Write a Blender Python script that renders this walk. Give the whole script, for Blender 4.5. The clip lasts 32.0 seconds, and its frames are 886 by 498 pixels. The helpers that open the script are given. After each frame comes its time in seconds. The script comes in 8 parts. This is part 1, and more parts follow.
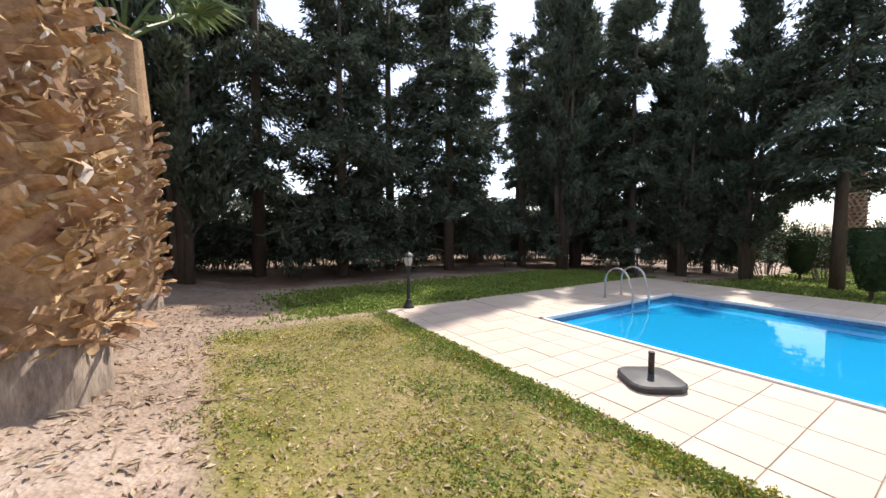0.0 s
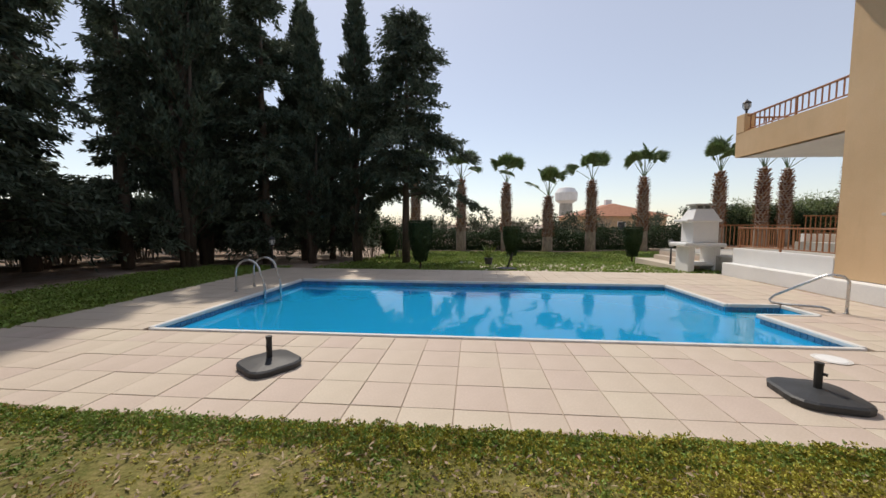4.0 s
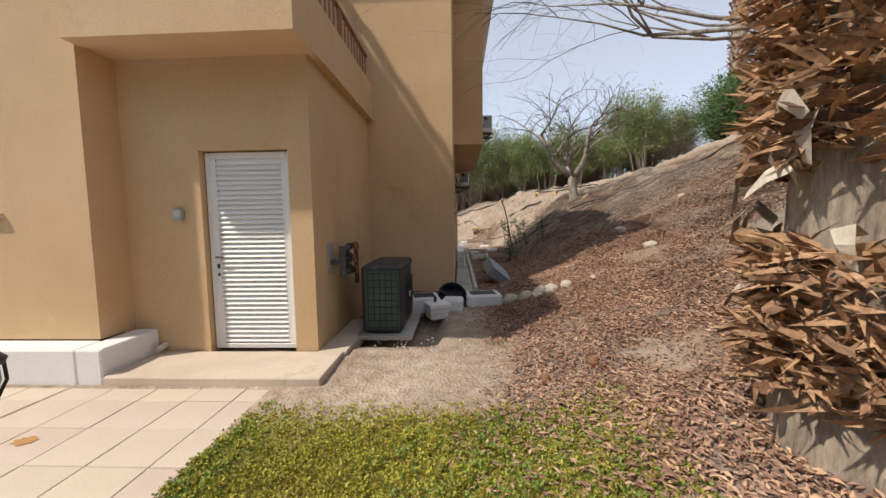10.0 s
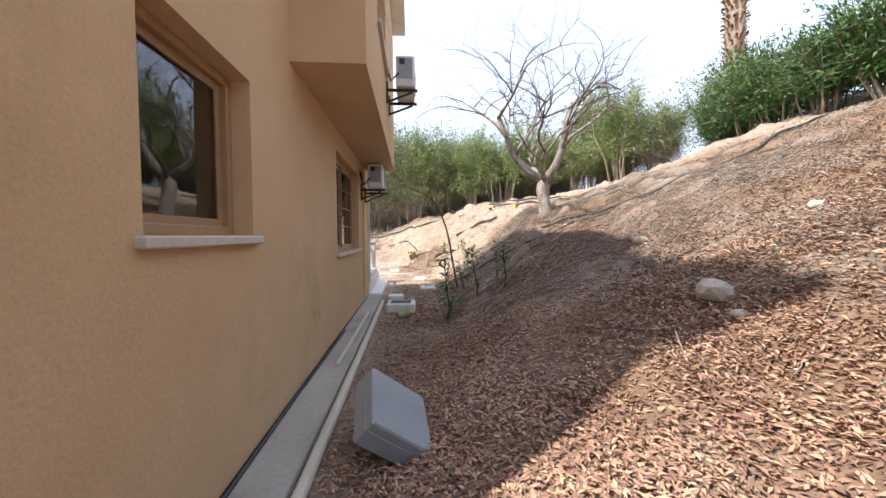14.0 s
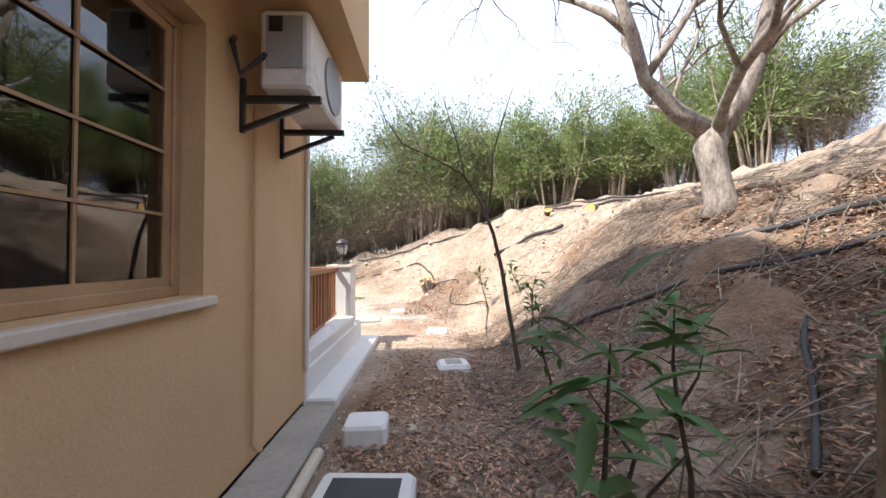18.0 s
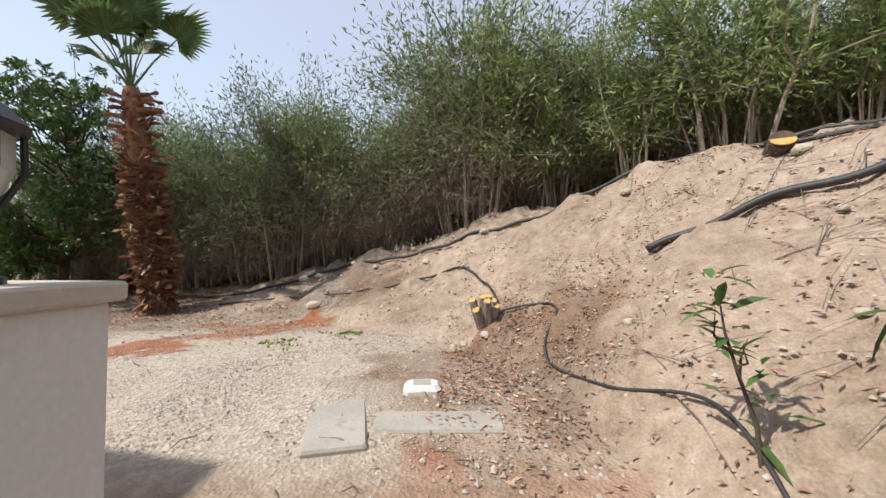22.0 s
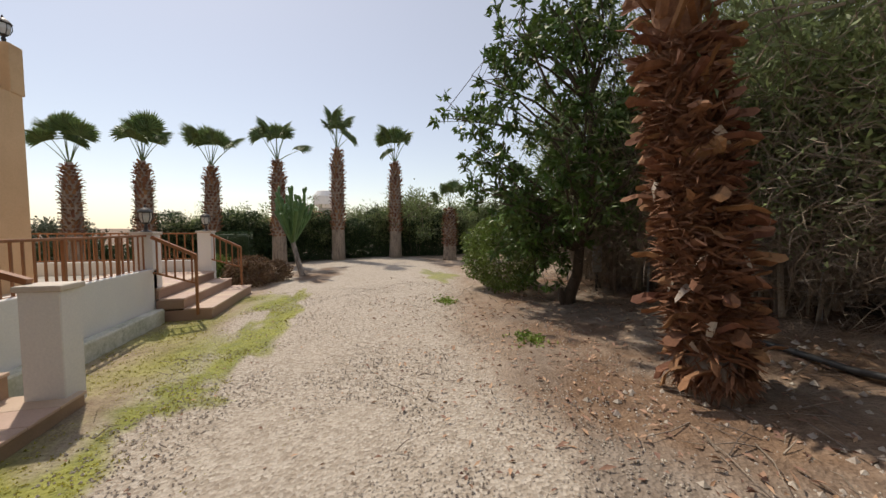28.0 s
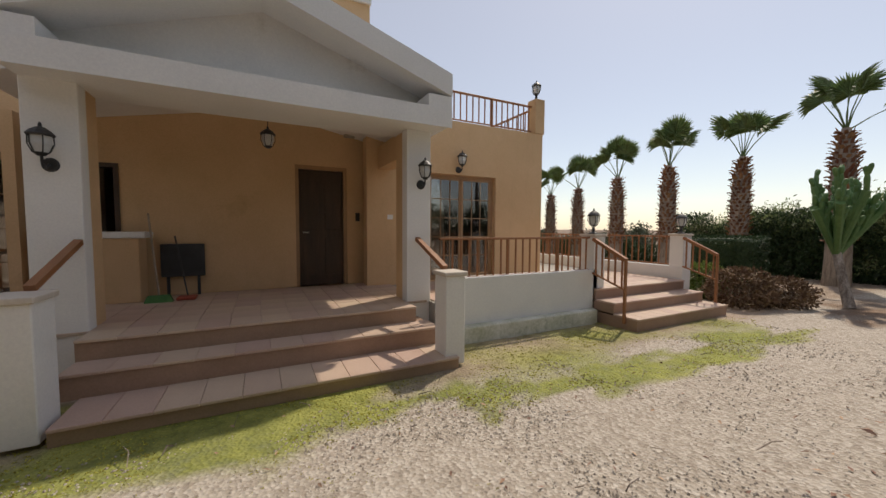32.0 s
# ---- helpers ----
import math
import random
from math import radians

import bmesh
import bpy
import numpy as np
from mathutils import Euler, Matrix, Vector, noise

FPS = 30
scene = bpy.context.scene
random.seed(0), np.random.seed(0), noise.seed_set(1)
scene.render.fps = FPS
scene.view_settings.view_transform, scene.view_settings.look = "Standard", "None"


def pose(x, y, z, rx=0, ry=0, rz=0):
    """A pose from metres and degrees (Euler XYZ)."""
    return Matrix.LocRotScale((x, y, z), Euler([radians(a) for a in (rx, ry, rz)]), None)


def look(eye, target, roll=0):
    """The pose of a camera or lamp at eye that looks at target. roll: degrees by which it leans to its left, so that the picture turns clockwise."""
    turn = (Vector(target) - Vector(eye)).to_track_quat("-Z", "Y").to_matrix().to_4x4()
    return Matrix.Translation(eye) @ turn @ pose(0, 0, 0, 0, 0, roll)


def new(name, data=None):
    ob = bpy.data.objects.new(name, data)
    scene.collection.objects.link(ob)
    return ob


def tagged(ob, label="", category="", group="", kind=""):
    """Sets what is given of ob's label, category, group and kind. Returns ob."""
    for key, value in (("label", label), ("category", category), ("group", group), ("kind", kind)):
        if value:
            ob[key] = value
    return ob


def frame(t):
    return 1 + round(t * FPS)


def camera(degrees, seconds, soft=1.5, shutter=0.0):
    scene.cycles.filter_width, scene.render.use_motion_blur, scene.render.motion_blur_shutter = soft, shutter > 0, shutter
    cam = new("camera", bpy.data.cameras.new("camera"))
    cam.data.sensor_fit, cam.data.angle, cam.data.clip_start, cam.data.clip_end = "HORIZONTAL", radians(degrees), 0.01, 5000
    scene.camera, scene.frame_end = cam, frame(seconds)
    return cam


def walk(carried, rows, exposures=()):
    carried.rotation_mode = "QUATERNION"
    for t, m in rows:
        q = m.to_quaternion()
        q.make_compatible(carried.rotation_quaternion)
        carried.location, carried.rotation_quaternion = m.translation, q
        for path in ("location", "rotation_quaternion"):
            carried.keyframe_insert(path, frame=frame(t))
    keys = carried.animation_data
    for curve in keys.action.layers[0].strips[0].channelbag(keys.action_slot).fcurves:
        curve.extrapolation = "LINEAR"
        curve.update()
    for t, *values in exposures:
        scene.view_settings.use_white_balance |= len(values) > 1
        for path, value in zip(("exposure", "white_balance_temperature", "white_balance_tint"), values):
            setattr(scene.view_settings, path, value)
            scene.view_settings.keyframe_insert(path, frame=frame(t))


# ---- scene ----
# ---- camera ----
cam = camera(102.0, 32.0)
# seconds, eye, target, roll
PATH = [
    (0, (3.009, -7.171, 1.396), (1.935, -8.855, 1.289), 0.1),
    (1, (2.785, -7.163, 1.342), (1.441, -8.641, 1.234), 0.0),
    (2, (2.814, -7.179, 1.323), (1.15, -8.28, 1.19), 0.1),
    (2.5, (2.822, -7.136, 1.33), (1.021, -7.993, 1.191), 0.1),
    (4.5, (2.819, -6.861, 1.341), (0.825, -6.776, 1.203), 0.1),
    (5, (2.736, -6.722, 1.341), (0.774, -6.363, 1.201), -0.0),
    (6, (2.524, -6.429, 1.328), (0.737, -5.544, 1.176), 0.1),
    (7, (2.24, -5.953, 1.44), (0.741, -4.638, 1.284), -0.5),
    (8, (1.897, -5.217, 1.464), (0.708, -3.617, 1.303), -0.6),
    (9, (1.934, -4.295, 1.43), (1.367, -2.384, 1.276), -0.6),
    (10, (2.15, -3.213, 1.429), (2.064, -1.221, 1.27), -0.8),
    (11, (2.472, -1.984, 1.444), (2.587, 0.006, 1.28), -0.7),
    (12, (2.705, -0.716, 1.513), (2.887, 1.27, 1.363), -0.6),
    (13, (2.838, 0.484, 1.612), (3.014, 2.472, 1.489), -0.3),
    (13.5, (2.955, 1.178, 1.612), (3.133, 3.168, 1.511), -0.3),
    (15.5, (3.447, 3.413, 1.677), (3.563, 5.409, 1.68), -0.6),
    (16, (3.475, 4.146, 1.685), (3.55, 6.145, 1.704), -0.2),
    (17, (3.387, 5.591, 1.598), (3.46, 7.59, 1.635), -0.1),
    (18, (3.257, 7.048, 1.575), (3.327, 9.046, 1.621), -0.2),
    (19, (3.142, 8.359, 1.552), (3.214, 10.357, 1.607), -0.1),
    (20, (3.178, 9.726, 1.567), (3.24, 11.725, 1.62), -0.4),
    (20.5, (3.133, 10.388, 1.555), (3.132, 12.388, 1.602), -0.0),
    (21, (3.066, 11.038, 1.573), (3.01, 13.036, 1.616), 0.0),
    (22, (2.87, 12.359, 1.515), (2.753, 14.355, 1.573), 0.0),
    (22.5, (2.807, 13.047, 1.566), (2.654, 15.041, 1.603), -0.1),
    (23, (2.629, 13.516, 1.606), (2.318, 15.492, 1.602), 0.4),
    (24, (2.048, 14.207, 1.779), (1.224, 16.027, 1.69), 0.6),
    (24.5, (1.715, 14.626, 1.87), (0.524, 16.228, 1.757), 0.4),
    (25, (1.356, 14.908, 1.935), (-0.069, 16.305, 1.803), 0.1),
    (26, (0.588, 15.615, 1.886), (-1.156, 16.585, 1.754), -0.0),
    (26.5, (0.188, 15.92, 1.878), (-1.643, 16.715, 1.749), 0.2),
    (28.5, (-1.731, 16.913, 1.811), (-3.684, 17.327, 1.692), 0.2),
    (29, (-2.07, 17.172, 1.834), (-4.048, 17.439, 1.705), 0.5),
    (30, (-2.77, 17.438, 1.856), (-4.746, 17.157, 1.729), 0.1),
    (31, (-2.92, 17.64, 1.824), (-4.582, 16.532, 1.717), 0.1),
    (31.5, (-3.091, 17.785, 1.83), (-4.396, 16.273, 1.712), -0.1),
    (32, (-3.233, 17.934, 1.835), (-4.136, 16.153, 1.721), 0.3),
]
walk(cam, [(t, look(eye, target, roll)) for t, eye, target, roll in PATH], exposures=[(0, 1.2, 6500, 15), (2.5, 0.8, 6500, 14), (4.5, 0.12, 6800, 11), (9, 0.25, 6900, 10), (10.5, 0.85, 6700, 10), (12, 1.35, 6450, 11), (13.5, 1.5, 6400, 11), (16, 1.55, 6400, 11), (18, 1.62, 6400, 11), (19, 1.45, 6400, 11), (20, 1.08, 6450, 10), (22, 0.72, 6500, 10), (24, 0.48, 6900, 12), (26, 0.32, 7100, 12), (29, 0.18, 7100, 12), (32, 0.12, 7100, 12)])


# ---- light ----
world = bpy.data.worlds.new("sky")
scene.world = world
world.use_nodes = True
wn = world.node_tree
bg = wn.nodes["Background"]
sky = wn.nodes.new("ShaderNodeTexSky")
sky.sky_type = "NISHITA"
sky.sun_disc = False
SUN_DIR = Vector((-0.894, -0.447, 0.0)).normalized() * math.cos(radians(54)) + Vector((0, 0, math.sin(radians(54))))
sky.sun_elevation = radians(54)
sky.sun_rotation = math.atan2(SUN_DIR.x, SUN_DIR.y)
sky.air_density, sky.dust_density, sky.ozone_density, sky.altitude = 1.0, 0.45, 1.0, 50
# thin even haze over the whole sky
haze = wn.nodes.new("ShaderNodeMix")
haze.data_type, haze.blend_type = "RGBA", "MIX"
haze.inputs[0].default_value = 0.40
haze.inputs[7].default_value = (5.25, 5.1, 5.15, 1)
wn.links.new(sky.outputs[0], haze.inputs[6])
wn.links.new(haze.outputs[2], bg.inputs[0])
bg.inputs[1].default_value = 0.13
sun = new("sun", bpy.data.lights.new("sun", "SUN"))
sun.data.energy, sun.data.angle, sun.data.color = 2.75, radians(1.2), (1.0, 0.93, 0.83)
sun.rotation_euler = SUN_DIR.to_track_quat("Z", "Y").to_euler()


# ---- materials ----
def nodes_of(name):
    m = bpy.data.materials.new(name)
    m.use_nodes = True
    t = m.node_tree
    return m, t, t.nodes, t.links, t.nodes["Principled BSDF"]


def noise_node(t, vec, scale, detail=4.0, rough=0.55):
    n = t.nodes.new("ShaderNodeTexNoise")
    n.inputs["Scale"].default_value, n.inputs["Detail"].default_value, n.inputs["Roughness"].default_value = scale, detail, rough
    t.links.new(vec, n.inputs["Vector"])
    return n


def ramp_node(t, fac, stops):
    r = t.nodes.new("ShaderNodeValToRGB")
    e = r.color_ramp.elements
    while len(e) < len(stops):
        e.new(0.5)
    for k, (pos, col) in zip(e, stops):
        k.position, k.color = pos, (*col, 1.0)
    t.links.new(fac, r.inputs[0])
    return r


def mix_node(t, fac, a, b, mode="MIX"):
    n = t.nodes.new("ShaderNodeMix")
    n.data_type, n.blend_type = "RGBA", mode
    for sock, val in ((n.inputs[0], fac), (n.inputs[6], a), (n.inputs[7], b)):
        if isinstance(val, (int, float)):
            sock.default_value = val
        elif isinstance(val, tuple):
            sock.default_value = (*val, 1.0)
        else:
            t.links.new(val, sock)
    return n.outputs[2]


def math_node(t, op, a, b=0.0, clamp=False):
    n = t.nodes.new("ShaderNodeMath")
    n.operation, n.use_clamp = op, clamp
    for sock, val in ((n.inputs[0], a), (n.inputs[1], b)):
        if isinstance(val, (int, float)):
            sock.default_value = val
        else:
            t.links.new(val, sock)
    return n.outputs[0]


def surface(name, dark, light, rough=0.7, big=1.5, fine=40.0, bump=0.15, metal=0.0, per_piece=0.0, stain=None, stain_scale=0.8, stain_at=0.62, coat=0.0, islands=0.0, stretch=None, spec=0.5, through_light=0.0, streak=None):
    """A two-scale procedural surface: broad tone, fine grain, optional stains, variation per piece and relief."""
    m, t, ns, ln, p = nodes_of(name)
    tc = ns.new("ShaderNodeTexCoord")
    vec = tc.outputs["Object"]
    if stretch:
        mp = ns.new("ShaderNodeMapping")
        mp.inputs["Scale"].default_value = stretch
        ln.new(vec, mp.inputs[0])
        vec = mp.outputs[0]
    n1, n2 = noise_node(t, vec, big, 5), noise_node(t, vec, fine, 6, 0.65)
    f = math_node(t, "ADD", math_node(t, "MULTIPLY", n1.outputs[0], 0.55), math_node(t, "MULTIPLY", n2.outputs[0], 0.45))
    col = ramp_node(t, f, [(0.33, dark), (0.68, light)]).outputs[0]
    if stain:
        n3 = noise_node(t, vec, stain_scale, 6, 0.7)
        r = ramp_node(t, n3.outputs[0], [(stain_at, (0, 0, 0)), (min(stain_at + 0.14, 1), (0.75, 0.75, 0.75))])
        col = mix_node(t, r.outputs[0], col, stain)
    if streak:
        down = ns.new("ShaderNodeMapping")
        down.inputs["Scale"].default_value = (1.7, 1.7, 0.42)
        ln.new(tc.outputs["Object"], down.inputs[0])
        n4, n5 = noise_node(t, down.outputs[0], 1.6, 7, 0.7), noise_node(t, tc.outputs["Object"], 3.2, 6, 0.7)
        col = mix_node(t, ramp_node(t, n4.outputs[0], [(0.54, (0, 0, 0)), (0.80, (0.30, 0.30, 0.30))]).outputs[0], col, streak)
        col = mix_node(t, ramp_node(t, n5.outputs[0], [(0.60, (0, 0, 0)), (0.72, (0.35, 0.35, 0.35))]).outputs[0], col, light)
    if per_piece or islands:
        g = ns.new("ShaderNodeObjectInfo").outputs["Random"] if per_piece else ns.new("ShaderNodeNewGeometry").outputs["Random Per Island"]
        h = ns.new("ShaderNodeHueSaturation")
        amount = per_piece or islands
        ln.new(math_node(t, "ADD", math_node(t, "MULTIPLY", g, 2 * amount), 1 - amount), h.inputs["Value"])
        ln.new(math_node(t, "ADD", math_node(t, "MULTIPLY", g, 0.03), 0.485), h.inputs["Hue"])
        ln.new(col, h.inputs["Color"])
        col = h.outputs[0]
    ln.new(col, p.inputs["Base Color"])
    ln.new(math_node(t, "ADD", math_node(t, "MULTIPLY", n2.outputs[0], 0.2), rough - 0.1, True), p.inputs["Roughness"])
    p.inputs["Metallic"].default_value = metal
    p.inputs["Specular IOR Level"].default_value = spec
    p.inputs["Coat Weight"].default_value = coat
    if bump:
        b = ns.new("ShaderNodeBump")
        b.inputs["Strength"].default_value, b.inputs["Distance"].default_value = bump, 0.02
        ln.new(f, b.inputs["Height"])
        ln.new(b.outputs[0], p.inputs["Normal"])
    if through_light:
        tr = ns.new("ShaderNodeBsdfTranslucent")
        ln.new(col, tr.inputs[0])
        mx = ns.new("ShaderNodeMixShader")
        mx.inputs[0].default_value = through_light
        ln.new(p.outputs[0], mx.inputs[1])
        ln.new(tr.outputs[0], mx.inputs[2])
        ln.new(mx.outputs[0], ns["Material Output"].inputs[0])
    return m


def glass(name, tint, rough=0.02, clear=True):
    m, t, ns, ln, p = nodes_of(name)
    p.inputs["Base Color"].default_value = (*tint, 1)
    p.inputs["Roughness"].default_value = rough
    if clear:
        tr, mx, fr = ns.new("ShaderNodeBsdfTransparent"), ns.new("ShaderNodeMixShader"), ns.new("ShaderNodeFresnel")
        gl = ns.new("ShaderNodeBsdfGlossy")
        gl.inputs["Roughness"].default_value = rough
        tr.inputs[0].default_value = (*tint, 1)
        fr.inputs[0].default_value = 2.2
        ln.new(fr.outputs[0], mx.inputs[0])
        ln.new(tr.outputs[0], mx.inputs[1])
        ln.new(gl.outputs[0], mx.inputs[2])
        ln.new(mx.outputs[0], ns["Material Output"].inputs[0])
    return m


RENDER = surface("ochre_render", (0.55, 0.37, 0.205), (0.71, 0.50, 0.30), 0.85, 0.7, 55, 0.5, stain=(0.44, 0.29, 0.16), stain_scale=0.55, stain_at=0.6, spec=0.25, streak=(0.42, 0.285, 0.165))
WHITE = surface("white_painted_render", (0.68, 0.68, 0.67), (0.84, 0.83, 0.80), 0.75, 0.9, 45, 0.22, stain=(0.50, 0.48, 0.43), stain_scale=1.1, stain_at=0.64, spec=0.3)
MOSSY = surface("mossy_white_plinth", (0.36, 0.38, 0.26), (0.78, 0.77, 0.72), 0.85, 2.4, 30, 0.3, stain=(0.10, 0.14, 0.05), stain_scale=3.0, stain_at=0.58)
TILE = surface("sandstone_paving", (0.48, 0.395, 0.315), (0.62, 0.525, 0.435), 0.72, 1.1, 60, 0.16, per_piece=0.03, stain=(0.42, 0.32, 0.24), stain_scale=1.7, stain_at=0.63, spec=0.3)
JOINT = surface("paving_mortar", (0.38, 0.30, 0.23), (0.52, 0.43, 0.34), 0.9, 3, 60, 0.2)
SANDSTEP = surface("sandy_cement", (0.46, 0.37, 0.29), (0.64, 0.54, 0.44), 0.85, 2.0, 50, 0.25, stain=(0.36, 0.27, 0.19), stain_scale=2.0, stain_at=0.6)
RUST = surface("rust_stain", (0.36, 0.17, 0.05), (0.50, 0.28, 0.10), 0.8, 4, 30, 0.05)
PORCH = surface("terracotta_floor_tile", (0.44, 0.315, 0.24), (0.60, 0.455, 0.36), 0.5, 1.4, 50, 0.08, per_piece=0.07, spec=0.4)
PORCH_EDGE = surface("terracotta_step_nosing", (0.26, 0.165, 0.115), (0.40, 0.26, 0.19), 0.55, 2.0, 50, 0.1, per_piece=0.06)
CONCRETE = surface("weathered_concrete", (0.30, 0.285, 0.25), (0.50, 0.475, 0.42), 0.9, 1.5, 45, 0.35, stain=(0.16, 0.15, 0.12), stain_scale=2.2, stain_at=0.58)
RAIL = surface("brown_painted_rail", (0.25, 0.105, 0.045), (0.36, 0.165, 0.075), 0.5, 3, 60, 0.06, spec=0.4)
WOODFRAME = surface("brown_window_frame", (0.30, 0.18, 0.095), (0.45, 0.29, 0.16), 0.45, 3, 60, 0.05)
SILL = surface("stone_sill", (0.50, 0.44, 0.37), (0.66, 0.60, 0.52), 0.6, 3, 40, 0.1)
SHUTTER = surface("white_louvre_paint", (0.74, 0.74, 0.72), (0.84, 0.84, 0.83), 0.45, 2, 50, 0.05, stain=(0.60, 0.58, 0.53), stain_scale=1.4, stain_at=0.66)
BLACK = surface("black_metal_paint", (0.012, 0.013, 0.014), (0.035, 0.036, 0.038), 0.5, 6, 60, 0.12, spec=0.5)
PLASTIC = surface("black_plastic", (0.018, 0.02, 0.022), (0.05, 0.052, 0.055), 0.55, 4, 50, 0.1, stain=(0.16, 0.145, 0.12), stain_scale=2.5, stain_at=0.64)
HOSE = surface("black_irrigation_pipe", (0.018, 0.018, 0.02), (0.06, 0.06, 0.062), 0.55, 4, 50, 0.1, stain=(0.20, 0.17, 0.13), stain_scale=3, stain_at=0.62)
STEEL = surface("brushed_steel", (0.52, 0.52, 0.51), (0.66, 0.66, 0.65), 0.28, 5, 80, 0.03, metal=0.95)
GREYBOX = surface("grey_painted_metal", (0.27, 0.29, 0.30), (0.38, 0.40, 0.41), 0.5, 3, 50, 0.06)
POLY = surface("white_polystyrene", (0.70, 0.70, 0.68), (0.84, 0.83, 0.80), 0.8, 4, 90, 0.2, stain=(0.48, 0.42, 0.33), stain_scale=3, stain_at=0.6)
CREAM = surface("cream_plastic_pipe", (0.52, 0.47, 0.38), (0.66, 0.61, 0.51), 0.55, 3, 50, 0.06)
ROOFTILE = surface("clay_roof_tile", (0.30, 0.12, 0.065), (0.46, 0.21, 0.12), 0.8, 3, 30, 0.2, islands=0.15)
STONE = surface("pale_limestone", (0.42, 0.36, 0.28), (0.66, 0.59, 0.48), 0.9, 5, 40, 0.5, per_piece=0.10)
BARK = surface("grey_bark", (0.09, 0.068, 0.055), (0.52, 0.46, 0.40), 0.9, 9, 42, 1.0, stretch=(1, 1, 0.4), stain=(0.11, 0.075, 0.055), stain_scale=14, stain_at=0.52)
DARKBARK = surface("brown_bark", (0.05, 0.036, 0.026), (0.15, 0.115, 0.085), 0.92, 4, 30, 0.7, stretch=(1, 1, 0.3))
TWIG = surface("dry_twig", (0.17, 0.13, 0.095), (0.40, 0.33, 0.26), 0.9, 5, 40, 0.2, islands=0.25)
CANE = surface("pale_thicket_cane", (0.13, 0.10, 0.075), (0.42, 0.35, 0.28), 0.9, 4, 40, 0.2, islands=0.35)
CUTWOOD = surface("fresh_cut_wood", (0.60, 0.29, 0.07), (0.77, 0.47, 0.16), 0.75, 6, 60, 0.2)
BOOT = surface("palm_boot_fibre", (0.17, 0.085, 0.04), (0.52, 0.34, 0.19), 0.85, 3.5, 30, 0.4, islands=0.32)
BOOT_DARK = surface("shaded_palm_fibre", (0.12, 0.05, 0.025), (0.34, 0.165, 0.085), 0.88, 3.5, 30, 0.45, islands=0.3)
PALMBARK = surface("ringed_palm_bark", (0.13, 0.095, 0.07), (0.47, 0.39, 0.31), 0.9, 6, 26, 1.0, stretch=(2.2, 2.2, 0.5))
CONIFER = surface("cypress_foliage", (0.05, 0.072, 0.05), (0.14, 0.175, 0.115), 0.75, 0.5, 8, 0.0, islands=0.35, through_light=0.3)
FROND = surface("fan_palm_leaf", (0.075, 0.125, 0.045), (0.20, 0.27, 0.10), 0.5, 1.5, 12, 0.0, islands=0.22, through_light=0.3)
LEAF = surface("broad_leaf", (0.045, 0.10, 0.02), (0.14, 0.22, 0.05), 0.45, 1.2, 8, 0.0, islands=0.35, through_light=0.25)
OLIVE = surface("grey_green_leaf", (0.12, 0.165, 0.06), (0.34, 0.40, 0.19), 0.55, 0.6, 8, 0.0, islands=0.4, through_light=0.38)
OLEANDER = surface("oleander_leaf", (0.045, 0.105, 0.03), (0.13, 0.23, 0.06), 0.5, 1.0, 8, 0.0, islands=0.3, through_light=0.22)
HEDGE = surface("clipped_hedge_leaf", (0.016, 0.042, 0.014), (0.06, 0.105, 0.035), 0.6, 1.0, 8, 0.0, islands=0.35, through_light=0.15)
DRYLEAF = surface("dry_leaf", (0.19, 0.095, 0.06), (0.56, 0.355, 0.25), 0.8, 1.5, 15, 0.0, islands=0.5)
GREYLEAF = surface("bleached_leaf", (0.26, 0.21, 0.17), (0.52, 0.45, 0.38), 0.85, 1.5, 15, 0.0, islands=0.4)
GRASS = surface("clover_grass", (0.25, 0.235, 0.025), (0.56, 0.50, 0.085), 0.7, 0.7, 10, 0.0, islands=0.3, through_light=0.2)
CACTUS = surface("candelabra_cactus", (0.05, 0.125, 0.035), (0.12, 0.22, 0.07), 0.55, 3, 20, 0.1)
FARGREEN = surface("distant_scrub", (0.07, 0.09, 0.055), (0.17, 0.19, 0.125), 0.9, 0.3, 3, 0.0, islands=0.25)
GRAVEL = surface("pale_gravel", (0.32, 0.27, 0.22), (0.60, 0.54, 0.47), 0.9, 8, 60, 0.3, islands=0.25)
GLASS = glass("window_glass", (0.90, 0.92, 0.92))
LAMPGLASS = surface("frosted_lamp_glass", (0.42, 0.44, 0.44), (0.60, 0.61, 0.60), 0.15, 4, 30, 0.05)
DARKROOM = surface("dim_interior_plaster", (0.34, 0.29, 0.22), (0.50, 0.43, 0.34), 0.9, 1, 20, 0.05)
CURTAIN = surface("pale_curtain", (0.50, 0.48, 0.44), (0.68, 0.66, 0.61), 0.9, 1, 30, 0.1)
MOSAIC = surface("blue_mosaic", (0.02, 0.09, 0.22), (0.09, 0.27, 0.45), 0.25, 30, 60, 0.05, per_piece=0.3)
POOLSHELL = surface("pool_liner", (0.02, 0.42, 0.78), (0.04, 0.53, 0.86), 0.5, 1.0, 20, 0.03)
COPING = surface("pool_coping", (0.62, 0.60, 0.56), (0.78, 0.76, 0.72), 0.6, 3, 50, 0.08, per_piece=0.05)


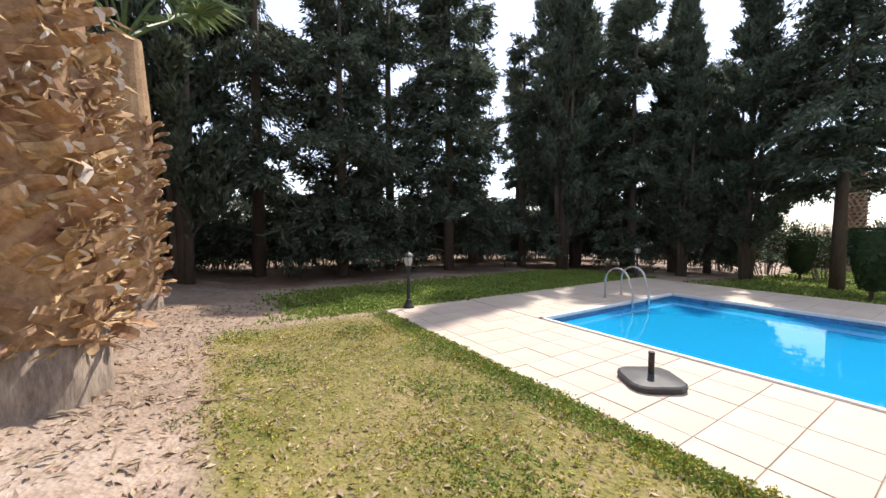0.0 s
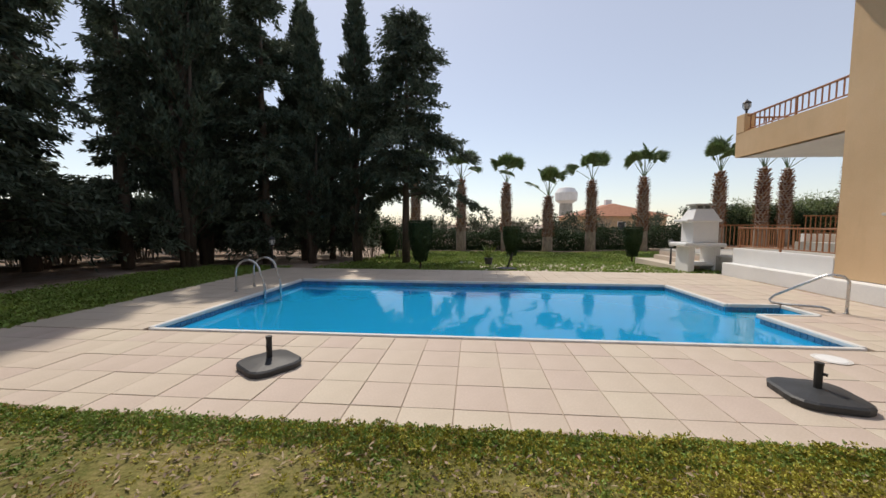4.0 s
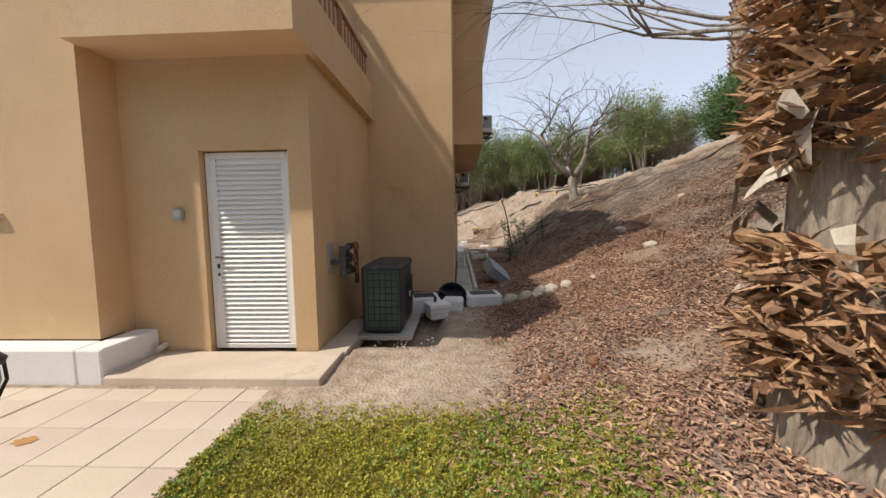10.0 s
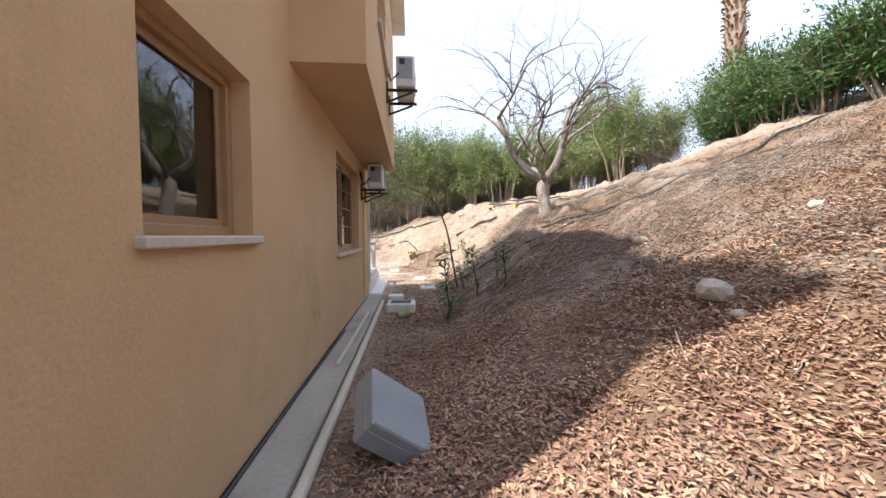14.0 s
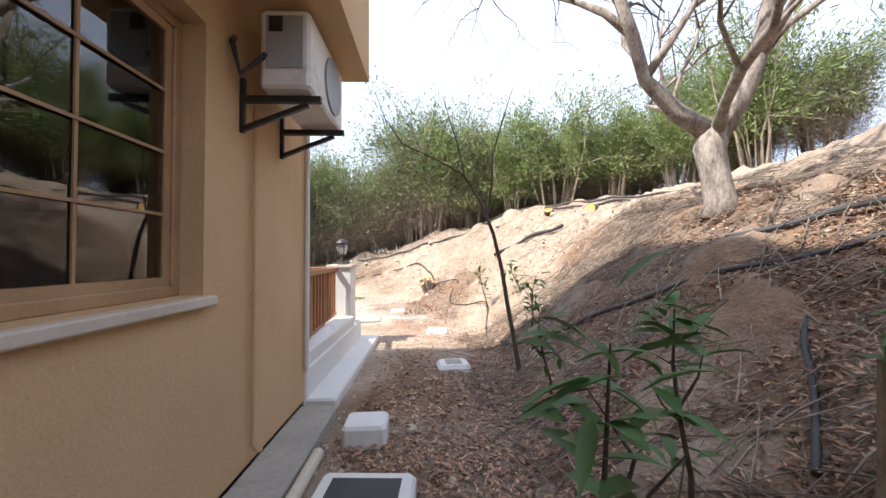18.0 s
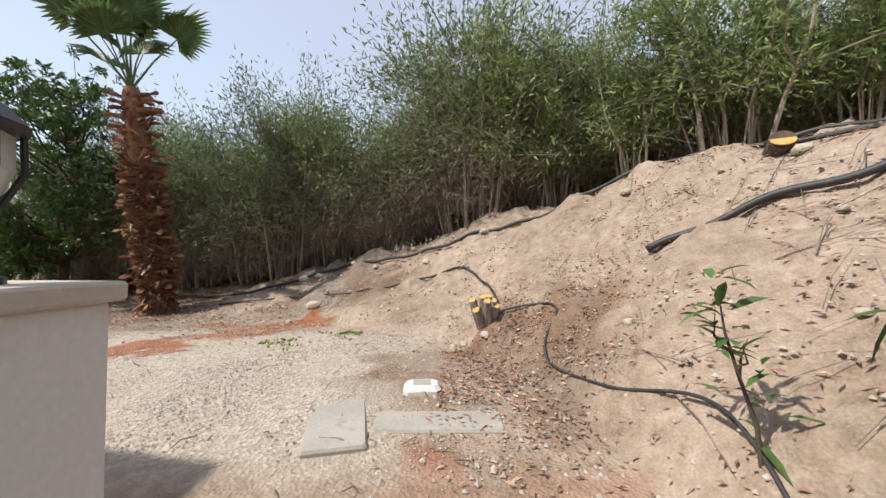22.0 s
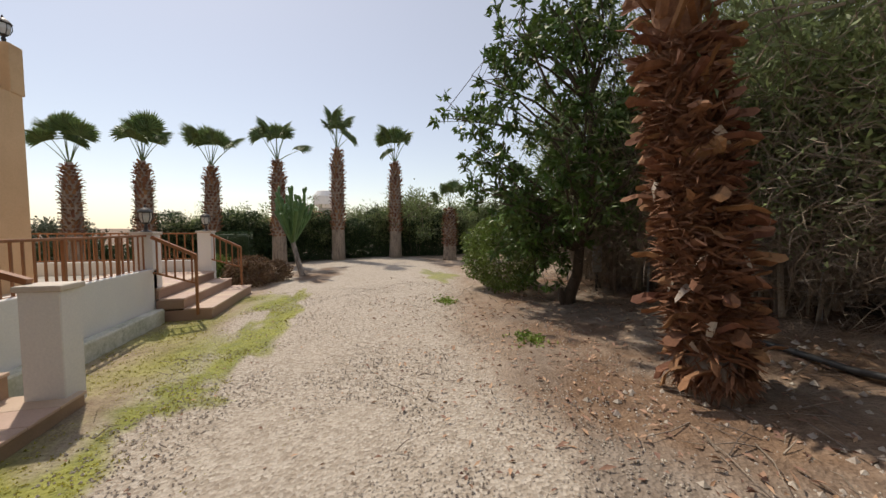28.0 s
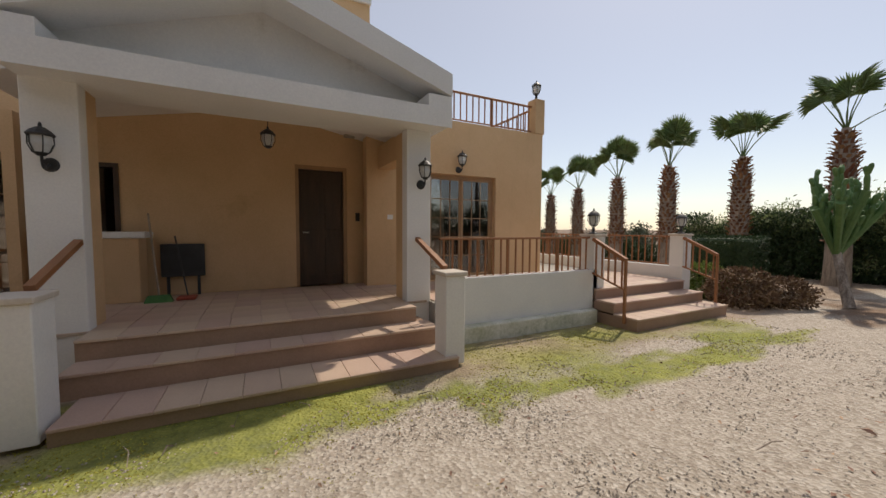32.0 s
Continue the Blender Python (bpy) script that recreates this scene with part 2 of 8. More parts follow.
def water_material():
    m, t, ns, ln, p = nodes_of("pool_water")
    tc = ns.new("ShaderNodeTexCoord")
    n = noise_node(t, tc.outputs["Object"], 1.6, 3, 0.5)
    b = ns.new("ShaderNodeBump")
    b.inputs["Strength"].default_value, b.inputs["Distance"].default_value = 0.12, 0.05
    ln.new(n.outputs[0], b.inputs["Height"])
    tr, gl, fr, mx = ns.new("ShaderNodeBsdfTransparent"), ns.new("ShaderNodeBsdfGlossy"), ns.new("ShaderNodeFresnel"), ns.new("ShaderNodeMixShader")
    tr.inputs[0].default_value = (0.88, 0.98, 1.0, 1)
    # blue diffuse colour stands in for light scattered in the water, brightening it
    body, inner = ns.new("ShaderNodeBsdfDiffuse"), ns.new("ShaderNodeMixShader")
    body.inputs[0].default_value = (0.012, 0.42, 0.72, 1)
    inner.inputs[0].default_value = 0.62
    gl.inputs["Roughness"].default_value = 0.03
    fr.inputs[0].default_value = 1.33
    ln.new(b.outputs[0], gl.inputs["Normal"])
    ln.new(b.outputs[0], fr.inputs["Normal"])
    ln.new(fr.outputs[0], mx.inputs[0])
    ln.new(tr.outputs[0], inner.inputs[1])
    ln.new(body.outputs[0], inner.inputs[2])
    ln.new(inner.outputs[0], mx.inputs[1])
    ln.new(gl.outputs[0], mx.inputs[2])
    ln.new(mx.outputs[0], ns["Material Output"].inputs[0])
    return m


WATER = water_material()


# ---- mesh helpers ----
class Shape:
    """Collects vertices and faces of one mesh."""

    def __init__(self):
        self.v, self.f = [], []

    def add(self, verts, faces):
        k = len(self.v)
        self.v.extend(tuple(p) for p in verts)
        self.f.extend(tuple(i + k for i in q) for q in faces)
        return self

    def box(self, x0, x1, y0, y1, z0, z1, c=0.0):
        """A box with chamfered upright and top edges of width c."""
        if c <= 0:
            v = [(x, y, z) for z in (z0, z1) for x, y in ((x0, y0), (x1, y0), (x1, y1), (x0, y1))]
            return self.add(v, [(3, 2, 1, 0), (4, 5, 6, 7), (0, 1, 5, 4), (1, 2, 6, 5), (2, 3, 7, 6), (3, 0, 4, 7)])
        c = min(c, (x1 - x0) * 0.45, (y1 - y0) * 0.45, (z1 - z0) * 0.45)
        ring = lambda a, z: [(x0 + a + c, y0 + a, z), (x1 - a - c, y0 + a, z), (x1 - a, y0 + a + c, z), (x1 - a, y1 - a - c, z), (x1 - a - c, y1 - a, z), (x0 + a + c, y1 - a, z), (x0 + a, y1 - a - c, z), (x0 + a, y0 + a + c, z)]
        v = ring(c * 0.7, z0) + ring(0, z0 + c) + ring(0, z1 - c) + ring(c * 0.7, z1)
        q = [tuple(range(7, -1, -1)), tuple(range(24, 32))]
        for k in range(3):
            q += [(8 * k + i, 8 * k + (i + 1) % 8, 8 * k + 8 + (i + 1) % 8, 8 * k + 8 + i) for i in range(8)]
        return self.add(v, q)

    def tube(self, pts, radii, n=8, caps=True):
        """A tapered tube along points."""
        pts = [Vector(p) for p in pts]
        rings, side = [], None
        for i, p in enumerate(pts):
            d = (pts[min(i + 1, len(pts) - 1)] - pts[max(i - 1, 0)]).normalized()
            if side is None:
                side = d.orthogonal().normalized()
            side = (side - d * side.dot(d)).normalized()
            up = d.cross(side)
            r = radii[i] if isinstance(radii, (list, tuple)) else radii
            rings.append([p + (side * math.cos(2 * math.pi * k / n) + up * math.sin(2 * math.pi * k / n)) * r for k in range(n)])
        v = [p for ring in rings for p in ring]
        q = [(i * n + k, i * n + (k + 1) % n, (i + 1) * n + (k + 1) % n, (i + 1) * n + k) for i in range(len(pts) - 1) for k in range(n)]
        if caps:
            q += [tuple(range(n - 1, -1, -1)), tuple((len(pts) - 1) * n + k for k in range(n))]
        return self.add(v, q)

    def lathe(self, profile, n=16, at=(0, 0, 0), turn=0.0):
        """A turned solid from (radius, height) pairs."""
        x, y, z = at
        v = [(x + r * math.cos(2 * math.pi * k / n + turn), y + r * math.sin(2 * math.pi * k / n + turn), z + h) for r, h in profile for k in range(n)]
        m = len(profile)
        q = [(i * n + k, i * n + (k + 1) % n, (i + 1) * n + (k + 1) % n, (i + 1) * n + k) for i in range(m - 1) for k in range(n)]
        q += [tuple(range(n - 1, -1, -1)), tuple((m - 1) * n + k for k in range(n))]
        return self.add(v, q)

    def rod(self, a, b, r, n=6):
        return self.tube([a, b], r, n)

    def beam(self, a, b, w, h):
        """A rectangular bar from a to b, w wide and h high."""
        a, b = Vector(a), Vector(b)
        d = (b - a).normalized()
        s = d.cross(Vector((0, 0, 1)))
        s = (s if s.length > 1e-4 else Vector((1, 0, 0))).normalized() * w / 2
        u = s.cross(d).normalized() * h / 2
        v = [p + i * s + j * u for p in (a, b) for i, j in ((-1, -1), (1, -1), (1, 1), (-1, 1))]
        return self.add(v, [(3, 2, 1, 0), (4, 5, 6, 7), (0, 1, 5, 4), (1, 2, 6, 5), (2, 3, 7, 6), (3, 0, 4, 7)])

    def mesh(self, name, mat, smooth=False):
        me = bpy.data.meshes.new(name)
        me.from_pydata(self.v, [], self.f)
        if mat:
            me.materials.append(mat)
        if smooth:
            me.polygons.foreach_set("use_smooth", [True] * len(me.polygons))
        me.update()
        return me


def structure(name, shape, mat, label="", category="", smooth=False):
    return tagged(new(name, shape.mesh(name, mat, smooth)), label, category, kind="structure")


def stuff(name, shape, mat, label, category, parent=None, smooth=False):
    ob = new(name, shape.mesh(name, mat, smooth))
    ob.parent = parent
    return tagged(ob, label, category if parent is None else "", kind="stuff")


def thing(name, at, label, category, group="", turn=0.0):
    ob = new(name)
    ob.empty_display_size = 0.1
    ob.matrix_basis = pose(*at, 0, 0, turn)
    return tagged(ob, label, category, group)


def part(name, shape, mat, parent, label="", smooth=False):
    ob = new(name, shape.mesh(name, mat, smooth))
    ob.parent = parent
    return tagged(ob, label)


def solid(name, shape, mat, at, label, category, group="", smooth=False, turn=0.0):
    """A thing that is one mesh, in coordinates about its base."""
    ob = new(name, shape.mesh(name, mat, smooth))
    ob.matrix_basis = pose(*at, 0, 0, turn)
    return tagged(ob, label, category, group)


def piece(name, me, parent, m):
    ob = new(name, me)
    ob.parent = parent
    ob.matrix_basis = m
    return ob


# ---- ground ----
# Foot of the bank: x, y, slope, width of the first part, slope of the rest
FOOT = [(2.5, -30, 0.08, 4, 0.1), (2.6, -8, 0.14, 4, 0.30), (2.5, -2, 0.27, 3.0, 0.50), (2.75, 2.5, 0.34, 3.0, 0.53), (3.2, 6, 0.44, 3.0, 0.50), (3.9, 9, 0.66, 2.9, 0.40), (4.25, 11.5, 0.80, 2.6, 0.38), (4.15, 14, 0.85, 2.7, 0.25),
        (3.6, 16.2, 0.88, 3.0, 0.12), (2.4, 17.8, 0.85, 2.6, 0.06), (0.2, 18.9, 0.60, 2.2, 0.05), (-3, 19.6, 0.22, 2.5, 0.05), (-8, 20.6, 0.10, 3, 0.03), (-22, 22, 0.03, 4, 0), (-60, 24, 0.0, 4, 0)]
DRIVE_RISE = 0.18
FA = np.array(FOOT, float)


def smooth01(a):
    a = np.clip(a, 0, 1)
    return a * a * (3 - 2 * a)


def base_level(x, y):
    """The yard without its bank: flat lawn, then rising gently along the side yard to the drive."""
    z = 0.10 * smooth01((y + 1) / 3) + 0.05 * smooth01((y - 8) / 5) + DRIVE_RISE * smooth01((y - 13.5) / 5.0)
    z = z - 0.038 * np.clip(-6 - x, 0, 9) * (1 - smooth01((y - 4) / 4))
    return z


def height(x, y):
    x, y = np.atleast_1d(np.asarray(x, float)), np.atleast_1d(np.asarray(y, float))
    best = np.full(x.shape, 1e9)
    sign, slope, wide, rest = np.zeros(x.shape), np.zeros(x.shape), np.ones(x.shape), np.zeros(x.shape)
    for a, b in zip(FA[:-1], FA[1:]):
        d = b[:2] - a[:2]
        u = np.clip(((x - a[0]) * d[0] + (y - a[1]) * d[1]) / (d @ d), 0, 1)
        px, py = x - a[0] - u * d[0], y - a[1] - u * d[1]
        far = np.hypot(px, py)
        near = far < best
        best = np.where(near, far, best)
        sign = np.where(near, np.sign(d[1] * px - d[0] * py), sign)
        slope = np.where(near, a[2] + u * (b[2] - a[2]), slope)
        wide = np.where(near, a[3] + u * (b[3] - a[3]), wide)
        rest = np.where(near, a[4] + u * (b[4] - a[4]), rest)
    d = np.maximum(best * sign, 0)
    up = slope * np.minimum(d, wide) * smooth01(d / 0.5 + 0.35) + rest * np.clip(d - wide, 0, 7.5)
    bumps = 0.05 * np.sin(1.7 * x + 0.6 * y) * np.sin(1.3 * y - 0.5 * x) + 0.04 * np.sin(4.1 * x + 1.1 * y) * np.sin(3.3 * y - 1.9 * x)
    return base_level(x, y) + up + bumps * smooth01(d / 1.5) * (0.4 + 1.4 * slope)


def ground_at(x, y):
    return float(height(x, y)[0])


# ---- ground sheet ----
def axis_lines(lo, hi, step, far):
    a = list(np.arange(lo, hi + 1e-6, step))
    out, d = [], step
    p = hi
    while p < far:
        d *= 1.35
        p += d
        out.append(p)
    pre, d, p = [], step, lo
    while p > -far:
        d *= 1.35
        p -= d
        pre.append(p)
    return np.array(pre[::-1] + a + out)


POOL = (-5.45, -1.38, -11.05, -2.72)
DECK = (-7.6, 0.56, -12.95, -0.28)


def in_rect(x, y, r, grow=0.0):
    return (x > r[0] - grow) & (x < r[1] + grow) & (y > r[2] - grow) & (y < r[3] + grow)


def patch(x, y, cx, cy, rx, ry, wob=0.35):
    a = np.arctan2((y - cy) / ry, (x - cx) / rx)
    r = np.hypot((x - cx) / rx, (y - cy) / ry) + wob * np.sin(3 * a + cx) * 0.5 + wob * 0.4 * np.sin(7 * a + cy)
    return smooth01((1.25 - r) / 0.6)


def lawn_mask(x, y):
    near = smooth01((x - 0.53) / 0.1) * smooth01((3.45 - x) / 0.7) * smooth01((-0.45 - y) / 0.7) * smooth01((y + 13.5) / 1.5)
    bare = patch(x, y, 4.2, -11.6, 1.0, 3.4) * 0.95
    left = smooth01((-12.7 - y) / 0.4) * smooth01((y + 16.2) / 1.5) * smooth01((x + 9.0) / 1.0) * smooth01((2.6 - x) / 1.6) * smooth01((0.9 - np.maximum(bare, 0)) / 0.6)
    far = smooth01((-7.4 - x) / 0.3) * smooth01((x + 19.3) / 0.6) * smooth01((y + 12.5) / 1.5) * smooth01((6 - y) / 2)
    return np.clip(np.maximum.reduce([near * (1 - bare), left, far]), 0, 1)


def litter_shade_mask(x, y):
    # Reaches further up the far bank to paint in shade of trees and twigs.
    bank = smooth01((x - 2.2) / 0.8) * smooth01((y + 4.5) / 2.0) * smooth01((10.5 + 2.2 * smooth01((x - 4.6) / 1.5) - y) / 3.5) * smooth01((12.6 - x) / 2.5)
    palm = patch(x, y, 3.8, -2.2, 1.5, 2.0)
    mid = patch(x, y, 4.6, 12.3, 1.0, 1.6) * 0.8 + patch(x, y, 3.7, 16.4, 0.9, 1.2) * 0.7 + patch(x, y, 6.3, 11.6, 1.9, 2.2) * 0.8 + patch(x, y, 3.6, 9.6, 1.2, 2.8) * 0.85
    trees = smooth01((-15.5 - y) / 1.5) * 1.0 + patch(x, y, 3.8, -12.5, 1.4, 3.5) * 0.5
    shade = np.maximum(patch(x, y, -5.2, 20.4, 3.6, 2.2) * 0.75, smooth01((y - 19.9) / 1.2) * smooth01((x + 12) / 2) * smooth01((6 - x) / 2) * 0.8)
    lawn = smooth01((3.3 - x) / 0.7) * smooth01((-0.7 - y) / 0.6)
    bank, palm = bank * (1 - 0.85 * lawn), palm * (1 - 0.7 * lawn)
    # The patch at x -14.6 paints the shade under the cactus as brown ground.
    shade = np.maximum(shade, patch(x, y, 0.3, 19.7, 1.7, 0.7) * 0.75 + patch(x, y, -14.6, 15.6, 2.2, 1.1) * 0.7)
    mid = mid + patch(x, y, 2.7, 16.6, 1.1, 0.8) * 0.6 + patch(x, y, 2.4, 15.9, 1.1, 0.7) * 0.45
    shade = np.maximum(shade, patch(x, y, -4.6, 19.3, 3.2, 1.0) * 0.6 + patch(x, y, -2.4, 18.5, 1.5, 0.5) * 0.5)
    return np.clip(np.maximum.reduce([bank, palm, mid, trees, shade]) * (1 - 0.45 * bare_mask(x, y)), 0, 1)


def bare_mask(x, y):
    """Grey bare spots between the leaves on the bank."""
    return np.clip(patch(x, y, 3.85, -0.4, 0.36, 0.3) + patch(x, y, 5.0, 2.4, 0.42, 0.36) + patch(x, y, 2.88, 3.35, 0.3, 0.18) + 0.6 * patch(x, y, 4.6, 5.0, 0.5, 1.4) + patch(x, y, 2.2, 0.3, 0.6, 0.4), 0, 1)


def gravel_mask(x, y):
    return smooth01((y - 14.0) / 1.0) * smooth01((3.6 - x) / 2.0) * smooth01((19.0 - y + np.clip(-x - 6.5, 0, 6) * 0.32) / 1.4)


def moss_mask(x, y):
    strip = smooth01((15.35 + 0.35 * np.sin(1.7 * x) - y) / 0.7) * smooth01((y - 13.2) / 0.3) * smooth01((-0.2 - x) / 0.8) * smooth01((x + 11.5) / 1.0)
    spots = patch(x, y, -6.7, 15.3, 1.3, 0.35, 0.7) + patch(x, y, -5.15, 15.05, 0.45, 0.38, 0.7) + patch(x, y, -8.0, 15.45, 0.9, 0.25, 0.6) + patch(x, y, -9.5, 15.4, 1.5, 0.4, 0.6) + patch(x, y, -12.3, 19.4, 1.5, 0.5, 0.5) + patch(x, y, -3.6, 14.75, 0.8, 0.35, 0.6) + patch(x, y, -2.2, 14.7, 1.2, 0.4, 0.6)
    faint = patch(x, y, -6.8, 18.3, 1.0, 0.5, 0.7) + patch(x, y, -3.4, 15.9, 0.9, 0.5, 0.7)
    return np.clip(strip * (0.68 + 0.24 * np.sin(2.3 * x + 1.1) * np.sin(3.7 * y + 0.8 * x)) + 0.85 * spots + 0.3 * faint + 0.4 * patch(x, y, -2.6, 14.7, 2.2, 0.45, 0.4), 0, 1)


def red_mask(x, y):
    u, v = (x + 1.0) * 0.77 + (y - 17.7) * 0.64, -(x + 1.0) * 0.64 + (y - 17.7) * 0.77
    seam = smooth01((0.40 - np.abs(v + 0.16 * np.sin(3.1 * u) + 0.08 * np.sin(8.3 * u + 1))) / 0.3) * smooth01((1.75 - np.abs(u)) / 0.5) * (0.82 + 0.18 * np.sin(4.6 * u + 2.0 * v))
    spots = patch(x, y, -1.5, 17.2, 0.42, 0.38, 0.7) + patch(x, y, -2.25, 16.75, 0.32, 0.2, 0.7) * 0.9 + patch(x, y, -0.1, 18.75, 0.5, 0.26, 0.7) * 0.9 + patch(x, y, -0.6, 18.35, 0.5, 0.3, 0.7) * 0.9 + patch(x, y, -1.2, 17.0, 0.3, 0.25, 0.7) + patch(x, y, -1.65, 18.6, 0.5, 0.22, 0.7) * 0.8 + patch(x, y, -1.0, 17.95, 0.4, 0.3, 0.7) * 0.85 + patch(x, y, -0.05, 19.0, 0.45, 0.25, 0.7)
    sand = patch(x, y, 3.1, 14.25, 0.75, 0.75, 0.6) * 0.5 + patch(x, y, 2.6, 15.6, 1.1, 0.6, 0.6) * 0.3
    return np.clip(0.8 * seam + spots + sand, 0, 1)


def build_ground():
    xs, ys = axis_lines(-13.0, 11.0, 0.11, 900), axis_lines(-18.0, 24.0, 0.11, 900)
    gx, gy = np.meshgrid(xs, ys)
    x, y = gx.ravel(), gy.ravel()
    z = height(x, y)
    lw, lt, gv, ms, rd = lawn_mask(x, y), litter_shade_mask(x, y), gravel_mask(x, y), moss_mask(x, y), red_mask(x, y)
    rough = np.array([noise.noise((a * 2.3, b * 2.3, 0)) for a, b in zip(x, y)]) * 0.02 + np.array([noise.noise((a * 0.9, b * 0.9, 5)) for a, b in zip(x, y)]) * 0.03
    near = (np.abs(x) < 60) & (np.abs(y) < 60)
    bank = smooth01((z - base_level(x, y)) / 0.5)
    craggy = np.array([abs(noise.noise((a * 1.4, b * 1.4, 9))) + 0.5 * abs(noise.noise((a * 3.9, b * 3.9, 3))) for a, b in zip(x, y)])
    clods = np.array([noise.noise((a * 8.5, b * 8.5, 2)) for a, b in zip(x, y)])
    z = z + rough * near * (0.5 + bank) + near * bank * ((craggy - 0.3) * 0.23 + clods * 0.034) * smooth01((y - 6) / 4) + near * bank * clods * 0.012
    z = np.where(in_rect(x, y, DECK, -0.05), z - 0.14, z)
    z = np.where(in_rect(x, y, (-11.5, -7.4, -6.7, 1.0), -0.1), z - 0.12, z)
    z = np.where(in_rect(x, y, POOL, 0.10), -2.6, z)
    z = np.where(in_rect(x, y, (-4.5, 1.9, 0.6, 13.0), 0.0), -0.1, z)
    n, m = len(xs), len(ys)
    i, j = np.meshgrid(np.arange(n - 1), np.arange(m - 1))
    k = (j * n + i).ravel()
    f = np.stack([k, k + 1, k + 1 + n, k + n], 1)
    me = bpy.data.meshes.new("ground")
    me.from_pydata(np.stack([x, y, z], 1).tolist(), [], f.tolist())
    for key, val in (("lawn", lw), ("litter", lt), ("gravel", gv), ("moss", ms), ("red", rd)):
        me.attributes.new(key, "FLOAT", "POINT").data.foreach_set("value", val.astype(np.float32))
    me.polygons.foreach_set("use_smooth", [True] * len(me.polygons))
    m_, t, ns, ln, p = nodes_of("yard_earth")
    vec = ns.new("ShaderNodeTexCoord").outputs["Object"]
    n1, n2, n3 = noise_node(t, vec, 0.9, 6, 0.6), noise_node(t, vec, 7, 6, 0.65), noise_node(t, vec, 55, 4, 0.7)
    vor = ns.new("ShaderNodeTexVoronoi")
    vor.inputs["Scale"].default_value = 34
    ln.new(vec, vor.inputs["Vector"])
    blend = math_node(t, "ADD", math_node(t, "MULTIPLY", n1.outputs[0], 0.35), math_node(t, "ADD", math_node(t, "MULTIPLY", n2.outputs[0], 0.40), math_node(t, "MULTIPLY", n3.outputs[0], 0.25)))

    def mask(key, hard=2.6):
        a = ns.new("ShaderNodeAttribute")
        a.attribute_name = key
        return math_node(t, "MULTIPLY", math_node(t, "SUBTRACT", math_node(t, "ADD", a.outputs["Fac"], math_node(t, "MULTIPLY", blend, 0.9)), 0.78), hard, True)

    earth = ramp_node(t, blend, [(0.36, (0.20, 0.145, 0.10)), (0.52, (0.39, 0.305, 0.235)), (0.66, (0.55, 0.455, 0.37))]).outputs[0]
    lit = ramp_node(t, blend, [(0.38, (0.13, 0.082, 0.055)), (0.53, (0.25, 0.165, 0.11)), (0.66, (0.38, 0.27, 0.18))]).outputs[0]
    lit = mix_node(t, ramp_node(t, noise_node(t, vec, 0.55, 5, 0.6).outputs[0], [(0.42, (0, 0, 0)), (0.62, (1, 1, 1))]).outputs[0], lit, ramp_node(t, blend, [(0.38, (0.17, 0.135, 0.105)), (0.53, (0.30, 0.25, 0.205)), (0.66, (0.44, 0.38, 0.32))]).outputs[0])
    grav = ramp_node(t, vor.outputs["Color"], [(0.1, (0.31, 0.265, 0.215)), (0.5, (0.47, 0.415, 0.35)), (0.9, (0.62, 0.57, 0.50))]).outputs[0]
    grav = mix_node(t, math_node(t, "MULTIPLY", n1.outputs[0], 0.5), grav, (0.42, 0.35, 0.28))
    lawn = ramp_node(t, blend, [(0.38, (0.085, 0.10, 0.022)), (0.52, (0.215, 0.19, 0.065)), (0.63, (0.31, 0.24, 0.125))]).outputs[0]
    moss = ramp_node(t, blend, [(0.40, (0.115, 0.155, 0.014)), (0.6, (0.34, 0.355, 0.065))]).outputs[0]
    red = ramp_node(t, blend, [(0.38, (0.19, 0.058, 0.024)), (0.6, (0.43, 0.165, 0.075))]).outputs[0]
    col = mix_node(t, mask("gravel", 1.6), earth, grav)
    # litter brown, which also carries the painted shade
    col = mix_node(t, mask("litter"), col, lit)
    col = mix_node(t, mask("lawn"), col, lawn)
    col = mix_node(t, math_node(t, "MULTIPLY", mask("red", 1.9), 0.85), col, red)
    col = mix_node(t, math_node(t, "MULTIPLY", mask("moss", 1.5), 0.85), col, moss)
    ln.new(col, p.inputs["Base Color"])
    p.inputs["Roughness"].default_value = 0.95
    p.inputs["Specular IOR Level"].default_value = 0.15
    b = ns.new("ShaderNodeBump")
    b.inputs["Strength"].default_value, b.inputs["Distance"].default_value = 0.7, 0.04
    ln.new(math_node(t, "ADD", blend, math_node(t, "MULTIPLY", vor.outputs["Distance"], 0.5)), b.inputs["Height"])
    ln.new(b.outputs[0], p.inputs["Normal"])
    me.materials.append(m_)
    tagged(new("ground", me), "yard of clover lawn, leaf litter, bare bank and pale gravel drive", "ground", kind="structure")


build_ground()


# ---- walls with openings ----
def wall_x(name, y0, y1, x0, x1, z0, z1, holes, mat, label):
    """A wall that runs along x, from y0 to y1 thick, with holes (xa, xb, za, zb)."""
    s = Shape()
    cuts = sorted({x0, x1, *[c for h in holes for c in h[:2]]})
    for a, b in zip(cuts[:-1], cuts[1:]):
        z = z0
        for h in sorted((h for h in holes if h[0] <= a + 1e-6 and h[1] >= b - 1e-6), key=lambda h: h[2]):
            if h[2] > z + 1e-4:
                s.box(a, b, y0, y1, z, h[2])
            z = h[3]
        if z1 > z + 1e-4:
            s.box(a, b, y0, y1, z, z1)
    return structure(name, s, mat, label, "wall")


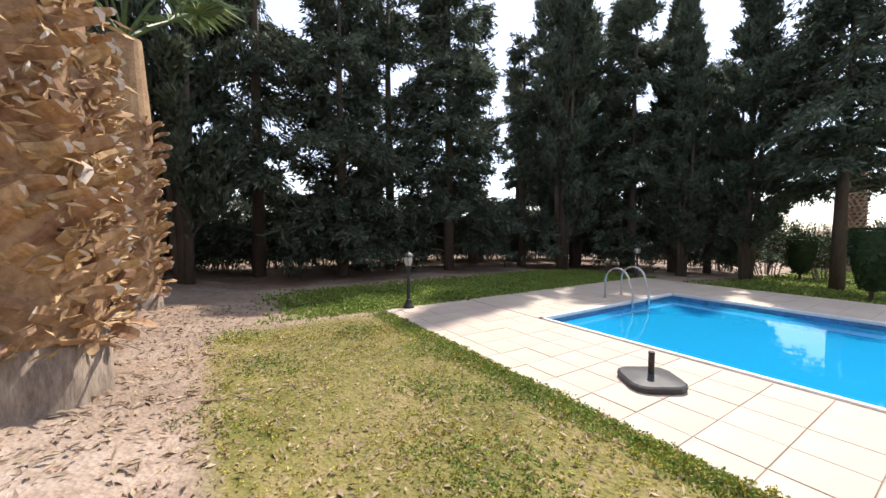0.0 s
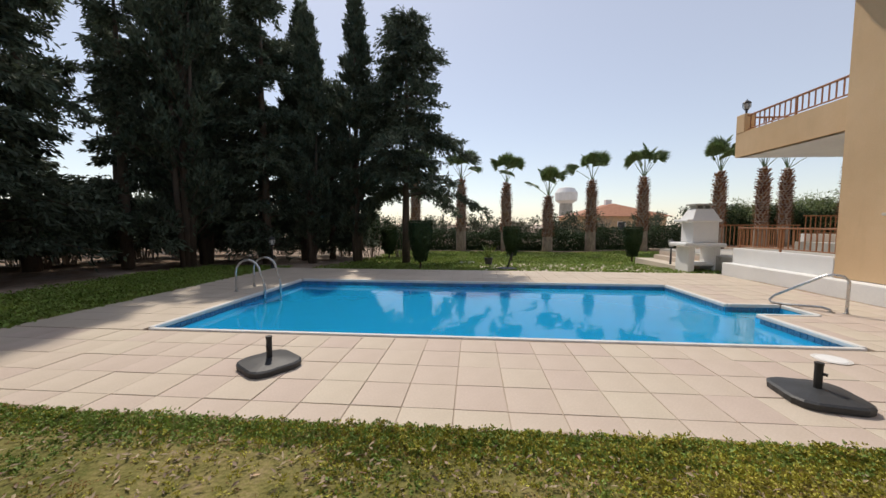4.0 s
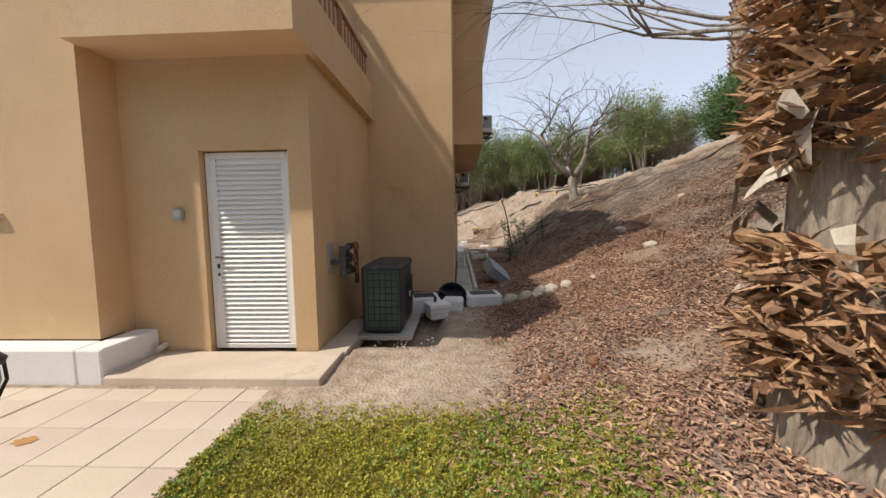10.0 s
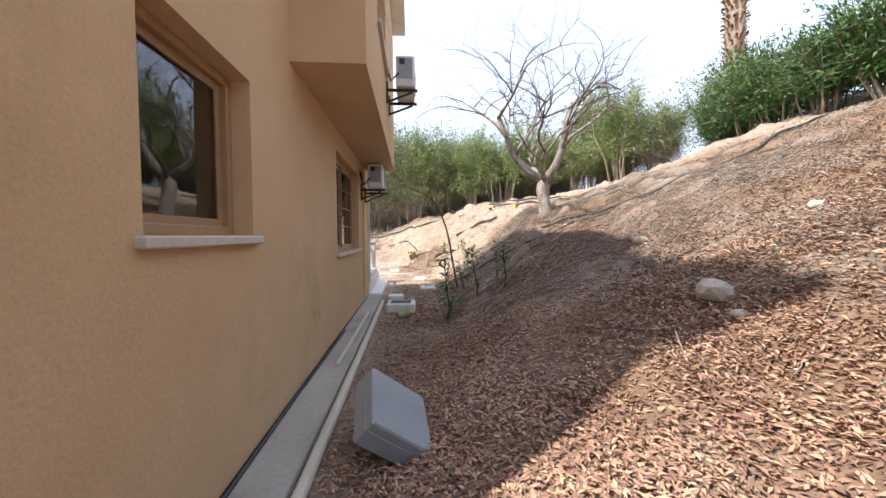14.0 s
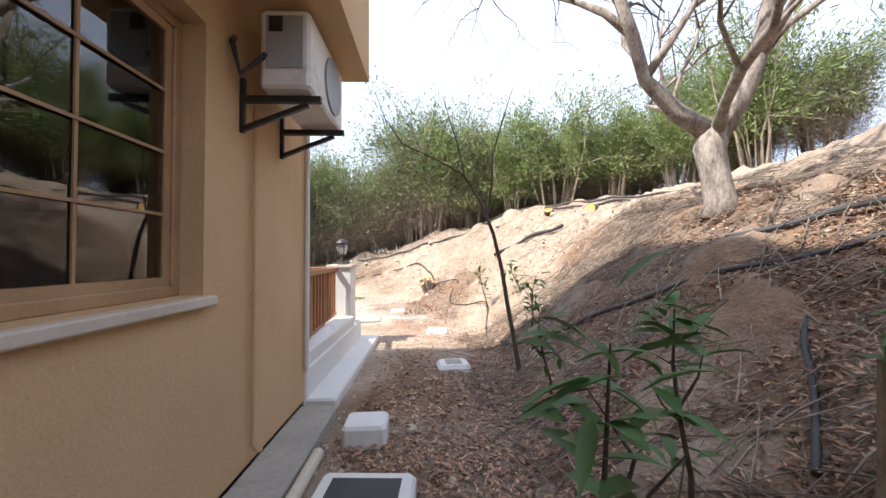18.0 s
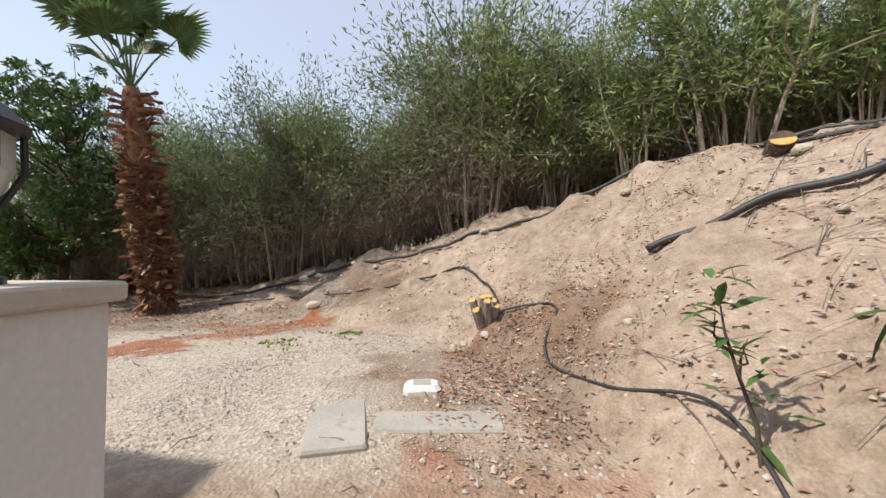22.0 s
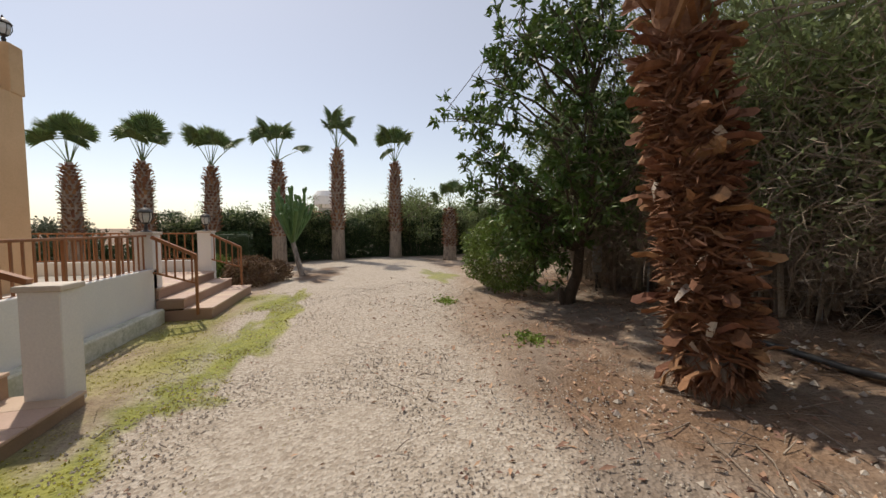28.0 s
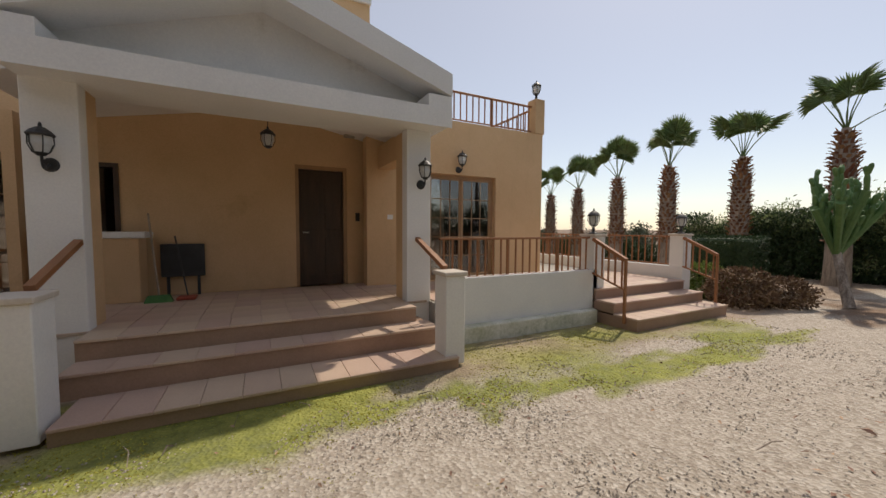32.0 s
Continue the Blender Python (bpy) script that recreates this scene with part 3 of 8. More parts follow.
def wall_y(name, x0, x1, y0, y1, z0, z1, holes, mat, label):
    s = Shape()
    cuts = sorted({y0, y1, *[c for h in holes for c in h[:2]]})
    for a, b in zip(cuts[:-1], cuts[1:]):
        z = z0
        for h in sorted((h for h in holes if h[0] <= a + 1e-6 and h[1] >= b - 1e-6), key=lambda h: h[2]):
            if h[2] > z + 1e-4:
                s.box(x0, x1, a, b, z, h[2])
            z = h[3]
        if z1 > z + 1e-4:
            s.box(x0, x1, a, b, z, z1)
    return structure(name, s, mat, label, "wall")


T = 0.25
OCHRE = "ochre rendered house wall with faint stains"
EAVE = 6.35
# pool side
wall_x("wall_pool_side", 0.0, T, -4.67, -1.28, 0.34, EAVE, [(-3.85, -2.17, 1.56, 2.52), (-3.85, -2.17, 4.26, 5.45)], RENDER, OCHRE)
wall_y("wall_recess_return", -1.28 - T, -1.28, T, 0.62, 0.05, 3.07, [], RENDER, OCHRE)
wall_x("wall_door_recess", 0.375, 0.375 + T, -1.278, 0.68, 0.05, 3.07, [(-0.47, 0.45, 0.0, 2.17)], RENDER, OCHRE)
wall_y("wall_side_short", 0.68 - T, 0.68, 0.375 + T, 2.74, 0.0, 3.07, [], RENDER, OCHRE + " behind the heat pump")
wall_x("wall_side_return", 2.74, 2.74 + T, 0.68, 2.07, 0.22, EAVE, [], RENDER, OCHRE)
wall_x("wall_balcony_back", 2.74, 2.74 + T, -1.28, 0.68, 3.25, EAVE, [], RENDER, OCHRE + " behind the balcony")
wall_y("wall_hill_side", 2.07 - T, 2.07, 2.74 + T, 10.5, 0.24, EAVE, [(3.25, 4.22, 1.63, 2.62), (6.9, 8.97, 1.38, 2.82)], RENDER, OCHRE + " facing the bank")
wall_y("wall_far_end_low", -4.67, -4.67 + T, 8.99, 10.6, 0.3, 4.2, [], RENDER, OCHRE)
wall_y("wall_far_end", -4.67, -4.67 + T, T, 8.99, 0.3, EAVE, [], RENDER, OCHRE)
wall_y("wall_upper_end", -5.3, -5.3 + T, 8.99, 10.5, 3.76, EAVE, [], RENDER, OCHRE)
wall_x("wall_upper_jog", 8.99, 8.99 + T, -5.3 + T, -4.67 + T, 3.76, EAVE, [], RENDER, OCHRE)
wall_x("wall_upper_back", 10.5 - T, 10.5, -5.3 + T, 2.07 - T, 3.76, EAVE, [], RENDER, OCHRE)
wall_x("wall_lower_back", 10.5 - T, 10.5, 0.2, 2.07 - T, 0.3, 3.5, [], RENDER, OCHRE)
structure("lower_roof", Shape().box(-4.4, 1.8, 8.99, 10.62, 3.5, 3.62), CONCRETE, "flat roof over the back rooms", "roof")
# balcony over the door
s = Shape()
s.box(-1.28, 0.78, -0.12, 0.08, 3.05, 3.62)
structure("balcony_parapet_front", s, RENDER, "ochre rendered balcony parapet with a peeling lower edge", "parapet")
s = Shape().box(-1.28, 0.78, 0.08, 2.74, 3.07, 3.25)
structure("balcony_slab", s, RENDER, "ochre rendered balcony slab over the door recess", "slab")
s = Shape().box(0.60, 0.78, 0.08, 2.74, 3.25, 3.62)
structure("balcony_parapet_side", s, RENDER, "ochre rendered low side parapet of the balcony", "parapet")
s = Shape().box(0.50, 0.78, -0.12, 0.14, 3.62, 4.42, 0.01)
structure("balcony_pillar", s, RENDER, "ochre rendered corner pillar of the balcony", "pillar")
wall_y("wall_balcony_cheek", -1.28 - T, -1.28, T, 2.74, 3.25, EAVE, [(0.62, 2.1, 3.3, 5.4)], RENDER, OCHRE)
# bay that overhangs the hill side
s = Shape().box(2.07, 2.72, 5.0, 10.2, 3.12, 3.30)
structure("bay_floor", s, RENDER, "ochre underside of the overhanging bay", "slab")
wall_y("bay_front", 2.72 - 0.2, 2.72, 5.0, 10.2, 3.3, EAVE, [(6.2, 7.6, 4.2, 5.4)], RENDER, OCHRE + " of the overhanging bay")
wall_x("bay_cheek_near", 5.0, 5.2, 2.07, 2.52, 3.3, EAVE, [], RENDER, OCHRE)
wall_x("bay_cheek_far", 10.0, 10.195, 2.07, 2.52, 3.3, EAVE, [], RENDER, OCHRE)
# upper roof
s = Shape()
s.box(-5.25, -0.85, -0.55, 2.3, EAVE, EAVE + 0.22).box(-5.32, 2.5, 2.3, 10.56, EAVE, EAVE + 0.22)
s.box(2.5, 3.0, 4.7, 10.5, EAVE, EAVE + 0.22)
structure("eaves", s, WHITE, "white painted eaves and soffit under the roof", "eaves")
roof = thing("roof", (-1.3, 5.3, EAVE + 0.22), "hipped roof of red clay tiles", "roof")
s = Shape()
e = [(-4.05, -5.95, 0), (0.5, -5.95, 0), (0.5, -3.1, 0), (3.85, -3.1, 0), (3.85, 5.3, 0), (-4.05, 5.3, 0), (-1.2, -2.4, 1.3), (-0.4, 2.0, 1.3)]
s.add(e, [(0, 1, 6), (1, 2, 6), (2, 3, 6), (3, 4, 7, 6), (4, 5, 7), (5, 0, 6, 7), (5, 4, 3, 2, 1, 0)])
part("roof_deck", s, ROOFTILE, roof)
s = Shape()
for k in range(34):
    x = -4.0 + k * 0.245
    if x < 0.5:
        s.tube([(x, -6.0, 0.05), (x * 0.88, -5.5, 0.26)], [0.085, 0.075], 6)
    y = -5.9 + k * 0.295
    for side in (-4.1, 0.55 if y < -3.1 else 3.9):
        s.tube([(side, y, 0.05), (side * 0.88, y * 0.94, 0.26)], [0.085, 0.075], 6)
stuff("tile_edge", s, ROOFTILE, "row of clay barrel tiles along the eaves", "roof tile", roof, True)

# wing with a roof terrace, and the terrace on the pool side
wall_x("wall_wing_front", 11.3 - T, 11.3, -9.22, -5.0, 0.5, 4.06, [(-7.9, -6.3, 0.76, 2.96)], RENDER, OCHRE + " of the single-storey wing")
wall_y("wall_wing_end", -9.22, -9.22 + T, 5.2, 11.3 - T, 0.3, 4.06, [], RENDER, OCHRE + " of the single-storey wing")
wall_x("wall_wing_pool", 5.2, 5.2 + T, -9.22 + T, -4.67, 0.3, 3.17, [(-8.2, -5.6, 0.6, 2.7)], RENDER, OCHRE + " under the terrace slab")
s = Shape().box(-9.0, -4.67, 5.45, 11.05, 3.55, 3.75)
structure("wing_roof", s, CONCRETE, "flat concrete roof terrace of the wing", "roof")
s = Shape().box(-7.8, -4.67, 0.25, 5.2, 3.17, 3.32)
structure("terrace_slab", s, WHITE, "pale overhanging terrace slab on the pool side", "slab")
s = Shape().box(-7.8, -4.67, 0.18, 0.36, 3.17, 3.80).box(-7.8, -7.62, 0.36, 5.2, 3.32, 3.80)
structure("terrace_parapet", s, RENDER, "ochre rendered parapet of the upper terrace with peeling paint", "parapet")
s = Shape().box(-7.8, -7.5, 0.17, 0.46, 3.8, 4.28, 0.01)
structure("terrace_parapet_pillar", s, RENDER, "ochre rendered corner pillar of the upper terrace", "pillar")
s = Shape().box(-9.26, -8.98, 11.03, 11.32, 4.06, 4.86, 0.01)
structure("wing_parapet_pillar", s, RENDER, "ochre rendered corner pillar of the wing's roof terrace", "pillar")

# white plinth and low walls on the pool side
s = Shape().box(-7.4, -1.26, -0.26, 0.0, -0.06, 0.33, 0.015).box(-1.26, -1.02, -0.26, 0.37, -0.06, 0.33, 0.015)
structure("plinth", s, WHITE, "white painted plinth bench along the house foot", "plinth")
s = Shape().box(-7.4, -4.69, 0.0, 0.22, -0.06, 0.72, 0.01)
structure("low_terrace_wall", s, WHITE, "white painted low wall of the ground terrace", "wall")
s = Shape().box(-11.6, -4.69, 0.22, 5.2, -0.3, 0.42).box(-11.6, -9.22, 5.2, 13.3, -0.3, 0.62)
structure("side_terrace_base", s, CONCRETE, "concrete base of the side terrace", "terrace")
s = Shape().box(-1.0, 0.95, -0.28, 0.36, -0.05, 0.09, 0.01).box(0.68, 0.98, 0.36, 1.6, -0.05, 0.09, 0.01)
structure("door_step", s, SANDSTEP, "low sandy cement step before the louvred door", "step")
s = Shape().box(0.70, 2.40, 2.42, 2.74, -0.1, 0.22, 0.03).box(2.07, 2.40, 2.74, 10.4, -0.1, 0.235, 0.03)
structure("house_footing", s, CONCRETE, "rough concrete ledge along the foot of the house", "ledge")

# porch: floor, steps, columns, gable
FLOOR = 0.75
s = Shape().box(-5.5, -1.22, 10.9, 12.97, 0.0, FLOOR - 0.02).box(-9.22, -5.5, 11.3, 13.18, 0.0, FLOOR - 0.02).box(-11.58, -9.22, 5.0, 13.12, 0.0, FLOOR - 0.02)
structure("porch_base", s, CONCRETE, "concrete base under the porch and terrace tiles", "terrace")
wall_x("wall_porch_back", 10.9 - T, 10.9, -5.05, 0.2, FLOOR, 4.3, [(-4.72, -3.8, FLOOR, 2.98), (-1.35, -0.47, 1.50, 2.78), (-0.32, 0.14, FLOOR, 2.85)], RENDER, "ochre rendered back wall of the porch")
wall_y("wall_porch_side", -0.46, -0.34, 10.9, 11.35, FLOOR, 3.3, [], RENDER, "ochre rendered side wall of the porch")
for nm, x0, x1 in (("column_east", -1.62, -1.2), ("column_west", -5.52, -5.14)):
    s = Shape().box(x0, x1, 12.80, 13.0, 0.15, 3.3, 0.008)
    structure(nm, s, WHITE, "white painted porch column with an ochre inner face", "column")
    s = Shape().box(x0 + 0.01, x1 - 0.01, 12.50, 12.80, 0.7, 3.3, 0.008)
    structure(nm + "_rear", s, RENDER, "ochre rendered rear half of a porch column", "column")
s = Shape().box(-5.64, -1.2, 12.45, 13.41, 3.27, 3.47)
structure("porch_beam", s, WHITE, "white painted porch beam", "beam")
s = Shape()
apex, left, right = (-3.3, 4.75), (-1.18, 3.98), (-5.66, 3.98)
s.add([(-5.6, 12.9, 3.42), (-1.25, 12.9, 3.42), (-1.25, 12.9, 3.85), (-3.3, 12.9, 4.5), (-5.6, 12.9, 3.85)] + [(-5.6, 12.7, 3.42), (-1.25, 12.7, 3.42), (-1.25, 12.7, 3.85), (-3.3, 12.7, 4.5), (-5.6, 12.7, 3.85)],
      [(0, 4, 3, 2, 1), (5, 6, 7, 8, 9), (0, 1, 6, 5), (1, 2, 7, 6), (2, 3, 8, 7), (3, 4, 9, 8), (4, 0, 5, 9)])
structure("gable_panel", s, WHITE, "white painted recessed gable panel", "gable")
s = Shape()
for a, b in ((apex, right), (apex, left)):
    for y0, y1, h in ((12.6, 13.42, 0.30),):
        (xa, za), (xb, zb) = a, b
        s.add([(xa, y0, za - h), (xb, y0, zb - h), (xb, y0, zb), (xa, y0, za), (xa, y1, za - h), (xb, y1, zb - h), (xb, y1, zb), (xa, y1, za)],
              [(0, 1, 2, 3), (7, 6, 5, 4), (0, 4, 5, 1), (1, 5, 6, 2), (2, 6, 7, 3), (3, 7, 4, 0)])
s.box(-5.655, -5.3, 12.91, 13.41, 3.47, 3.67).box(-1.5, -1.185, 12.91, 13.41, 3.47, 3.67)
s.box(-5.65, -1.19, 13.415, 13.43, 3.24, 3.50)
structure("gable_frame", s, WHITE, "white moulded gable border over the porch", "gable")
s = Shape()
for a, b in ((apex, right), (apex, left)):
    (xa, za), (xb, zb) = a, b
    zl = 3.86
    xs_, ze = (-0.7, 3.34) if xb > -3 else (-5.62, 3.40)
    s.add([(xa, 10.902, zl), (xs_, 10.902, ze), (xs_, 12.70, ze), (xa, 12.70, zl), (xa, 10.902, zl + 0.12), (xs_, 10.902, ze + 0.12), (xs_, 12.70, ze + 0.12), (xa, 12.70, zl + 0.12)],
          [(3, 2, 1, 0), (4, 5, 6, 7), (0, 1, 5, 4), (1, 2, 6, 5), (2, 3, 7, 6), (3, 0, 4, 7)])
structure("porch_ceiling", s, WHITE, "pale sloped ceiling of the porch", "ceiling")
s = Shape().box(-5.50, -5.22, 11.3, 12.5, 2.95, 3.35)
structure("porch_side_beam", s, RENDER, "ochre beam over the side opening of the porch", "beam")

# low white walls of the entrance terrace
s = Shape().box(-8.75, -5.52, 13.16, 13.36, 0.12, 1.10, 0.01)
structure("terrace_front_wall", s, WHITE, "white painted terrace wall with a mossy foot", "wall")
s = Shape().box(-8.6, -5.55, 13.36, 13.52, 0.1, 0.40, 0.02)
structure("terrace_wall_foot", s, MOSSY, "mossy white foot of the terrace wall", "plinth")
s = Shape().box(-11.62, -11.44, 5.2, 13.1, 0.62, 1.02, 0.01)
structure("terrace_west_wall", s, WHITE, "white painted low wall along the terrace edge", "wall")
# small terrace on the hill side
s = Shape().box(-0.7, 2.05, 10.5, 13.2, -0.1, 0.50)
structure("side_porch_base", s, CONCRETE, "concrete base of the side porch", "terrace")
s = Shape().box(1.80, 2.06, 10.5, 12.78, 0.5, 0.66, 0.02).box(2.0, 2.36, 10.52, 13.32, -0.1, 0.235, 0.02).box(1.86, 2.08, 10.5, 13.2, 0.1, 0.52, 0.02).box(-0.9, 1.7, 12.95, 13.12, 0.5, 0.68, 0.02)
structure("side_porch_kerb", s, WHITE, "white painted kerb and ledge of the side porch", "kerb")


# ---- pool and paving ----
NOTCH = (-3.52, -2.86, -1.85)
s = Shape()
x0, x1, y0, y1 = POOL
nx0, nx1, ny = NOTCH
ring = [(x0, y0), (x1, y0), (x1, y1), (nx1, y1), (nx1, ny), (nx0, ny), (nx0, y1), (x0, y1)]
for (ax, ay), (bx, by) in zip(ring, ring[1:] + ring[:1]):
    s.add([(ax, ay, -1.6), (bx, by, -1.6), (bx, by, -0.04), (ax, ay, -0.04)], [(0, 1, 2, 3)])
s.add([(x, y, -1.6) for x, y in ring], [(7, 6, 5, 4, 3, 2, 1, 0)])
structure("pool_shell", s, POOLSHELL, "bright blue pool basin", "pool")
s = Shape()
for k in range(4):
    s.box(nx0 + 0.01, nx1 - 0.01, ny + 0.01, ny + 0.25 + 0.28 * k, -1.5, -0.30 - 0.26 * k)
structure("pool_steps", s, POOLSHELL, "blue steps inside the pool recess", "steps")
s = Shape().add([(x, y, -0.115) for x, y in ring], [tuple(range(8))])
structure("water", s, WATER, "clear blue pool water with soft reflections", "water").visible_shadow = False
band = tagged(new("mosaic_band", Shape().box(x0 + 0.001, x0 + 0.003, y0, y1, -0.2, -0.05).mesh("mosaic_band", MOSAIC)), "dark blue mosaic band under the coping", "mosaic", kind="structure")
tiny = [Shape().box(-0.004, 0.006, -0.044, 0.044, -0.044, 0.044, 0.003).mesh("mosaic_tile", MOSAIC)]
for k in range(87):
    for r in range(1):
        piece("mosaic_tile", tiny[0], band, pose(x0 + 0.004, y0 + 0.06 + 0.0955 * k, -0.09))
s = Shape()
for k in range(43):
    for yy in (y0 + 0.004, y1 - 0.004):
        if yy > -5 and nx0 - 0.05 < x0 + 0.06 + 0.0955 * k < nx1 + 0.05:
            continue
        s.box(x0 + 0.016 + 0.0955 * k, x0 + 0.104 + 0.0955 * k, yy - 0.004, yy + 0.004, -0.134, -0.046, 0.003)
for k in range(9):
    for xx in (nx0 + 0.004, nx1 - 0.004):
        s.box(xx - 0.004, xx + 0.004, y1 + 0.01 + 0.0955 * k, y1 + 0.098 + 0.0955 * k, -0.134, -0.046, 0.003)
stuff("end_mosaic", s, MOSAIC, "dark blue mosaic tiles", "mosaic", band)
s = Shape()
W = 0.07
for (ax, ay), (bx, by), ox, oy in [((x0, y0), (x1, y0), 0, -W), ((x1, y0), (x1, y1), W, 0), ((x1, y1), (nx1, y1), 0, W), ((nx1, y1 + W), (nx1, ny), W, 0), ((nx1, ny), (nx0, ny), 0, W), ((nx0, ny), (nx0, y1 + W), -W, 0), ((nx0, y1), (x0, y1), 0, W), ((x0, y1), (x0, y0), -W, 0)]:
    lx, hx, ly, hy = min(ax, bx, ax + ox), max(ax, bx, ax + ox), min(ay, by, ay + oy), max(ay, by, ay + oy)
    s.box(lx, hx, ly, hy, -0.06, 0.012, 0.012)
structure("pool_coping", s, COPING, "pale rounded coping round the pool", "coping")

STRIPS = [(-1.30, 0.56, -12.95, -0.285), (-5.53, -1.30, -2.64, -0.285), (-5.53, -1.30, -12.95, -11.13), (-7.6, -5.53, -12.95, -0.285)]
s = Shape()
for a in STRIPS:
    if a[0] == -5.53 and a[3] > -1:
        s.box(-5.53, nx0 - W, a[2], a[3], -0.10, -0.008).box(nx1 + W, -1.30, a[2], a[3], -0.10, -0.008).box(nx0 - W, nx1 + W, ny + W, a[3], -0.10, -0.008)
    else:
        s.box(*a, -0.10, -0.008)
pave = structure("paving", s, JOINT, "sandstone paving with mortar joints round the pool", "paving")
made = {}
GX, GY, OX, OY = 0.395, 0.387, 0.705, -0.121


def tile_spans(lo, hi, origin, g):
    out, p = [], origin - g * math.floor((origin - hi) / g + 1e-6)
    while p > lo + 0.05:
        out.append((max(p - g, lo), min(p, hi)))
        p -= g
    return [t for t in out if t[1] - t[0] > 0.04]


rng = random.Random(4)
rest = Shape()
count = 0
for a in STRIPS:
    near = a[1] > 0 or a[3] > -1 and a[0] > -6
    for tx in tile_spans(a[0], a[1], OX, GX):
        for ty in tile_spans(a[2], a[3], OY, GY):
            cx, cy, w, h = (tx[0] + tx[1]) / 2, (ty[0] + ty[1]) / 2, tx[1] - tx[0] - 0.006, ty[1] - ty[0] - 0.006
            if cy > -2.7 and nx0 - W - 0.12 < cx < nx1 + W + 0.12 and cy < ny + W + 0.1:
                continue
            lift = rng.uniform(-0.002, 0.002)
            if near and count < 300:
                key = (round(w, 3), round(h, 3))
                if key not in made:
                    made[key] = Shape().box(-w / 2, w / 2, -h / 2, h / 2, -0.03, 0.0, 0.004).mesh("paving_tile", TILE)
                piece("paving_tile", made[key], pave, pose(cx, cy, lift, rng.uniform(-0.12, 0.12), rng.uniform(-0.12, 0.12), 0))
                count += 1
            else:
                rest.box(cx - w / 2, cx + w / 2, cy - h / 2, cy + h / 2, -0.03, lift, 0.004)
for xx in (nx0 - W - 0.14, nx1 + W):
    for k in range(3):
        rest.box(xx + 0.003, xx + 0.137, y1 + W + 0.26 * k, y1 + W + 0.26 * k + 0.252, -0.03, 0, 0.004)
stuff("far_paving_tiles", rest, TILE, "sandstone paving tiles beyond the pool", "paving", pave)
s = Shape()
for kx in range(9):
    for ky in range(17):
        x, y = -7.6 - 0.4 * (kx + 1), -6.7 + 0.4 * ky
        z = float(base_level(np.array([x + 0.2]), np.array([y]))[0]) + 0.012
        s.box(x + 0.004, x + 0.396, y + 0.004, y + 0.396, z - 0.10, z, 0.004)
structure("patio", s, TILE, "sandstone patio tiles beside the lawn", "paving")
s = Shape()
for cx, cy, rx, ry in ((-1.75, -1.45, 0.14, 0.09), (-1.25, -1.15, 0.17, 0.07), (-0.75, -1.05, 0.07, 0.05), (-1.55, -1.0, 0.10, 0.05), (-0.95, -1.6, 0.05, 0.04)):
    n = 18
    s.add([(cx, cy, 0.0045)] + [(cx + rx * (1 + 0.25 * math.sin(3 * k + cx * 9)) * math.cos(2 * math.pi * k / n), cy + ry * (1 + 0.25 * math.sin(2 * k + cy * 7)) * math.sin(2 * math.pi * k / n), 0.0045) for k in range(n)], [(0, k + 1, (k + 1) % n + 1) for k in range(n)])
structure("rust_stains", s, RUST, "rusty brown stains on the paving", "stain")


def skimmer(x, y):
    t = thing("skimmer_lid", (x, y, 0.0), "round white skimmer lid set in the paving", "skimmer lid", "skimmer lids")
    part("lid_ring", Shape().lathe([(0.15, 0.002), (0.15, 0.008), (0.125, 0.010), (0.12, 0.006)], 24), COPING, t)
    part("lid_plate", Shape().lathe([(0.118, 0.001), (0.118, 0.010), (0.10, 0.012), (0.02, 0.012)], 24), POLY, t)


skimmer(-0.99, -3.38)


def umbrella_base(x, y, z, turn, lean=0.0, label=""):
    t = thing("umbrella_base", (x, y, z), label or "dark weathered parasol base with a short steel tube on the paving", "umbrella base", "umbrella bases", turn)
    n = 24
    prof = lambda r, z: [(r * (1 + 0.09 * math.cos(4 * a)) * math.cos(a), r * (1 + 0.09 * math.cos(4 * a)) * math.sin(a) * 0.95, z) for a in (2 * math.pi * k / n for k in range(n))]
    v = prof(0.275, 0.0) + prof(0.28, 0.045) + prof(0.262, 0.058) + prof(0.15, 0.075) + prof(0.05, 0.085)
    q = [(r * n + k, r * n + (k + 1) % n, (r + 1) * n + (k + 1) % n, (r + 1) * n + k) for r in range(4) for k in range(n)] + [tuple(range(n - 1, -1, -1)), tuple(range(4 * n, 5 * n))]
    part("slab", Shape().add(v, q), PLASTIC, t)
    top = (lean * 0.6, 0, 0.28) if not lean else (lean, 0, 0.55)
    part("tube", Shape().tube([(0, 0, 0.07), top], 0.026, 12), BLACK, t, "dark steel tube")
    if not lean:
        part("rim", Shape().lathe([(0.029, 0.265), (0.029, 0.285), (0.02, 0.285)], 12), BLACK, t)
        part("knob", Shape().tube([(0.02, 0, 0.2), (0.05, 0, 0.2)], 0.012, 8), BLACK, t)


umbrella_base(-0.33, -8.86, 0.004, 10)
umbrella_base(-0.10, -4.30, 0.004, 35)
umbrella_base(-8.45, -5.88, -0.08, 80, 0.16, "black parasol base with a leaning pole on the patio")


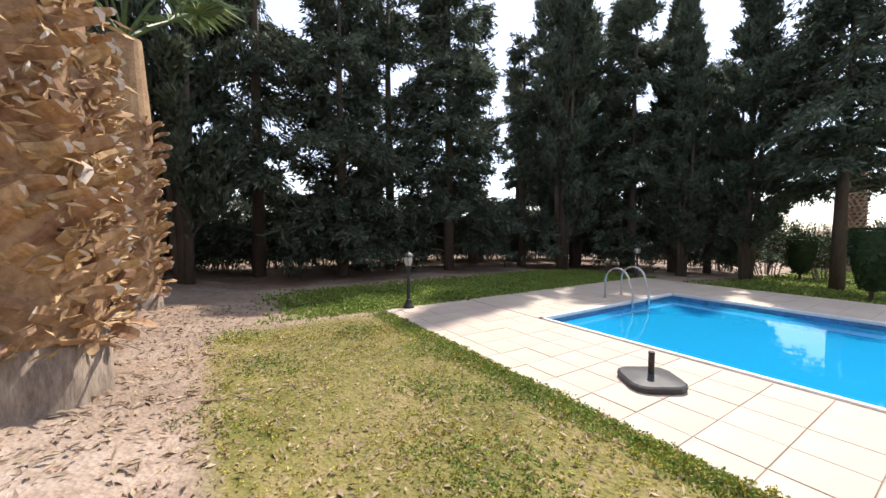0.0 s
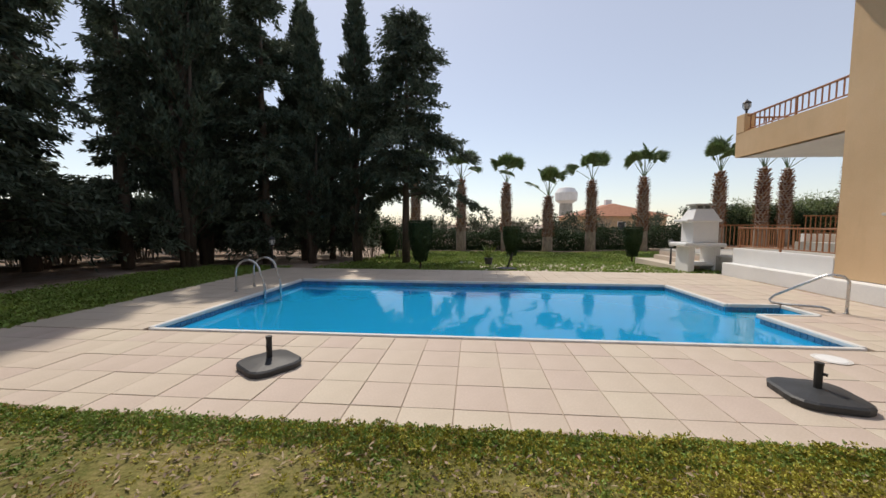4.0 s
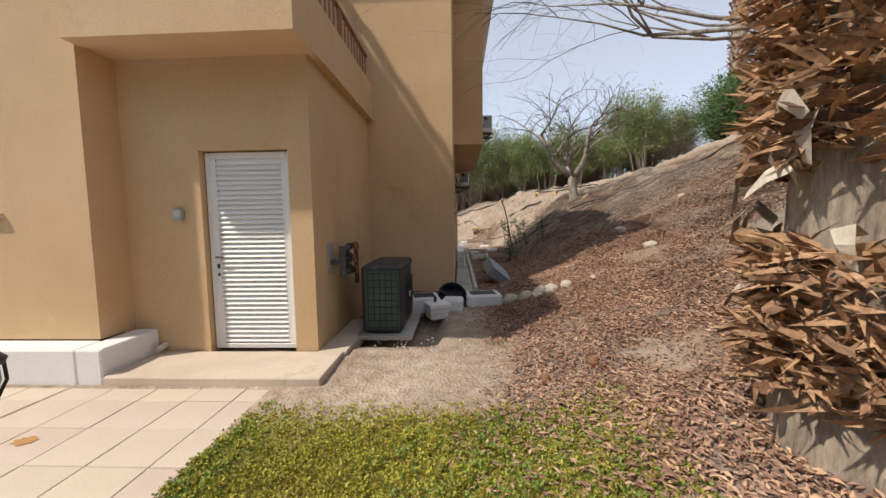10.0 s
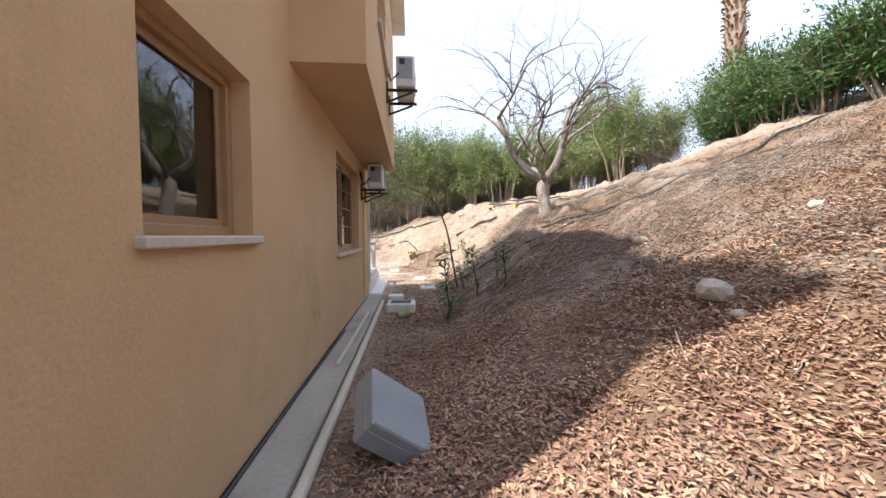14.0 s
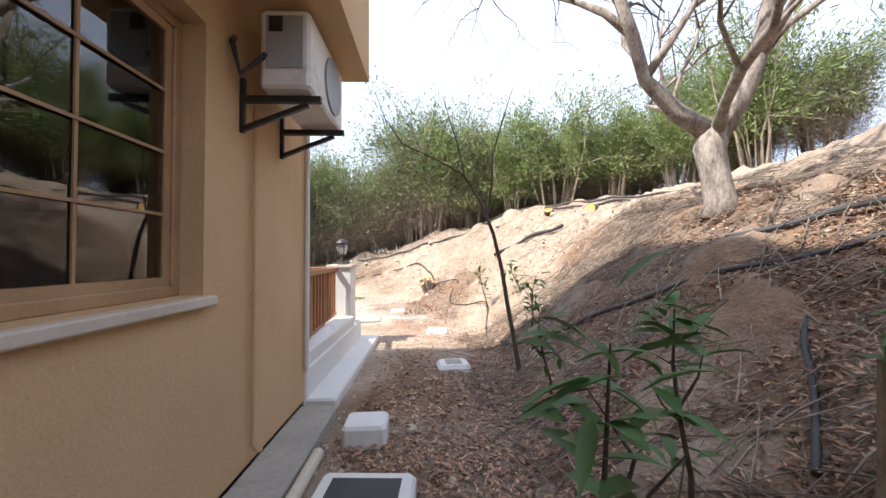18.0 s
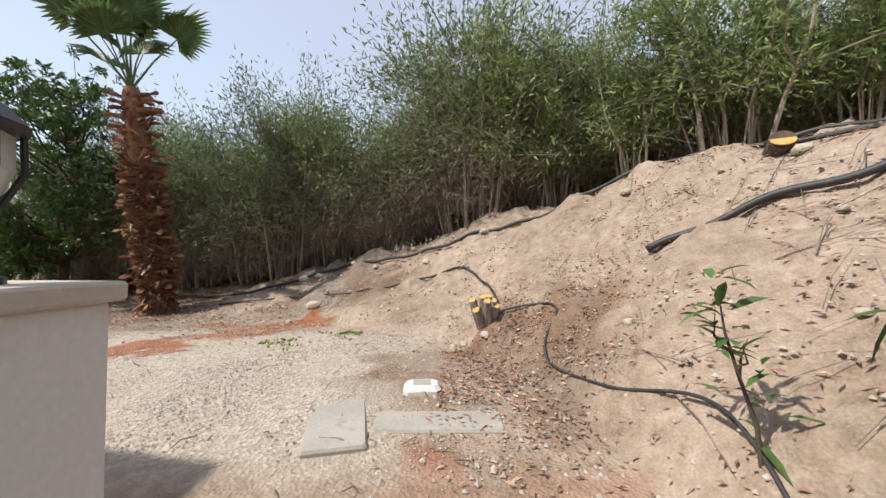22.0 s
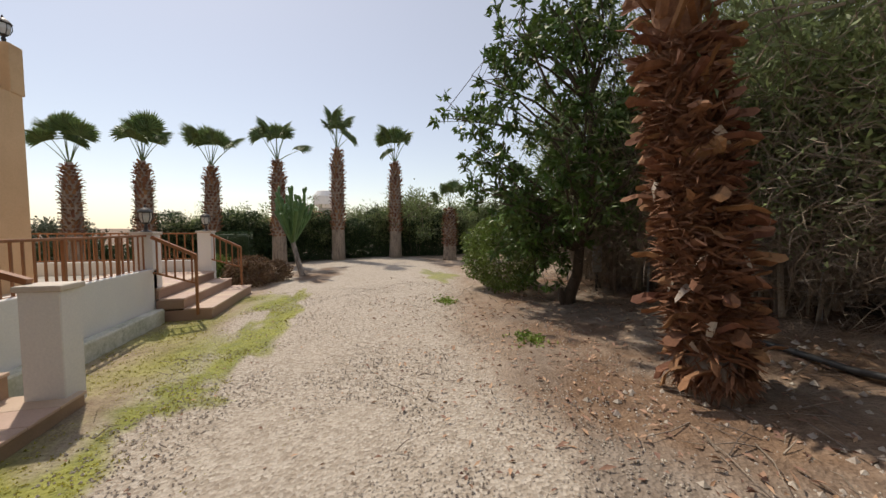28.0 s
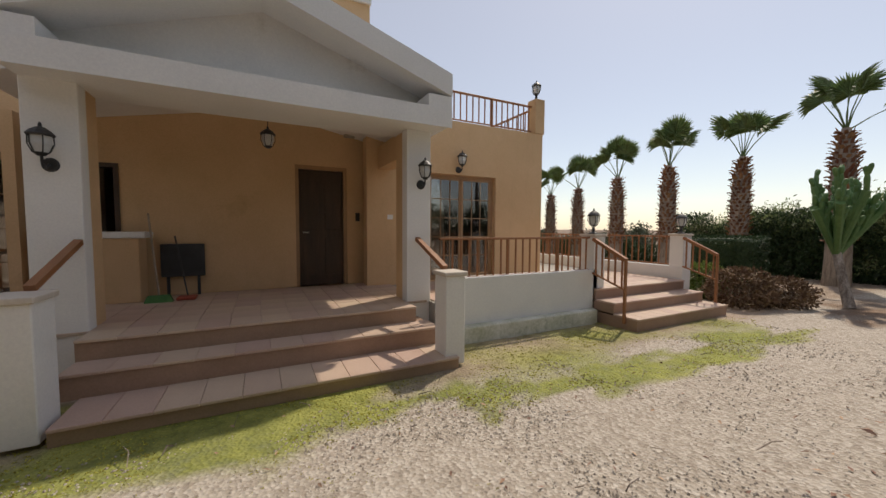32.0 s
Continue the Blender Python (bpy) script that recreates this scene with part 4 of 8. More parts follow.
def lantern_head(s_frame, s_glass, z, k=1.0):
    """Six-sided lantern: frame and panes, standing on height z."""
    s_frame.lathe([(0.030 * k, z), (0.045 * k, z + 0.015 * k), (0.062 * k, z + 0.03 * k)], 6)
    s_frame.lathe([(0.098 * k, z + 0.185 * k), (0.104 * k, z + 0.20 * k), (0.075 * k, z + 0.235 * k), (0.035 * k, z + 0.265 * k), (0.012 * k, z + 0.275 * k), (0.016 * k, z + 0.29 * k), (0.004 * k, z + 0.315 * k)], 12)
    for i in range(6):
        a = 2 * math.pi * i / 6
        c, d = math.cos(a), math.sin(a)
        s_frame.tube([(0.060 * k * c, 0.060 * k * d, z + 0.03 * k), (0.094 * k * c, 0.094 * k * d, z + 0.11 * k), (0.090 * k * c, 0.090 * k * d, z + 0.19 * k)], 0.006 * k, 4)
    s_glass.lathe([(0.052 * k, z + 0.032 * k), (0.082 * k, z + 0.11 * k), (0.080 * k, z + 0.184 * k)], 6)


def post_lamp(x, y, z, h=1.04, label="black cast post lantern with glass panes beside the paving"):
    t = thing("garden_lamp", (x, y, z), label, "garden lamp", "garden lamps")
    part("base", Shape().lathe([(0.105, 0), (0.105, 0.02), (0.075, 0.045), (0.06, 0.085), (0.045, 0.12), (0.05, 0.135), (0.034, 0.16)], 16), BLACK, t, smooth=True)
    part("post", Shape().lathe([(0.034, 0.15), (0.028, 0.45), (0.022, h - 0.34), (0.032, h - 0.335), (0.032, h - 0.315), (0.02, h - 0.30)], 14), BLACK, t)
    a, b = Shape(), Shape()
    lantern_head(a, b, h - 0.315)
    head = part("lantern", a, BLACK, t)
    part("pane", b, LAMPGLASS, head, "frosted glass panes")


post_lamp(0.10, -12.88, 0.0)
post_lamp(0.335, -2.01, 0.0)
post_lamp(-9.55, -0.45, -0.14)
post_lamp(-7.7, -13.1, -0.06)


def pool_ladder():
    t = thing("pool_ladder", (-4.1, -11.1, 0.0), "stainless steel pool ladder with two curved handrails", "pool ladder")
    for dx in (-0.30, 0.28):
        p = [(dx, -0.50, 0)] + [(dx, -0.25 - 0.25 * math.cos(a), 0.38 + 0.25 * math.sin(a)) for a in np.linspace(0, math.pi, 9)] + [(dx, 0.08, 0.15), (dx, 0.10, -0.6)]
        part("handrail", Shape().tube(p, 0.021, 10), STEEL, t, smooth=True)
        part("flange", Shape().lathe([(0.045, 0.0), (0.045, 0.012), (0.025, 0.018)], 12, (dx, -0.50, 0.0)), STEEL, t)
    for z in (-0.25, -0.5):
        part("tread", Shape().box(-0.28, 0.26, 0.07, 0.13, z - 0.015, z + 0.015, 0.006), STEEL, t)


pool_ladder()


def entry_rail():
    t = thing("pool_handrail", (-3.0, -1.45, 0.0), "bent stainless steel handrail beside the pool steps", "handrail")
    p = [(0.0, 0.12, 0.0), (0.0, 0.12, 0.50), (-0.02, 0.06, 0.57), (-0.10, -0.02, 0.585), (-0.16, -0.08, 0.56), (-0.70, -0.36, 0.14), (-0.74, -0.40, 0.06), (-0.70, -0.40, 0.02), (-0.55, -0.32, 0.02), (-0.18, -0.06, 0.06), (-0.10, -0.02, 0.04), (-0.09, -0.01, 0.0)]
    part("rail", Shape().tube(p, 0.021, 10), STEEL, t, smooth=True)
    for x, y in ((0, 0.12), (-0.09, -0.01)):
        part("flange", Shape().lathe([(0.045, 0.001), (0.045, 0.012), (0.025, 0.018)], 12, (x, y, 0.0)), STEEL, t)


entry_rail()


def barbecue():
    z = -0.10
    t = thing("barbecue", (-8.75, -0.05, z), "white painted masonry barbecue with a tapered hood", "barbecue")
    for y in (-0.42, 0.30):
        part("leg", Shape().box(-0.35, 0.35, y - 0.08, y + 0.10, 0, 0.78, 0.02), WHITE, t)
    part("lower_shelf", Shape().box(-0.36, 0.36, -0.34, 0.22, 0.22, 0.30, 0.02), WHITE, t)
    part("worktop", Shape().box(-0.42, 0.46, -0.68, 0.50, 0.78, 0.90, 0.03), WHITE, t)
    part("firebox", Shape().box(-0.32, 0.32, -0.38, 0.34, 0.90, 1.55, 0.02), WHITE, t)
    part("ledge", Shape().box(-0.36, 0.40, -0.60, 0.38, 1.52, 1.60, 0.02), WHITE, t)
    s = Shape().add([(-0.34, -0.42, 1.6), (0.34, -0.42, 1.6), (0.34, 0.36, 1.6), (-0.34, 0.36, 1.6), (-0.2, -0.26, 1.92), (0.2, -0.26, 1.92), (0.2, 0.22, 1.92), (-0.2, 0.22, 1.92)], [(3, 2, 1, 0), (4, 5, 6, 7), (0, 1, 5, 4), (1, 2, 6, 5), (2, 3, 7, 6), (3, 0, 4, 7)])
    part("hood", s, WHITE, t)
    for y in (-0.22, -0.02, 0.18):
        part("cap_foot", Shape().box(-0.15, 0.15, y - 0.025, y + 0.025, 1.92, 2.02), CONCRETE, t)
    part("cap", Shape().box(-0.24, 0.24, -0.32, 0.28, 2.02, 2.07, 0.01), CONCRETE, t)


barbecue()


def tread_run(name, rows, label):
    for z0, z1, x0, x1, y0, y1 in rows:
        structure(name, Shape().box(x0, x1, y0, y1, z0, z1, 0.012), TILE, label, "step")


tread_run("patio_step", [(-0.25, 0.04, -11.9, -9.05, -0.55, 0.25), (-0.2, 0.20, -11.6, -9.1, 0.0, 0.25), (-0.2, 0.35, -11.6, -9.15, 0.2, 0.5)], "sandstone step up to the side terrace")
s = Shape().box(-9.25, -8.95, 0.28, 0.6, 0.3, 1.50, 0.01).box(-10.15, -9.95, 0.3, 0.55, 0.2, 1.45, 0.01)
structure("terrace_gate_posts", s, WHITE, "white painted posts at the terrace steps", "post")


# ---- plants ----
def mesh_np(name, verts, faces, mat, smooth=False):
    me = bpy.data.meshes.new(name)
    k = faces.shape[1]
    me.vertices.add(len(verts))
    me.vertices.foreach_set("co", np.ascontiguousarray(verts, np.float32).ravel())
    me.loops.add(faces.size)
    me.loops.foreach_set("vertex_index", faces.ravel().astype(np.int32))
    me.polygons.add(len(faces))
    me.polygons.foreach_set("loop_start", (np.arange(len(faces)) * k).astype(np.int32))
    if smooth:
        me.polygons.foreach_set("use_smooth", np.ones(len(faces), bool))
    me.update(calc_edges=True)
    me.materials.append(mat)
    return me


def unit(v):
    return v / np.maximum(np.linalg.norm(v, axis=-1, keepdims=True), 1e-9)


def leaves(r, at, aim, length, width, spread=0.6, fold=0.25):
    """Folded diamond leaves at points, each along a direction near aim. Returns vertices and faces."""
    n = len(at)
    d = unit(aim + r.normal(0, spread, (n, 3)))
    side = unit(np.cross(d, r.normal(0, 1, (n, 3))))
    up = np.cross(side, d)
    ln = (length * r.uniform(0.65, 1.25, n))[:, None]
    wd = (width * r.uniform(0.7, 1.2, n))[:, None]
    mid = at + d * ln * 0.45 + up * ln * 0.06
    v = np.stack([at, mid + side * wd * 0.5 + up * wd * fold, at + d * ln, mid - side * wd * 0.5 + up * wd * fold], 1).reshape(-1, 3)
    return v, np.arange(4 * n).reshape(-1, 4)


def blades(r, at, aim, length, width, spread=0.3):
    """Slender curved leaves of three segments with a folded midrib."""
    n = len(at)
    d = unit(aim + r.normal(0, spread, (n, 3)))
    side = unit(np.cross(d, np.array([0, 0, 1.0]) + r.normal(0, 0.25, (n, 3))))
    up = np.cross(side, d)
    ln, wd = (length * r.uniform(0.7, 1.2, n))[:, None], (width * r.uniform(0.8, 1.2, n))[:, None]
    rows = []
    for u, w in ((0.0, 0.15), (0.3, 0.95), (0.65, 0.85), (1.0, 0.03)):
        mid = at + d * ln * u - np.array([0, 0, 0.30]) * ln * u * u
        rows += [mid - side * wd * w * 0.5 + up * wd * w * 0.18, mid, mid + side * wd * w * 0.5 + up * wd * w * 0.18]
    v = np.stack(rows, 1).reshape(-1, 3)
    k = np.arange(n)[:, None] * 12
    f = np.concatenate([k + np.array([[3 * i + j, 3 * i + j + 1, 3 * i + j + 4, 3 * i + j + 3]]) for i in range(3) for j in range(2)])
    return v, f


class Raw:
    """Ready vertices and faces, as a Shape."""

    def __init__(self, v, f):
        self.v, self.f = v, f

    def mesh(self, name, mat, smooth=False):
        return mesh_np(name, self.v, self.f, mat)


def join_np(*parts):
    vs, fs, k = [], [], 0
    for v, f in parts:
        vs.append(v)
        fs.append(f + k)
        k += len(v)
    return np.concatenate(vs), np.concatenate(fs)


def conifer_meshes(seed, h, rad, style, start=0.06):
    """Trunk with limbs, side branchlets on each limb, and sprays of foliage along the branchlets."""
    r = np.random.default_rng(seed)
    s = Shape()
    s.tube([(0, 0, -0.2), (0.03, 0, h * 0.25), (0.0, 0.05, h * 0.6), (0.02, 0.0, h * 0.97)], [0.19, 0.15, 0.09, 0.02], 9)
    if style == "column":
        for a in (0.4, 2.6, 4.6):
            c, d = math.cos(a), math.sin(a)
            s.tube([(0.12 * c, 0.12 * d, -0.2), (0.28 * c, 0.28 * d, h * 0.22), (0.35 * c, 0.35 * d, h * 0.6)], [0.11, 0.09, 0.03], 7)
    pts, aims = [], []
    n = {"broad": 100, "column": 150, "sparse": 54}[style]
    for i in range(n):
        u = (i + r.uniform(0, 1)) / n
        z = h * (start + (0.98 - start) * u)
        lump = 0.78 + 0.30 * math.sin(7.1 * u * h / 3 + seed) * r.uniform(0.4, 1)
        if style == "column":
            reach = rad * (0.55 + 0.45 * math.sin(math.pi * min(1, u * 1.15 + 0.1))) * (1 - u ** 5) * r.uniform(0.75, 1.15)
            rise = 1.5
        elif style == "sparse":
            reach = rad * (1 - u * 0.75) * r.uniform(0.4, 1.0)
            rise = 0.35
        else:
            reach = rad * (1.05 - u) ** 0.6 * lump * r.uniform(0.65, 1.2)
            rise = 0.28
        a = r.uniform(0, 2 * math.pi)
        c, d = math.cos(a), math.sin(a)
        foot = np.array([0, 0, z * 0.98])
        tip = np.array([c * reach, d * reach, z + reach * rise * 0.5 - 0.10 * reach * reach * (style != "column")])
        elbow = np.array([c * reach * 0.5, d * reach * 0.5, z + reach * rise * 0.3])
        s.tube([tuple(foot), tuple(elbow), tuple(tip)], [0.035 * (1.1 - u), 0.02 * (1.1 - u), 0.005], 4, False)
        m = int(6 + 6.5 * reach)
        for _ in range(m):
            t = r.uniform(0.2, 1.0)
            base = (foot * (1 - 2 * t) + elbow * 2 * t) if t < 0.5 else (elbow * (2 - 2 * t) + tip * (2 * t - 1))
            way = r.choice((-1.0, 1.0)) * r.uniform(0.3, 1.0)
            if style == "column":
                out = np.array([c * 0.35 - d * way * 0.45, d * 0.35 + c * way * 0.45, r.uniform(0.4, 1.1)])
            else:
                out = np.array([c * 0.6 - d * way, d * 0.6 + c * way, r.uniform(-0.55, 0.25)])
            L = r.uniform(0.35, 0.85) * (1.1 - 0.5 * t) * (1.25 if style == "broad" else 0.9)
            k = int(15 + 24 * L)
            q = r.uniform(0.0, 1.0, k)[:, None]
            sag = np.array([0, 0, -0.30 if style != "column" else 0.05])
            pts.append(base + out * q * L + sag * (q * L) ** 2 + r.normal(0, 0.055, (k, 3)))
            aims.append(np.tile(out + np.array([0, 0, -0.35 if style != "column" else 0.5]), (k, 1)))
    at, aim = np.concatenate(pts), np.concatenate(aims)
    crown = leaves(r, at, aim, 0.20, 0.062, 0.55)
    return s.mesh("trunk", DARKBARK, True), mesh_np("crown", *crown, CONIFER)


def place_tree(name, meshes, at, label, category, group, turn=0.0, scale=1.0):
    t = new(name)
    t.empty_display_size = 0.2
    t.matrix_basis = pose(*at, 0, 0, turn) @ Matrix.Scale(scale, 4)
    tagged(t, label, category, group)
    for m in meshes:
        o = new(m.name.split(".")[0], m)
        o.parent = t
        if o.name.startswith(("stem_tangle", "dry_sprays")):
            tagged(o, kind="stuff")
    return t


BROAD = [conifer_meshes(11, 12.0, 2.5, "broad"), conifer_meshes(12, 10.5, 2.3, "broad"), conifer_meshes(13, 11.0, 3.3, "broad", 0.27)]
COLUMN = [conifer_meshes(21, 13.5, 1.5, "column"), conifer_meshes(22, 12.5, 1.3, "column")]
SPARSE = [conifer_meshes(31, 10.0, 2.0, "sparse")]
ROW = [("b", 0, 8.2, -17.5), ("b", 1, 5.6, -18.6), ("c", 0, 3.6, -17.6), ("b", 0, 1.9, -19.0), ("b", 1, -0.2, -17.8), ("b", 0, -2.2, -18.8), ("b", 1, -3.9, -17.6), ("s", 0, -6.0, -19.0), ("s", 0, -7.2, -17.4),
       ("c", 0, -7.9, -16.0), ("c", 1, -9.4, -16.6), ("b", 0, -9.6, -14.4), ("c", 1, -10.4, -13.1), ("c", 0, -11.8, -14.0), ("c", 1, -11.3, -11.6), ("b", 2, -10.75, -9.5), ("s", 0, -9.0, -19.5), ("b", 1, -13.2, -13.4), ("b", 0, -12.6, -16.4), ("b", 1, -10.6, -17.6), ("b", 0, 10.5, -15.0), ("b", 1, 11.5, -11.5)]
for i, (kind, k, x, y) in enumerate(ROW):
    meshes = {"b": BROAD, "c": COLUMN, "s": SPARSE}[kind][k]
    word = {"b": "tall dark conifer with drooping sprays behind the lawn", "c": "slim dark columnar cypress behind the pool", "s": "thin open conifer with gaps of sky behind the lawn"}[kind]
    place_tree("conifer_tree", meshes, (x, y, ground_at(x, y) - 0.02), word, "tree", "conifers behind the pool", 47 * i, (0.92 + 0.05 * (i % 4)) * (0.80 if x < -9.2 and y > -15 else 1.0))


def fan_leaf(seed, size=0.75, n=26, stalk=0.8, cup=0.0, droop=1.0, wide=118):
    """One fan-palm leaf: stalk, and blades that split and droop at their tips."""
    r = random.Random(seed)
    s = Shape()
    s.tube([(0, 0, 0), (stalk * 0.5, 0, 0.05), (stalk, 0, 0.03)], [0.022, 0.015, 0.010], 5)
    for k in range(n):
        a = radians(-wide + 2 * wide * k / (n - 1))
        reach = size * (0.80 + 0.2 * math.cos(a)) * r.uniform(0.9, 1.06)
        ca, sa = math.cos(a), math.sin(a)
        px, py = -sa, ca
        w0, w1 = 0.006, size * 0.062
        lift = 0.02 * (1 if k % 2 else -1)
        mx, my = stalk + ca * reach * 0.62, sa * reach * 0.62
        tx, ty = stalk + ca * reach, sa * reach
        z1, z2 = 0.04 + 0.02 * abs(sa) + cup * abs(sa) * reach, -0.04 - 0.18 * droop * reach * r.uniform(0.3, 1.3) + cup * 1.3 * abs(sa) * reach
        v = [(stalk + px * -w0, py * -w0, 0.03), (stalk + px * w0, py * w0, 0.03), (mx + px * w1, my + py * w1, z1 + lift), (mx, my, z1 + 0.02 - lift), (mx - px * w1, my - py * w1, z1 + lift), (tx, ty, z2)]
        s.add(v, [(0, 3, 4), (0, 1, 3), (1, 2, 3), (3, 2, 5), (4, 3, 5)])
    return s


FAN = [fan_leaf(k, 0.62, 24, 1.0).mesh("frond", FROND) for k in range(3)]
UPFAN = [fan_leaf(10 + k, 0.66, 32, 1.10, 0.06, 0.55, 100).mesh("frond", FROND) for k in range(4)]


def boot_shape(seed, L=0.26, W=0.11, ragged=0.0):
    """A cut leaf base: a curved, split plate that tapers and frays outward."""
    r = random.Random(seed)
    s = Shape()
    bend = r.uniform(0.15, 0.5)
    v = []
    for u, w in ((0, 1.0), (0.35, 0.95), (0.7, 0.84), (1.0, 0.72)):
        x, z = 0.01 + L * (0.18 * u + 0.30 * u * u), L * u * (0.95 - bend * u)
        w, z = w * (1 + ragged * r.uniform(-0.7, 0.5)), z + ragged * L * r.uniform(-0.12, 0.12)
        for q in (-1, 0, 1):
            v.append((x + (0.0 if q else 0.02), q * W * w * 0.5, z + (0 if q else 0.012)))
        for q in (-1, 0, 1):
            v.append((x - 0.014 + (0.0 if q else 0.012), q * W * w * 0.46, z - 0.012))
    f = []
    for i in range(3):
        a, b = 6 * i, 6 * (i + 1)
        f += [(a, a + 1, b + 1, b), (a + 1, a + 2, b + 2, b + 1), (a + 4, a + 3, b + 3, b + 4), (a + 5, a + 4, b + 4, b + 5), (a + 3, a, b, b + 3), (a + 2, a + 5, b + 5, b + 2)]
    f.append((18, 19, 20, 23, 22, 21))
    return s.add(v, f)


def boot_mesh(seed, mat):
    """A leaf base whose cut end is paler than its back."""
    if mat is not BOOT_PIECE:
        return boot_shape(seed, 0.25, 0.085, 0.6).mesh("leaf_base", mat)
    me = boot_shape(seed, 0.27, 0.095).mesh("leaf_base", mat)
    me.materials.append(CUT_EDGE)
    me.polygons[len(me.polygons) - 1].material_index = 1
    return me


BOOT_PIECE = surface("palm_leaf_base", (0.19, 0.095, 0.045), (0.56, 0.37, 0.21), 0.85, 5, 30, 0.4, per_piece=0.3)
BOOT_PIECE_DARK = surface("weathered_palm_leaf_base", (0.12, 0.05, 0.025), (0.36, 0.18, 0.095), 0.88, 5, 30, 0.45, per_piece=0.32)
CUT_EDGE = surface("cut_leaf_base_edge", (0.55, 0.50, 0.44), (0.74, 0.70, 0.64), 0.8, 8, 50, 0.2)
BOOT_PIECE_RED = surface("reddish_palm_leaf_base", (0.11, 0.05, 0.03), (0.50, 0.29, 0.17), 0.85, 9, 40, 0.5, per_piece=0.55)
BOOTS = {m.name: [boot_mesh(k, m) for k in range(5)] for m in (BOOT_PIECE, BOOT_PIECE_DARK, BOOT_PIECE_RED)}
BRACT = Shape().add([(0, -0.05, 0), (0, 0.05, 0), (0.07, -0.045, 0.08), (0.07, 0.05, 0.09), (0.12, -0.03, 0.02), (0.13, 0.04, 0.01), (0.13, -0.02, -0.10), (0.15, 0.02, -0.12)], [(0, 1, 3, 2), (2, 3, 5, 4), (4, 5, 7, 6)]).mesh("dry_bract", surface("dry_bract_skin", (0.36, 0.29, 0.22), (0.62, 0.55, 0.47), 0.8, 6, 40, 0.3, per_piece=0.25))


def near_palm(x, y, z, r0, bark_h, boot_top, h, mat, label, step_z=0.085, per_ring=13, big=1.0, fronds=12, seed=1, gap=None, bracts=0, fibre=0, upright=False, shag=1.0):
    """A thick fan palm seen close: ringed bark below, criss-cross leaf bases as separate pieces above."""
    rr = random.Random(seed)
    t = thing("fan_palm", (x, y, z), label, "palm tree", "thick palms near the path")
    prof = [(r0 * 1.10, -0.25), (r0 * 1.06, 0.05), (r0, 0.25), (r0 * 0.99, bark_h), (r0 * 0.97, bark_h + 0.1), (r0 * 0.86, boot_top), (r0 * 0.62, h)]
    s = Shape().lathe(prof[:4], 40)
    v = [(px * (1 + 0.035 * math.sin(11 * math.atan2(py, px)) + 0.02 * math.sin(23 * math.atan2(py, px) + pz * 9)), py * (1 + 0.035 * math.sin(11 * math.atan2(py, px)) + 0.02 * math.sin(23 * math.atan2(py, px))), pz) for px, py, pz in s.v]
    s.v = v
    part("bark", s, PALMBARK, t, "grey ringed bark at the foot", True)
    trunk = part("trunk", Shape().lathe(prof[3:], 20), BOOT_DARK if mat is BOOT_PIECE_DARK else (PALMBARK if gap else BOOT), t)
    k, zz = 0, bark_h
    while zz < boot_top and k < 400:
        u = (zz - bark_h) / max(boot_top - bark_h, 0.1)
        rad = r0 * (0.98 - 0.12 * u)
        if gap and gap[0] < zz < gap[1]:
            zz += step_z
            continue
        for i in range(per_ring):
            a = 2 * math.pi * (i + 0.5 * (round((zz - bark_h) / step_z) % 2)) / per_ring + rr.uniform(-0.07, 0.07)
            droop = rr.uniform(-18, 22) + (38 if zz < bark_h + 0.18 else 0)
            m = pose(rad * math.cos(a), rad * math.sin(a), zz + rr.uniform(-0.02, 0.02), 0, 0, math.degrees(a)) @ pose(0, 0, 0, rr.choice((-1, 1)) * rr.uniform(30, 78), droop + (rr.uniform(0, 55) if mat is not BOOT_PIECE else 0), 0) @ Matrix.Diagonal((1, rr.uniform(0.7, 1.2), rr.uniform(0.8, 1.35), 1)) @ Matrix.Scale(big * rr.uniform(0.8, 1.2), 4)
            piece("leaf_base", BOOTS[mat.name][rr.randrange(5)], t, m)
            k += 1
        zz += step_z
    if fibre:
        rn = np.random.default_rng(seed)
        a, zf = rn.uniform(0, 6.283, fibre), rn.uniform(bark_h - 0.08, min(boot_top, 3.0), fibre)
        if gap:
            keep = (zf < gap[0]) | (zf > gap[1] + 0.1)
            a, zf = a[keep], zf[keep]
        foot = rn.uniform(0, 6.283, 160)
        a, zf = np.concatenate([a, foot]), np.concatenate([zf, rn.uniform(0.02, 0.12, 160)])
        rad = np.where(zf < 0.2, r0 * 1.06, r0 * rn.uniform(0.98, 1.22, len(a)))
        at = np.stack([rad * np.cos(a), rad * np.sin(a), zf], 1)
        way = rn.choice((-1.0, 1.0), len(a))
        aim = np.stack([-np.sin(a) * way + 0.7 * np.cos(a), np.cos(a) * way + 0.7 * np.sin(a), np.where(zf < 0.2, -1.5, rn.uniform(-0.6, 0.8, len(a)))], 1)
        tagged(part("fibre", Raw(*leaves(rn, at, aim, 0.15 if mat is BOOT_PIECE else 0.21, 0.032, 0.4, 0.1)), mat, t, "frayed dry strips and fibre"), kind="stuff")
    for i in range(bracts):
        a, zb = rr.uniform(0, 6.28), rr.uniform(bark_h + 0.1, min(boot_top, 2.6))
        piece("dry_bract", BRACT, t, pose(r0 * 1.05 * math.cos(a), r0 * 1.05 * math.sin(a), zb, 0, 0, math.degrees(a)) @ pose(0, 0, 0, rr.uniform(-50, 50), rr.uniform(-20, 40), 0) @ Matrix.Scale(shag * rr.uniform(0.45, 0.95), 4))
